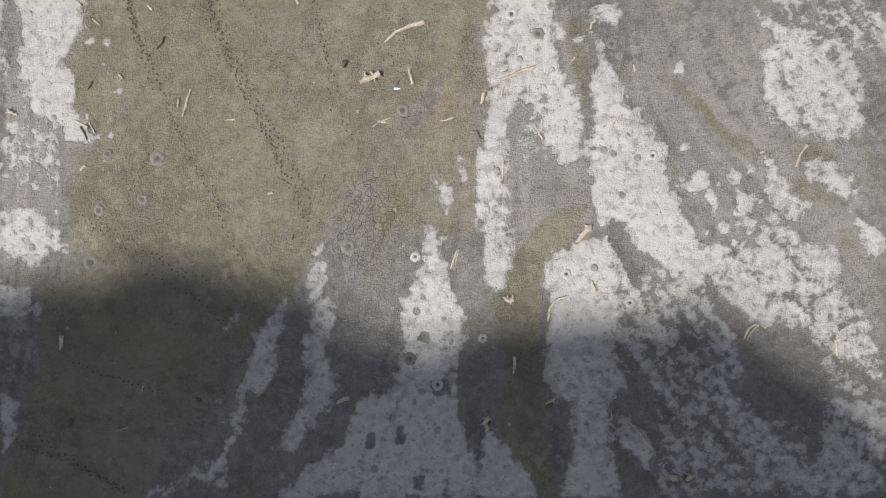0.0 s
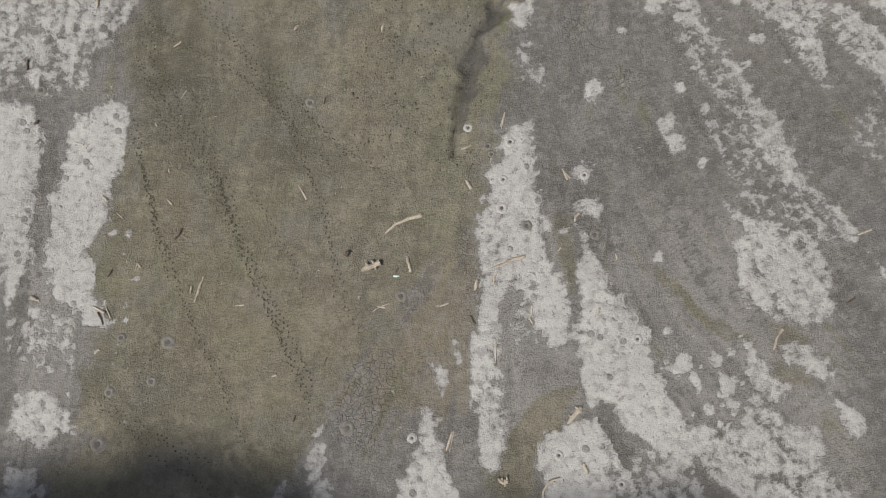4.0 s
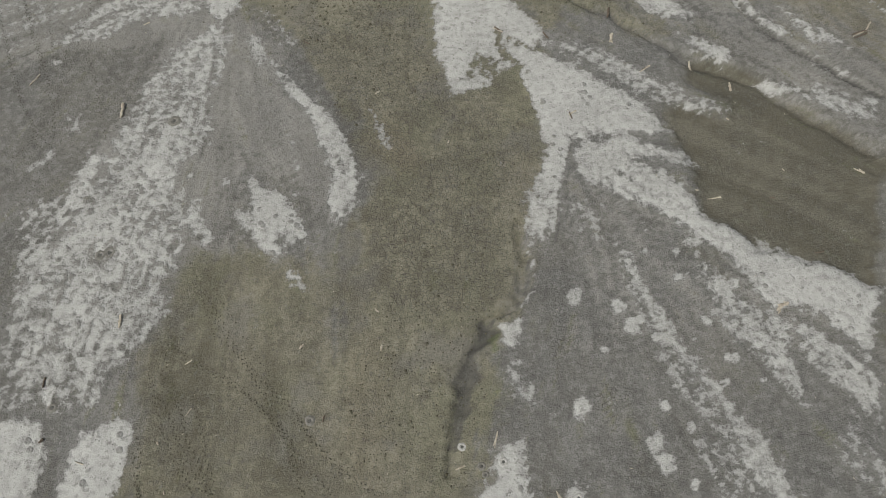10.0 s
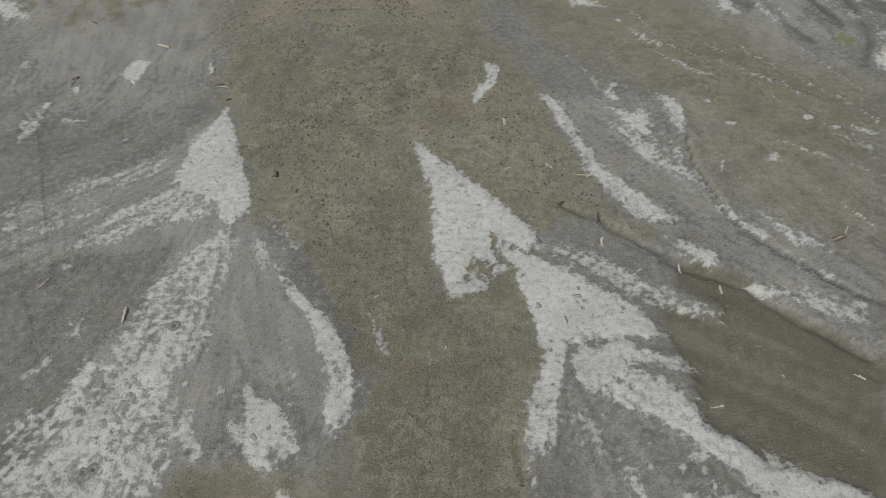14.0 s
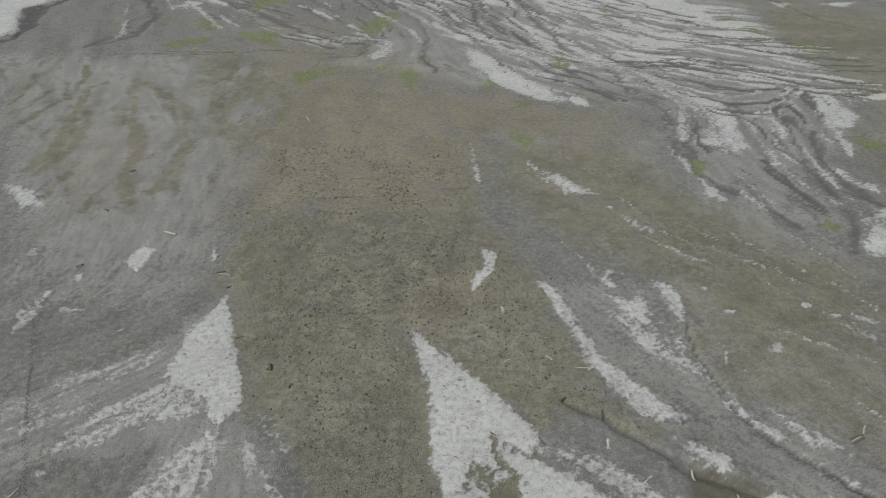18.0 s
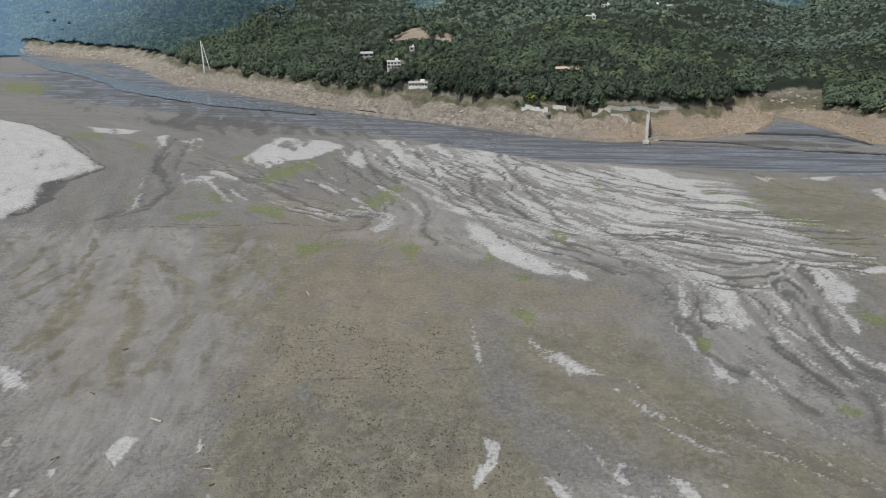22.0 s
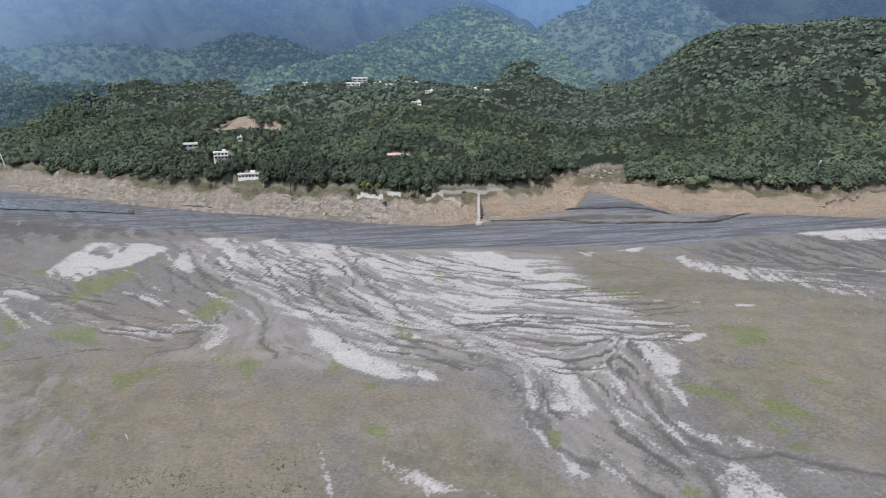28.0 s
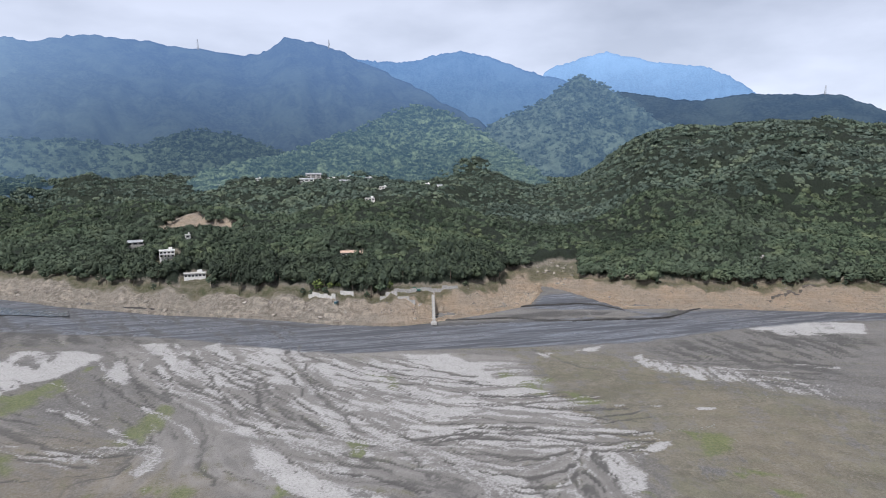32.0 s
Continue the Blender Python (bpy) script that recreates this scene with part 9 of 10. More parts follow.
bottle = part("plastic_bottle", tube(bmesh.new(), [(0, 0, 0.14), (0.3, 0, 0.14), (0.5, 0.02, 0.14), (0.58, 0.03, 0.13), (0.66, 0.03, 0.13)], [0.12, 0.14, 0.13, 0.05, 0.05], 10), plain("pale_blue_plastic", (0.55, 0.72, 0.75), 0.35, 0.1))
part("cap", tube(bmesh.new(), [(0.66, 0.03, 0.13), (0.72, 0.03, 0.13)], [0.06, 0.06], 10), plain("white_plastic", (0.75, 0.75, 0.75), 0.4, 0.1), bottle, "white screw cap")
bottle.location = (-5.8, 56.1, 0)
bottle.location.z = bed_z(bottle.location.x, bottle.location.y)
tagged(bottle, "pale blue plastic bottle thrown away on the mud", "bottle")

# ---- tracks of walkers, clods and tufts ----
M_PRINT = plain("trodden_damp_mud", (0.070, 0.063, 0.046), 0.85, 0.3, 5.0)


def many_tris(name, base_v, base_f, x, y, z, sx, sy, sz, turn, material, label, category):
    c, s = np.cos(turn)[:, None], np.sin(turn)[:, None]
    vx, vy, vz = base_v[:, 0][None] * sx[:, None], base_v[:, 1][None] * sy[:, None], base_v[:, 2][None] * sz[:, None]
    V = np.stack([x[:, None] + vx * c - vy * s, y[:, None] + vx * s + vy * c, z[:, None] + vz], 2).reshape(-1, 3)
    F = (base_f[None] + (np.arange(len(x)) * len(base_v))[:, None, None]).reshape(-1, 3)
    return tagged(new(name, tri_mesh(name, V, F, material)), label, category, kind="stuff")


TRAILS = [
    [(-39.9, 87.65), (-33.44, 84.12), (-26.1, 80.24), (-21.01, 76.43), (-18.39, 71.7), (-15.79, 66.31), (-14.64, 64.59)],
    [(-38.39, 85.52), (-34.19, 77.85), (-31.05, 72.11), (-27.61, 66.7), (-25.72, 61.52)],
    [(-38.66, 84.43), (-35.46, 76.79), (-31.72, 70.66), (-28.5, 63.99)],
    [(-33.61, 93.04), (-30.13, 88.63), (-25.01, 82.89), (-19.11, 77), (-13.6, 71.91)],
    [(-27.95, 88.17), (-21.75, 81.46), (-16.36, 74.66), (-8.52, 68.89)],
    [(-38.86, 72.24), (-35.63, 64.57), (-34.38, 61.15)],
    [(-39.08, 81.75), (-35.42, 74.33), (-30.13, 67.49)],
    [(-101.72, 193.4), (-89.94, 171.63), (-80.36, 151.39), (-74.75, 141.72), (-67.14, 128.48)],
    [(-77.24, 189.22), (-80.45, 181.28), (-82.9, 164.6), (-84.49, 152.25), (-84.9, 145.13)],
    [(-85.5, 151.16), (-80.33, 141.48), (-72.98, 128.23)],
    [(-60.76, 178.09), (-64.52, 169), (-68.34, 157.26), (-66.77, 146.89), (-66.36, 133.11)],
    [(-104.53, 188.77), (-98.33, 179.13), (-88.87, 169.19)],
    [(-74.63, 189.33), (-66.14, 184.67), (-58.54, 176.22)],
    [(-41.82, 164.39), (-31.7, 164.47), (-20.13, 165.33), (-7.71, 165.29)],
    [(-72.99, 128.25), (-68.66, 122.15), (-62.83, 116.55), (-65.83, 108.35)],
    [(-38.83, 99.88), (-34.61, 94.63), (-30.5, 89.02)],
    [(-37.12, 68.02), (-34.67, 61.23), (-31.34, 54.05), (-28.49, 47.71), (-23.87, 40.37)],
    [(-27.6, 67.13), (-25.14, 59.92), (-21.4, 53.18), (-18.18, 48.15), (-15.34, 42.25)],
    [(-26.74, 67.17), (-24.3, 60.38), (-20.59, 54.08), (-17.32, 48.19), (-14.07, 42.73)],
    [(-16.91, 68.88), (-14.02, 61.68), (-11.48, 52.75), (-8.72, 48.56)],
    [(-32.41, 48.84), (-35.15, 42.26), (-32.89, 39.99)],
    [(-24.13, 66.42), (-18.62, 58.47), (-15.78, 52.57)],
    [(-37.7, 82.3), (-32.48, 74.9), (-29.35, 69.91), (-25.74, 62.47), (-22.92, 55.82), (-20.65, 51.9), (-17.62, 46.09), (-14.59, 39.73)],
    [(-39.42, 82.23), (-33.82, 74.63), (-30.76, 70.55), (-26.8, 63.11), (-23.73, 57.8), (-21.73, 53.19)],
    [(-29.18, 82.66), (-26.7, 80.83), (-22.78, 77.85), (-19.34, 74.46), (-17.17, 69.38), (-14.61, 65.06), (-13.63, 59.78), (-12.09, 52.86)],
    [(-24.26, 82.36), (-19.58, 78.27), (-16.07, 74.6), (-12.75, 71.44), (-9.9, 70.1), (-3.75, 66.14)],
    [(-38.62, 74.08), (-36.64, 67.11), (-34.27, 60.75), (-30.81, 52.08), (-29.03, 48.9), (-25.39, 44.46), (-23.7, 39.35), (-21.47, 35.6)],
    [(-21.02, 52.49), (-18.5, 48.55), (-16.47, 44.7), (-14.44, 40.38)],
    [(-19.7, 52.54), (-17.04, 47.43), (-14.1, 42.33)],
    [(-41.01, 41.47), (-37.21, 38.59), (-32.41, 34.44), (-27.91, 32.54), (-23.31, 28.89)],
    [(-38.25, 40.67), (-35.34, 37.38), (-31.3, 36.66), (-27.11, 33.01)],
    [(-32.06, 78.25), (-27.89, 68.58), (-25.36, 61.81), (-19.99, 51.93), (-18.36, 47.37)],
    [(-45.4, 14.84), (-40.28, 12.86), (-33.86, 9.98)],
    [(-40.11, 24.21), (-35.64, 22.51), (-29.27, 20.9)],
    [(-44.18, 15.84), (-38.37, 12.31), (-33.21, 9.5)],
    [(-37.61, 40.05), (-33.09, 37.1), (-28.59, 34.78), (-24.77, 33.69)],
    [(-37.81, 86.64), (-27.02, 81.48), (-19.35, 74.21), (-12.91, 68.03)],
    [(-35.72, 94.35), (-29.4, 87), (-22.96, 79.32), (-18.54, 73.51)],
    [(-36.43, 96.07), (-31.97, 88.54), (-25.75, 83.12), (-21.28, 77.87)],
    [(-37.8, 69.78), (-35.96, 64.28), (-32.21, 54.05)],
    [(-13.19, 70.84), (-6.3, 74.77)],
    [(-90.68, 171.26), (-79.57, 149.8), (-68.45, 129.78), (-63.72, 119.59)],
    [(-89.47, 160.62), (-75.93, 133.22), (-65.55, 117.36)],
    [(-81.37, 175.48), (-82.2, 162.64), (-89.49, 171.31)],
    [(-69.56, 115.09), (-66.02, 123.96), (-68.66, 142.94), (-60.83, 168.87)],
    [(-96.34, 181.07), (-84.98, 160.52), (-74.29, 139.67), (-69.75, 131.26)],
    [(-36.42, 101.46), (-33.44, 95.05), (-28.85, 89.25)],
    [(-79.92, 160.73), (-73.04, 144.48), (-67.48, 131.35)],
    [(-63.54, 136.34), (-58.9, 126.59), (-55.96, 119.92)],
]
fx, fy, ft = [], [], []
rnd = random.Random(9)
for trail in TRAILS:
    foot = 1
    for (ax, ay), (bx, by) in zip(trail, trail[1:]):
        ln = math.hypot(bx - ax, by - ay)
        for i in range(int(ln / 0.58)):
            s = (i + rnd.uniform(-0.2, 0.2)) * 0.58 / ln
            ux, uy = (bx - ax) / ln, (by - ay) / ln
            foot = -foot
            off = 0.13 * foot + rnd.uniform(-0.06, 0.06) + 0.5 * (noise.noise((ax + s * ln * 0.2, ay, 3.1)))
            fx.append(ax + (bx - ax) * s - uy * off), fy.append(ay + (by - ay) * s + ux * off), ft.append(math.atan2(uy, ux) + rnd.uniform(-0.3, 0.3))
fx, fy, ft = np.array(fx), np.array(fy), np.array(ft)
fz = np.array([bed_z(a, b) for a, b in zip(fx, fy)])
ring = np.array([[0, 0, -0.02]] + [[math.cos(a), math.sin(a), 0.05 + 0.02 * (j % 2)] for j, a in enumerate(np.arange(8) * math.pi / 4)])
fan = np.array([[0, 1 + j, 1 + (j + 1) % 8] for j in range(8)])
jit = np.random.RandomState(3)
many_tris("footprints", ring, fan, fx, fy, fz + 0.035, jit.uniform(0.10, 0.15, len(fx)), jit.uniform(0.06, 0.09, len(fx)), np.full(len(fx), 1.0), ft, M_PRINT, "trails of dark footprints across the damp mud", "footprints")

n_clod = 9000
jx = jit.uniform(-1, 1, n_clod * 3)
jy = jit.uniform(70, 260, n_clod * 3)
jx = -12 + jx * (28 + 0.16 * jy)
pick = np.array([int(np.clip(np.searchsorted(deep, b), 1, len(deep) - 1)) for b in jy])
col = np.array([int(np.argmin(np.abs(GX[r] - a))) for r, a in zip(pick, jx)])
flat_i = pick * shape[1] + col
keep = (FIELD["speck"][flat_i] * (1 - FIELD["crust"][flat_i]) > jit.uniform(0.15, 0.9, len(jx)))
jx, jy, jz = jx[keep][:n_clod], jy[keep][:n_clod], GZ[flat_i][keep][:n_clod]
size = jit.uniform(0.045, 0.11, len(jx)) * (1 + 0.008 * jy) * (1 + 0.7 * (jit.uniform(0, 1, len(jx)) > 0.9))
oct_v = np.array([[1, 0, 0], [0, 1, 0], [-1, 0, 0], [0, -1, 0], [0.1, 0.1, 1.0], [0, 0, -0.4]])
oct_f = np.array([[0, 1, 4], [1, 2, 4], [2, 3, 4], [3, 0, 4], [1, 0, 5], [2, 1, 5], [3, 2, 5], [0, 3, 5]])
many_tris("clods", oct_v, oct_f, jx, jy, jz + 0.03, size, size * jit.uniform(0.5, 1, len(jx)), size * jit.uniform(0.5, 0.9, len(jx)), jit.uniform(0, 6.28, len(jx)),
          plain("dark_clods", (0.098, 0.090, 0.062), 0.95, 0.4, 3.0), "dark clods and dry tufts strewn over the olive mud", "clods")
n_chip = 700
cx = jit.uniform(-1, 1, n_chip)
cy = jit.uniform(5, 180, n_chip)
cx = cx * (52 + 0.4 * cy)
cz = np.array([bed_z(a, b) for a, b in zip(cx, cy)])
csz = jit.uniform(0.03, 0.10, n_chip)
many_tris("wood_chips", oct_v, oct_f, cx, cy, cz + 0.02, csz * jit.uniform(1, 4.0, n_chip), csz * 0.6, csz * 0.6, jit.uniform(0, 6.28, n_chip),
          plain("pale_wood_chips", (0.40, 0.36, 0.29), 0.9, 0.4, 3.0), "pale chips, twigs and shells strewn over the mud", "debris")

# ---- rocks of the bank ----
def rock_material():
    n = Nodes("bank_boulder")
    a = n.noise(0.8, 6, 0.65)
    col = n.mix(n.span(a, 0.3, 0.7), (0.20, 0.18, 0.155), (0.43, 0.395, 0.35))
    col = n.mix(n.math("MULTIPLY", n.random(), 0.6), col, (0.22, 0.185, 0.145))
    n.bump(a, 0.7, 0.4)
    return n.done(col, 0.95)


M_ROCK = rock_material()


def rock_mesh(k):
    bm = bmesh.new()
    bmesh.ops.create_icosphere(bm, subdivisions=2, radius=1.0)
    for v in bm.verts:
        d = noise.noise(v.co * 1.3 + Vector((k * 7.1, 0, 0)))
        v.co *= 1 + 0.5 * d
        v.co.z *= 0.7
        v.co.x *= 1.25
    me = bpy.data.meshes.new("boulder")
    bm.to_mesh(me)
    bm.free()
    me.materials.append(M_ROCK)
    return me


ROCKS = [rock_mesh(k) for k in range(6)]
rr = random.Random(14)
made = 0
while made < 170:
    x = rr.uniform(-280, 520)
    y = float(np.interp(x, lu, base)) + rr.uniform(4, 46)
    zz, dd, vv = (float(v[0]) for v in land_height(np.array([x]), np.array([y])))
    if not 2 < dd < 33:
        continue
    s = rr.choice((0.6, 0.8, 1.0, 1.3, 1.8)) * rr.uniform(0.7, 1.3) * (0.6 if x > 60 else 1)
    rock = new("boulder", ROCKS[made % 6])
    rock.matrix_basis = pose(x, y, zz - 0.6 + 0.15 * s, rr.uniform(-20, 20), rr.uniform(-20, 20), rr.uniform(0, 360)) @ Matrix.Diagonal((s, s * rr.uniform(0.7, 1.1), s, 1))
    tagged(rock, "rough grey-brown boulder lying on the bare bank", "boulder", "boulders on the bank")
    made += 1
made = 0
while made < 45:
    x = rr.uniform(235, 330)
    y = rr.uniform(610, 725)
    zz, dd, vv = (float(v[0]) for v in land_height(np.array([x]), np.array([y])))
    if vv > 22 or dd < 3:
        continue
    s = rr.choice((0.7, 0.9, 1.3, 1.8)) * rr.uniform(0.7, 1.3)
    rock = new("boulder", ROCKS[made % 6])
    rock.matrix_basis = pose(x, y, zz - 0.6 + 0.1 * s, rr.uniform(-20, 20), rr.uniform(-20, 20), rr.uniform(0, 360)) @ Matrix.Diagonal((s, s * rr.uniform(0.7, 1.1), s, 1))
    tagged(rock, "grey boulder lying in the grassy side valley", "boulder", "boulders in the side valley")
    made += 1
n_rub = 9000
qx = jit.uniform(-330, 560, n_rub)
qy = np.interp(qx, lu, base) + jit.uniform(2, 50, n_rub)
qz, qd, qv = land_height(qx, qy)
ok = (qd > 1.5) & (qd < 36) & (grain(qx / 9, qy / 9, 95, 2) > 0.42)
qx, qy, qz = qx[ok], qy[ok], qz[ok]
qs = jit.uniform(0.15, 0.65, len(qx))
many_tris("rubble", oct_v, oct_f, qx, qy, qz - 0.6 + 0.1, qs, qs * jit.uniform(0.6, 1, len(qx)), qs * 0.8, jit.uniform(0, 6.28, len(qx)), M_ROCK, "loose rubble and stones on the bare bank", "rubble")

# ---- single trees along the edge of the woods ----
def crown_mesh(name, n, rx, rz, low, size, seed, cone=0.0):
    r = np.random.RandomState(seed)
    vs, fs, at = [], [], 0
    for k in range(n):
        bv, bf = LUMPS[k % 5]
        u = r.normal(size=3)
        u = u / np.linalg.norm(u) * r.uniform(0.55, 1.0)
        up = (u[2] + 1) / 2
        wide = 1 - cone * up
        c = np.array([u[0] * rx * wide, u[1] * rx * wide, low + up * rz])
        vs.append(c + bv * size * r.uniform(0.55, 1.1) * np.array([1, 1, 0.75])), fs.append(bf + at)
        at += len(bv)
    return np.concatenate(vs), np.concatenate(fs)


def tree(name, label, height, rx, clumps, size, material, seed, cone=0.0, bare=0.35):
    root = thing(name, label, "tree", "trees along the wood's edge")
    r = random.Random(seed)
    bend = r.uniform(-0.5, 0.5)
    bm = tube(bmesh.new(), [(0, 0, -0.8), (0.1, 0, height * 0.25), (bend * 0.6, 0.1, height * 0.55), (bend, 0, height * 0.9)], [0.34, 0.26, 0.18, 0.06], 7, 0.12, seed)
    for k in range(5):
        a, h = r.uniform(0, 6.28), height * r.uniform(bare, 0.75)
        ln = rx * r.uniform(0.5, 0.9)
        tube(bm, [(bend * 0.5, 0, h), (bend * 0.5 + ln * 0.5 * math.cos(a), ln * 0.5 * math.sin(a), h + ln * 0.3), (bend * 0.5 + ln * math.cos(a), ln * math.sin(a), h + ln * 0.45)], [0.12, 0.08, 0.03], 5, 0.1, seed + k)
    part("trunk", bm, M_BARK, root)
    v, f = crown_mesh(name, clumps, rx, height * (1 - bare), height * bare, size, seed, cone)
    crown = new("crown", tri_mesh("crown", v, f, material))
    crown.parent = root
    return root


M_LIGHT_LEAF = leaf_material("light_green_leaves", (0.085, 0.125, 0.035), (0.15, 0.19, 0.06), (0.12, 0.17, 0.05))
KINDS = [tree("broadleaf_tree", "dense dark green broadleaf tree at the wood's edge", 10, 4.2, 44, 1.25, M_LEAF, 1),
         tree("broadleaf_tree", "wide green broadleaf tree with an uneven crown", 9, 5.0, 52, 1.3, M_LEAF, 2, 0.2, 0.25),
         tree("pine_tree", "tall dark pine with a bare lower trunk", 14, 3.4, 40, 1.0, M_PINE, 3, 0.35, 0.45),
         tree("pine_tree", "slim dark pine with a ragged crown", 15, 2.8, 34, 0.95, M_PINE, 4, 0.5, 0.42),
         tree("bush", "low rounded green bush above the bank", 4.5, 2.8, 26, 0.9, M_LEAF, 5, 0.2, 0.1),
         tree("broadleaf_tree", "light green young tree above the bank", 7, 3.4, 40, 0.95, M_LIGHT_LEAF, 6, 0.2, 0.2)]
spots = []
k = 0
while len(spots) < 190 and k < 6000:
    k += 1
    x = rr.uniform(-260, 540)
    y = float(np.interp(x, lu, base)) + rr.uniform(30, 75)
    zz, dd, vv = (float(v[0]) for v in land_height(np.array([x]), np.array([y])))
    if not 33 + 4 * noise.noise((x * 0.06, 0, 0)) < dd < 52 or vv < 16 or any((x - a) ** 2 + (y - b) ** 2 < 9 for a, b in spots) or blocked(x, y):
        continue
    spots.append((x, y))
    if -130 < x < 225:
        kind = rr.choice((2, 3, 2, 3, 0, 4))
    else:
        kind = rr.choice((0, 1, 0, 1, 4))
    s = rr.uniform(0.75, 1.15)
    m = pose(x, y, zz - 0.6, 0, 0, rr.uniform(0, 360)) @ Matrix.Diagonal((s, s, s * rr.uniform(0.9, 1.1), 1))
    if KINDS[kind].location.length == 0:
        KINDS[kind].matrix_basis = m
    else:
        t2 = copy_thing(KINDS[kind], m)
        t2.matrix_basis = m
for x, y, s in [(49.0, 593.9, 1.3), (64.7, 589.3, 0.9), (58.2, 590.5, 0.8), (92.4, 574.8, 1), (456.9, 501.7, 0.8), (102.0, 573.9, 0.8)]:
    m = pose(x, y, land_z(x, y), 0, 0, x) @ Matrix.Diagonal((s, s, s, 1))
    if KINDS[5].location.length == 0:
        KINDS[5].matrix_basis = m
    else:
        copy_thing(KINDS[5], m).matrix_basis = m

# ---- ramp, walls and digger at the landing ----
M_CONC = plain("weathered_concrete", (0.40, 0.385, 0.36), 0.9, 0.25, 0.8)
M_WHITE = plain("white_painted_wall", (0.74, 0.73, 0.70), 0.8, 0.12, 0.6)
M_PALE = plain("stained_white_wall", (0.50, 0.49, 0.46), 0.9, 0.25, 0.6)
M_GLASS = plain("dark_window_glass", (0.03, 0.035, 0.04), 0.15, 0.2, 2.0)
M_ROOF_GREY = plain("grey_sheet_roof", (0.36, 0.37, 0.38), 0.6, 0.25, 0.7)
M_ROOF_RUST = plain("orange_sheet_roof", (0.50, 0.36, 0.28), 0.7, 0.3, 0.7)
M_STEEL = plain("white_steel", (0.72, 0.73, 0.74), 0.5, 0.1, 1.0)
M_GREEN = plain("green_machine_paint", (0.05, 0.16, 0.13), 0.5, 0.3, 2.0)
M_TRACK = plain("dark_rubber_and_steel", (0.05, 0.05, 0.05), 0.7, 0.3, 2.0)


def ramp(xb, yb, xt, yt):
    zb, zt = 0.2, land_z(xt, yt) + 0.3
    root = thing("concrete_ramp", "narrow pale concrete boat ramp down the clay bank", "ramp")
    ln, w = math.hypot(xt - xb, yt - yb), 1.5
    root.matrix_basis = pose(xb, yb, zb, 0, 0, math.degrees(math.atan2(yt - yb, xt - xb)))
    rise = (zt - zb) / ln
    n = 26
    for i in range(n):
        a, b = ln * i / n, ln * (i + 1) / n
        part("step", block(a, b - 0.04, -w / 2, w / 2, rise * a - 4.0, rise * b, bevel=0.04), M_CONC, root)
    for sgn in (-1, 1):
        bm = tube(bmesh.new(), [(0, sgn * (w / 2 + 0.25), 0.2), (ln, sgn * (w / 2 + 0.25), rise * ln + 0.3)], [0.22, 0.22], 4)
        part("kerb", bm, M_CONC, root, "pale side kerb")
    part("footing", block(-3.2, 0.1, -2.2, 2.2, -1.5, 0.7, bevel=0.15), M_CONC, root, "rough concrete footing")
    return root


ramp(124.7, 528.4, 136.2, 572.7)


def wall_run(name, label, x0, y0, x1, y1, high, material, panels):
    root = thing(name, label, "wall")
    ln = math.hypot(x1 - x0, y1 - y0)
    root.matrix_basis = pose(x0, y0, 0, 0, 0, math.degrees(math.atan2(y1 - y0, x1 - x0)))
    for i in range(panels):
        a, b = ln * i / panels, ln * (i + 1) / panels
        z = land_z(x0 + (x1 - x0) * (a + b) / 2 / ln, y0 + (y1 - y0) * (a + b) / 2 / ln)
        part("panel", block(a + 0.03, b - 0.03, -0.2, 0.2, z - 2.0, z + high, bevel=0.03), material, root)
        part("coping", block(a, b, -0.3, 0.3, z + high, z + high + 0.2, bevel=0.03), M_CONC, root)
    return root


wall_run("retaining_wall", "white painted retaining wall above the bank", 41.4, 593.0, 60.2, 574.6, 3.2, M_PALE, 7)
wall_run("retaining_wall", "short white painted wall beside a gap", 64.4, 581.0, 74.1, 575.8, 2.8, M_PALE, 3)
wall_run("retaining_wall", "long grey concrete wall along the lakeside road", 104.0, 569.0, 156.6, 572.2, 2.6, M_CONC, 12)
wall_run("retaining_wall", "sloping grey concrete wall beside the clay track", 92.4, 565.8, 117.7, 555.8, 1.8, M_CONC, 6)


def bank_steps(x0, y0, x1, y1):
    root = thing("stone_steps", "dark weathered stone steps slanting up the clay bank", "steps")
    n = 16
    turn = math.degrees(math.atan2(y1 - y0, x1 - x0))
    ln = math.hypot(x1 - x0, y1 - y0) / n
    for k in range(n):
        x, y = x0 + (x1 - x0) * (k + 0.5) / n, y0 + (y1 - y0) * (k + 0.5) / n
        step = part("step", block(-ln * 0.55, ln * 0.55, -1.1, 1.1, -1.5, 0.75, bevel=0.05), M_DARK_STONE, root)
        step.matrix_basis = pose(x, y, land_z(x, y), 0, 0, turn)


M_DARK_STONE = plain("dark_weathered_stone", (0.16, 0.14, 0.12), 0.9, 0.3, 0.8)
bank_steps(393.8, 503.2, 442.6, 503.1)


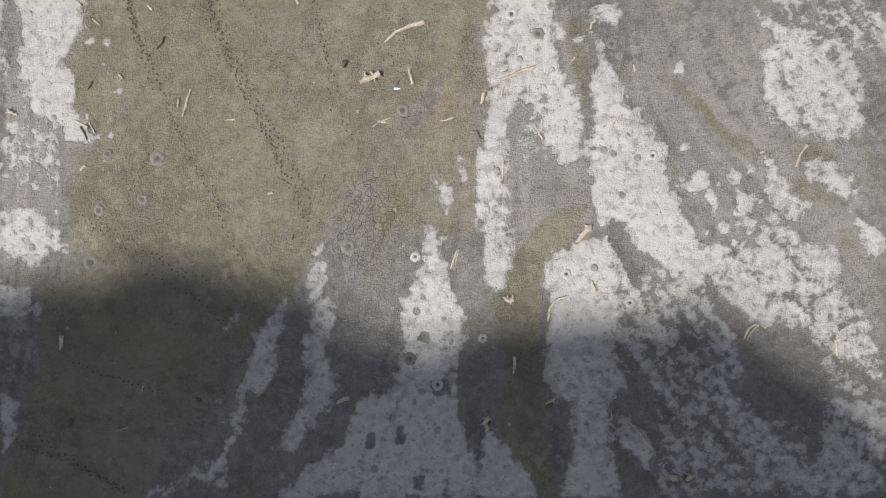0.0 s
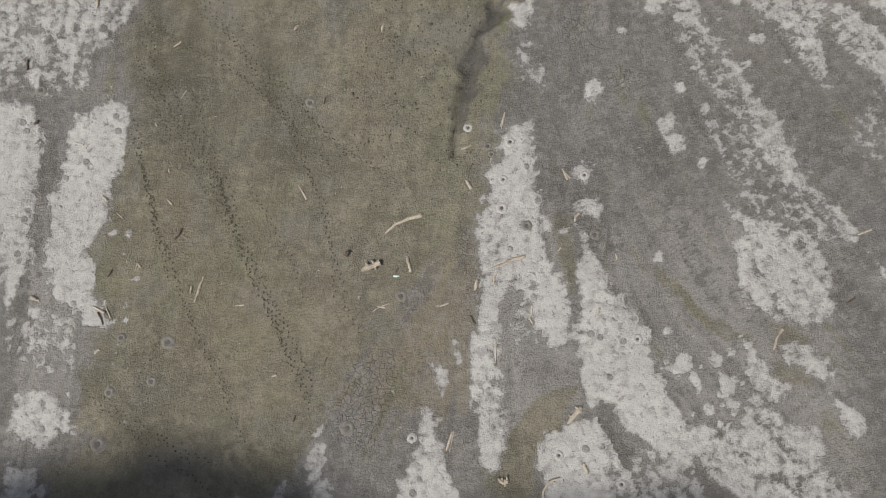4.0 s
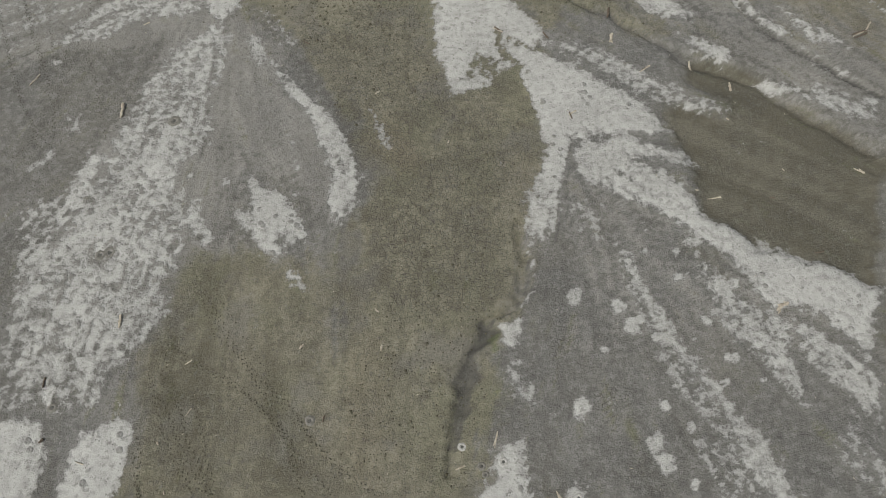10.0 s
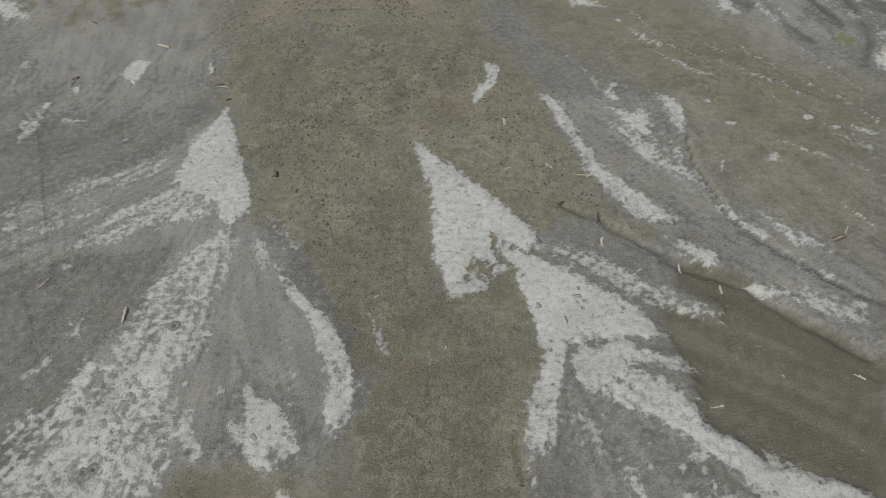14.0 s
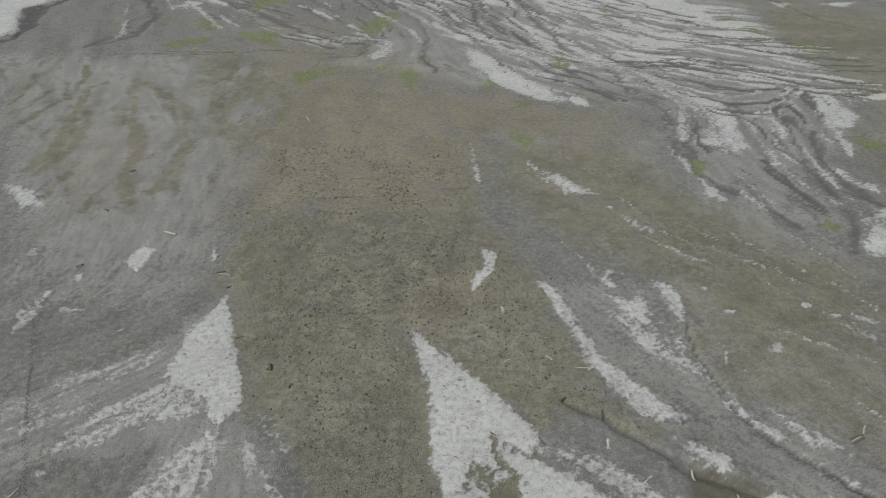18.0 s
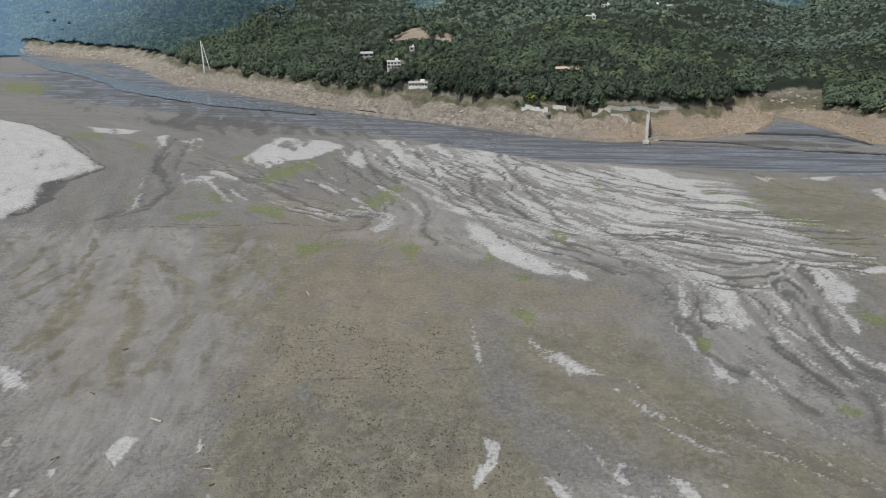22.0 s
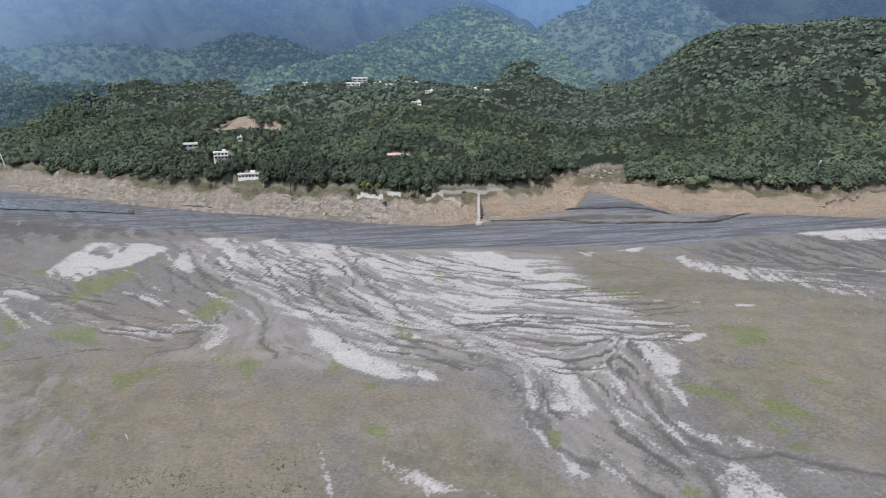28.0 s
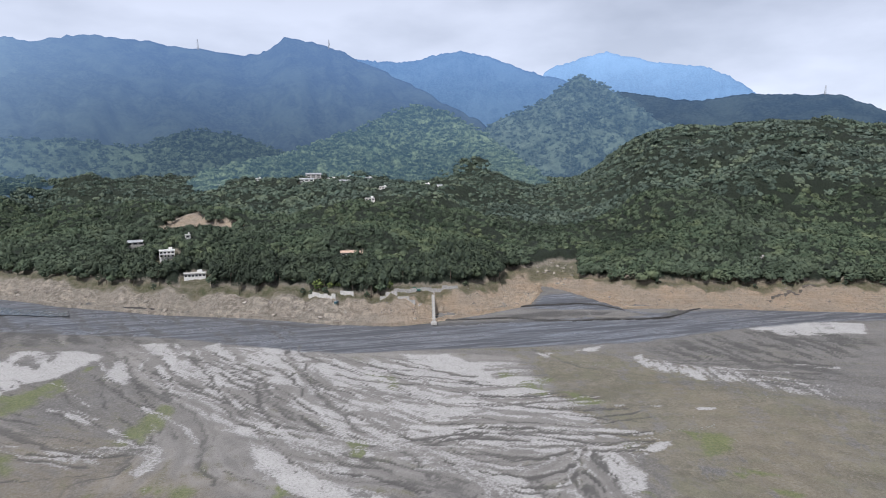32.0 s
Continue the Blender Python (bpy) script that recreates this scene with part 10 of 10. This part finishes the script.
def mud_ledge(pts):
    line = []
    for (ax, ay), (bx, by) in zip(pts, pts[1:]):
        for f in (0, 0.25, 0.5, 0.75):
            x, y = ax + (bx - ax) * f, ay + (by - ay) * f
            line.append((x, y + 2.4 * (float(grain(np.array([x / 9]), np.array([y / 9]), 97, 3)[0]) - 0.5), bed_z(x, y) + 0.25))
    line.append((*pts[-1], bed_z(*pts[-1]) - 0.2))
    n = len(line)
    rad = [0.25 + 0.75 * math.sin(math.pi * (i + 0.5) / n) ** 0.5 * (0.7 + 0.5 * math.sin(i * 1.9) ** 2) for i in range(n)]
    tagged(part("mud_bank", tube(bmesh.new(), line, rad, 6, 0.25, n), M_LEDGE), "low cut bank of wet mud along the river, its shade in the colour", "mud bank", kind="structure")


# wet mud made near black, the shade of the cut face included
M_LEDGE = plain("wet_mud_with_shade", (0.042, 0.040, 0.038), 0.6, 0.4, 0.6)
for ledge in [[(126.6, 534.2), (147.9, 530.4), (180.7, 526.3), (204.9, 515.5), (224.0, 507.2), (246.5, 505.5), (266.5, 499.5), (294.5, 496.5), (318.8, 504.7), (340.8, 512.9)],
    [(139.5, 540.0), (166.8, 552.0), (193.4, 558.3), (218.3, 558.1), (236.6, 556.7), (254.4, 553.9), (269.3, 545.8), (274.6, 533.0), (277.7, 522.6)],
    [(-139.3, 663.1), (-120.1, 653.7), (-89.6, 643.2), (-76.9, 634.0), (-64.4, 625.0)],
    [(-34.4, 600.5), (-17.5, 593.6), (-0.8, 584.2)],
    [(10.1, 574.9), (26.2, 568.4), (42.1, 560.8)],
    [(-299.9, 802.5), (-271.1, 778.0), (-243.3, 744.9)]]:
    mud_ledge(ledge)


def excavator(x, y):
    root = thing("excavator", "small green tracked excavator parked above the bank", "excavator")
    for s in (-1, 1):
        bm = tube(bmesh.new(), [(-1.7, s * 1.0, 0.45), (1.7, s * 1.0, 0.45)], [0.45, 0.45], 10)
        part("track", block(-1.9, 1.9, s * 1.0 - 0.28, s * 1.0 + 0.28, 0.05, 0.85, bevel=0.22), M_TRACK, root)
        bm.free()
    part("chassis", block(-1.0, 1.0, -0.8, 0.8, 0.5, 1.0, bevel=0.05), M_TRACK, root)
    body = part("body", block(-1.8, 0.9, -1.2, 1.2, 1.0, 2.0, bevel=0.12), M_GREEN, root)
    cab = part("cab", block(0.0, 1.3, -1.2, -0.1, 1.0, 2.9, bevel=0.1), M_GREEN, root)
    part("windscreen", block(1.28, 1.33, -1.1, -0.2, 1.7, 2.75, bevel=0.01), M_GLASS, cab)
    part("side_window", block(0.2, 1.1, -1.24, -1.19, 1.8, 2.7, bevel=0.01), M_GLASS, cab)
    part("exhaust", tube(bmesh.new(), [(-1.2, 0.6, 2.0), (-1.2, 0.6, 2.7)], [0.08, 0.08], 8), M_TRACK, body)
    part("boom", tube(bmesh.new(), [(0.8, 0.3, 1.6), (2.4, 0.3, 3.4), (4.0, 0.3, 3.3)], [0.3, 0.28, 0.2], 4), M_GREEN, root)
    part("arm", tube(bmesh.new(), [(4.0, 0.3, 3.3), (5.0, 0.3, 1.4)], [0.22, 0.16], 4), M_GREEN, root)
    bucket = block(4.6, 5.5, -0.3, 0.9, 0.3, 1.2, bevel=0.2)
    part("bucket", bucket, M_TRACK, root, "worn steel bucket")
    root.matrix_basis = pose(x, y, land_z(x, y), 0, 0, 170)


excavator(123.6, 570.0)
skip = thing("waste_container", "dark blue-green steel waste container on the slope", "container")
part("body", block(-2.2, 2.2, -1.0, 1.0, 0.0, 1.5, bevel=0.08), plain("teal_steel", (0.07, 0.13, 0.15), 0.6, 0.3), skip)
part("lid", block(-2.25, 2.25, -1.05, 1.05, 1.5, 1.62, bevel=0.03), plain("grey_steel", (0.2, 0.22, 0.24), 0.5, 0.2), skip)
for k in range(5):
    part("rib", block(-2.0 + k * 0.95, -1.9 + k * 0.95, -1.06, -1.0, 0.1, 1.45), M_TRACK, skip)
skip.matrix_basis = pose(59.9, 568.8, 0, 0, 0, 60)
skip.location.z = land_z(skip.location.x, skip.location.y) + 0.5


# ---- houses ----
def house(x, y, w, d, storeys, label, wall_mat, roof_mat, flat_roof=True, windows=3, balcony=False, lift=0.0, name="house"):
    root = thing(name, label, "house", "houses on the far shore" if name == "house" else "")
    h = 3.2 * storeys
    body = part("wall", block(-w / 2, w / 2, -d / 2, d / 2, -4, h, bevel=0.05), wall_mat, root)
    if flat_roof:
        roof = part("roof", block(-w / 2 - 0.5, w / 2 + 0.5, -d / 2 - 0.6, d / 2 + 0.5, h, h + 0.35, bevel=0.05), roof_mat, root)
        part("parapet", block(-w / 2, w / 2, -d / 2, -d / 2 + 0.2, h + 0.35, h + 1.0, bevel=0.03), wall_mat, roof)
        part("stair_house", block(w * 0.12, w * 0.36, -d * 0.1, d * 0.3, h + 0.35, h + 2.5, bevel=0.05), wall_mat, roof)
    else:
        bm = bmesh.new()
        p = [bm.verts.new(c) for c in ((-w / 2 - 0.6, -d / 2 - 0.7, h - 0.1), (w / 2 + 0.6, -d / 2 - 0.7, h - 0.1), (w / 2 + 0.6, d / 2 + 0.7, h - 0.1), (-w / 2 - 0.6, d / 2 + 0.7, h - 0.1),
                                       (-w / 2 - 0.6, 0, h + d * 0.22), (w / 2 + 0.6, 0, h + d * 0.22))]
        for f in ((0, 1, 5, 4), (2, 3, 4, 5), (0, 4, 3), (1, 2, 5), (3, 2, 1, 0)):
            bm.faces.new([p[i] for i in f])
        roof = part("roof", bm, roof_mat, root)
        part("ridge_cap", tube(bmesh.new(), [(-w / 2 - 0.6, 0, h + d * 0.22), (w / 2 + 0.6, 0, h + d * 0.22)], [0.15, 0.15], 6), roof_mat, roof)
    for s in range(storeys):
        for i in range(windows):
            cx = -w / 2 + w * (i + 0.5) / windows
            z0 = 3.2 * s + 0.9
            win = part("window", block(cx - w * 0.3 / windows - 0.1, cx + w * 0.3 / windows + 0.1, -d / 2 - 0.08, -d / 2 - 0.003, z0 - 0.1, z0 + 1.6), M_CONC, root)
            part("pane", block(cx - w * 0.3 / windows, cx + w * 0.3 / windows, -d / 2 - 0.12, -d / 2 - 0.085, z0, z0 + 1.5), M_GLASS, win)
        if balcony and s:
            slab = part("balcony", block(-w / 2 - 0.2, w / 2 + 0.2, -d / 2 - 1.8, -d / 2 - 0.13, 3.2 * s - 0.25, 3.2 * s, bevel=0.03), wall_mat, root)
            part("rail", block(-w / 2 - 0.2, w / 2 + 0.2, -d / 2 - 1.8, -d / 2 - 1.65, 3.2 * s, 3.2 * s + 0.8, bevel=0.03), wall_mat, slab)
            for k in range(4):
                cx = -w / 2 + w * k / 3
                part("post", block(cx - 0.18, cx + 0.18, -d / 2 - 1.8, -d / 2 - 1.45, 0, 3.2 * s - 0.25), wall_mat, root)
    root.matrix_basis = pose(x, y, land_z(x, y) + lift, 0, 0, facing(x, y))
    return root


house(-76.8, 734.4, 13, 9, 2, "white two-storey house with flat roof and dark window openings", M_WHITE, M_WHITE, windows=4, balcony=True, lift=2.0)
house(-47.2, 666.5, 17, 8, 1, "long low pale building with a flat overhanging roof", M_WHITE, M_CONC, windows=6, lift=1.5)
house(-115.2, 804.0, 16, 8, 1, "low grey-roofed house half hidden by trees", M_CONC, M_ROOF_GREY, flat_roof=False, lift=4.0)
house(-60.8, 763.2, 5, 5, 2, "narrow white house above the trees", M_WHITE, M_CONC, windows=1, lift=3.0)
house(83.7, 665.5, 15, 7, 1, "low house with a pale and orange sheet roof", M_CONC, M_ROOF_RUST, flat_roof=False, lift=2.5)
house(94.6, 662.9, 8, 6, 1, "small shed with a faded orange sheet roof", M_CONC, M_ROOF_RUST, flat_roof=False, windows=2, lift=2.0)
house(432.5, 552.8, 9, 6, 1, "small pale hut among dense trees", M_CONC, M_ROOF_GREY, windows=2, lift=3.0)
house(-45.1, 1408.8, 16, 9, 2, "white village house with a flat roof above the trees", M_WHITE, M_CONC, lift=5.0)
house(-72.0, 1281.9, 26, 9, 1, "white village house with a grey pitched roof", M_WHITE, M_ROOF_GREY, flat_roof=False, lift=5.0)
house(-50.9, 1236.7, 14, 8, 1, "white village house with a flat roof above the trees", M_WHITE, M_CONC, lift=5.0)
house(10.2, 1265.4, 10, 8, 2, "white village house with a flat roof above the trees", M_WHITE, M_WHITE, lift=5.0)
house(101.1, 1213.1, 26, 10, 2, "grey village hall with a broad pitched roof", M_CONC, M_ROOF_GREY, flat_roof=False, lift=5.0)
house(83.4, 1132.8, 22, 9, 1, "white village house with a grey pitched roof", M_WHITE, M_ROOF_GREY, flat_roof=False, lift=5.0)
house(128.0, 1178.5, 15, 9, 1, "white village house with a flat roof above the trees", M_WHITE, M_CONC, lift=5.0)
house(187.8, 1402.0, 13, 8, 2, "white village house with a flat roof above the trees", M_WHITE, M_WHITE, lift=5.0)
house(139.7, 1103.8, 18, 8, 1, "grey village hall with a broad pitched roof", M_CONC, M_ROOF_GREY, flat_roof=False, lift=5.0)
house(228.1, 1398.2, 15, 8, 1, "white village house with a flat roof above the trees", M_WHITE, M_CONC, lift=5.0)
house(201.1, 1318.6, 12, 8, 1, "white village house with a grey pitched roof", M_WHITE, M_ROOF_GREY, flat_roof=False, lift=5.0)
house(143.4, 895.1, 12, 8, 1, "white village house with a flat roof above the trees", M_WHITE, M_CONC, lift=5.0)
house(278.7, 1201.8, 11, 8, 1, "white village house with a flat roof above the trees", M_WHITE, M_CONC, lift=5.0)
house(315.5, 1256.8, 10, 8, 2, "white village house with a flat roof above the trees", M_WHITE, M_WHITE, lift=5.0)
house(318.7, 1183.5, 9, 7, 1, "white village house with a grey pitched roof", M_WHITE, M_ROOF_GREY, flat_roof=False, lift=5.0)
house(-321.1, 1412.7, 16, 8, 1, "white village house with a flat roof above the trees", M_WHITE, M_CONC, lift=5.0)
house(185.0, 1021.3, 12, 8, 1, "white village house with a flat roof above the trees", M_WHITE, M_CONC, lift=5.0)
house(-94.0, 1305.2, 12, 7, 1, "white village house with a flat roof above the trees", M_WHITE, M_CONC, lift=5.0)


# ---- suspension tower and ridge masts ----
def pylon(x, y, h):
    root = thing("bridge_tower", "tall white steel bridge tower among the trees", "tower")
    for foot, head, r in ((-3.2, -2.9, 1.05), (4.2, -1.7, 0.7)):
        part("leg", tube(bmesh.new(), [(foot, 0, -4), (head, 0, h - (0 if foot < 0 else 3))], [r, r * 0.6], 6), M_STEEL, root)
    for k in range(4):
        z = h * (0.15 + 0.17 * k)
        part("brace", tube(bmesh.new(), [(-3.1, 0, z), (4.2 - 5.9 * (z + 4) / (h + 1), 0, z)], [0.18, 0.18], 4), M_STEEL, root)
    root.matrix_basis = pose(x, y, land_z(x, y), 0, 0, facing(x, y))


pylon(-308.0, 832.7, 34)


def mast(x, y, z, h):
    root = thing("lattice_mast", "thin steel lattice mast on the mountain ridge", "mast", "masts on the ridges")
    for a in range(3):
        c, s = math.cos(a * 2.094), math.sin(a * 2.094)
        part("leg", tube(bmesh.new(), [(5 * c, 5 * s, -25), (1.2 * c, 1.2 * s, h)], [0.9, 0.5], 4), M_ROOF_GREY, root)
    for k in range(6):
        r = 5 - 3.8 * k / 6
        part("cross_bar", tube(bmesh.new(), [(r, 0, h * k / 6), (-r * 0.5, r * 0.87, h * (k + 0.5) / 6), (-r * 0.5, -r * 0.87, h * (k + 1) / 6)], [0.4, 0.4, 0.4], 4), M_ROOF_GREY, root)
    root.location = (x, y, z)


mast(-198, 2884, 583, 40)
mast(323, 2873, 615, 32)
mast(1903, 1864, 354, 36)
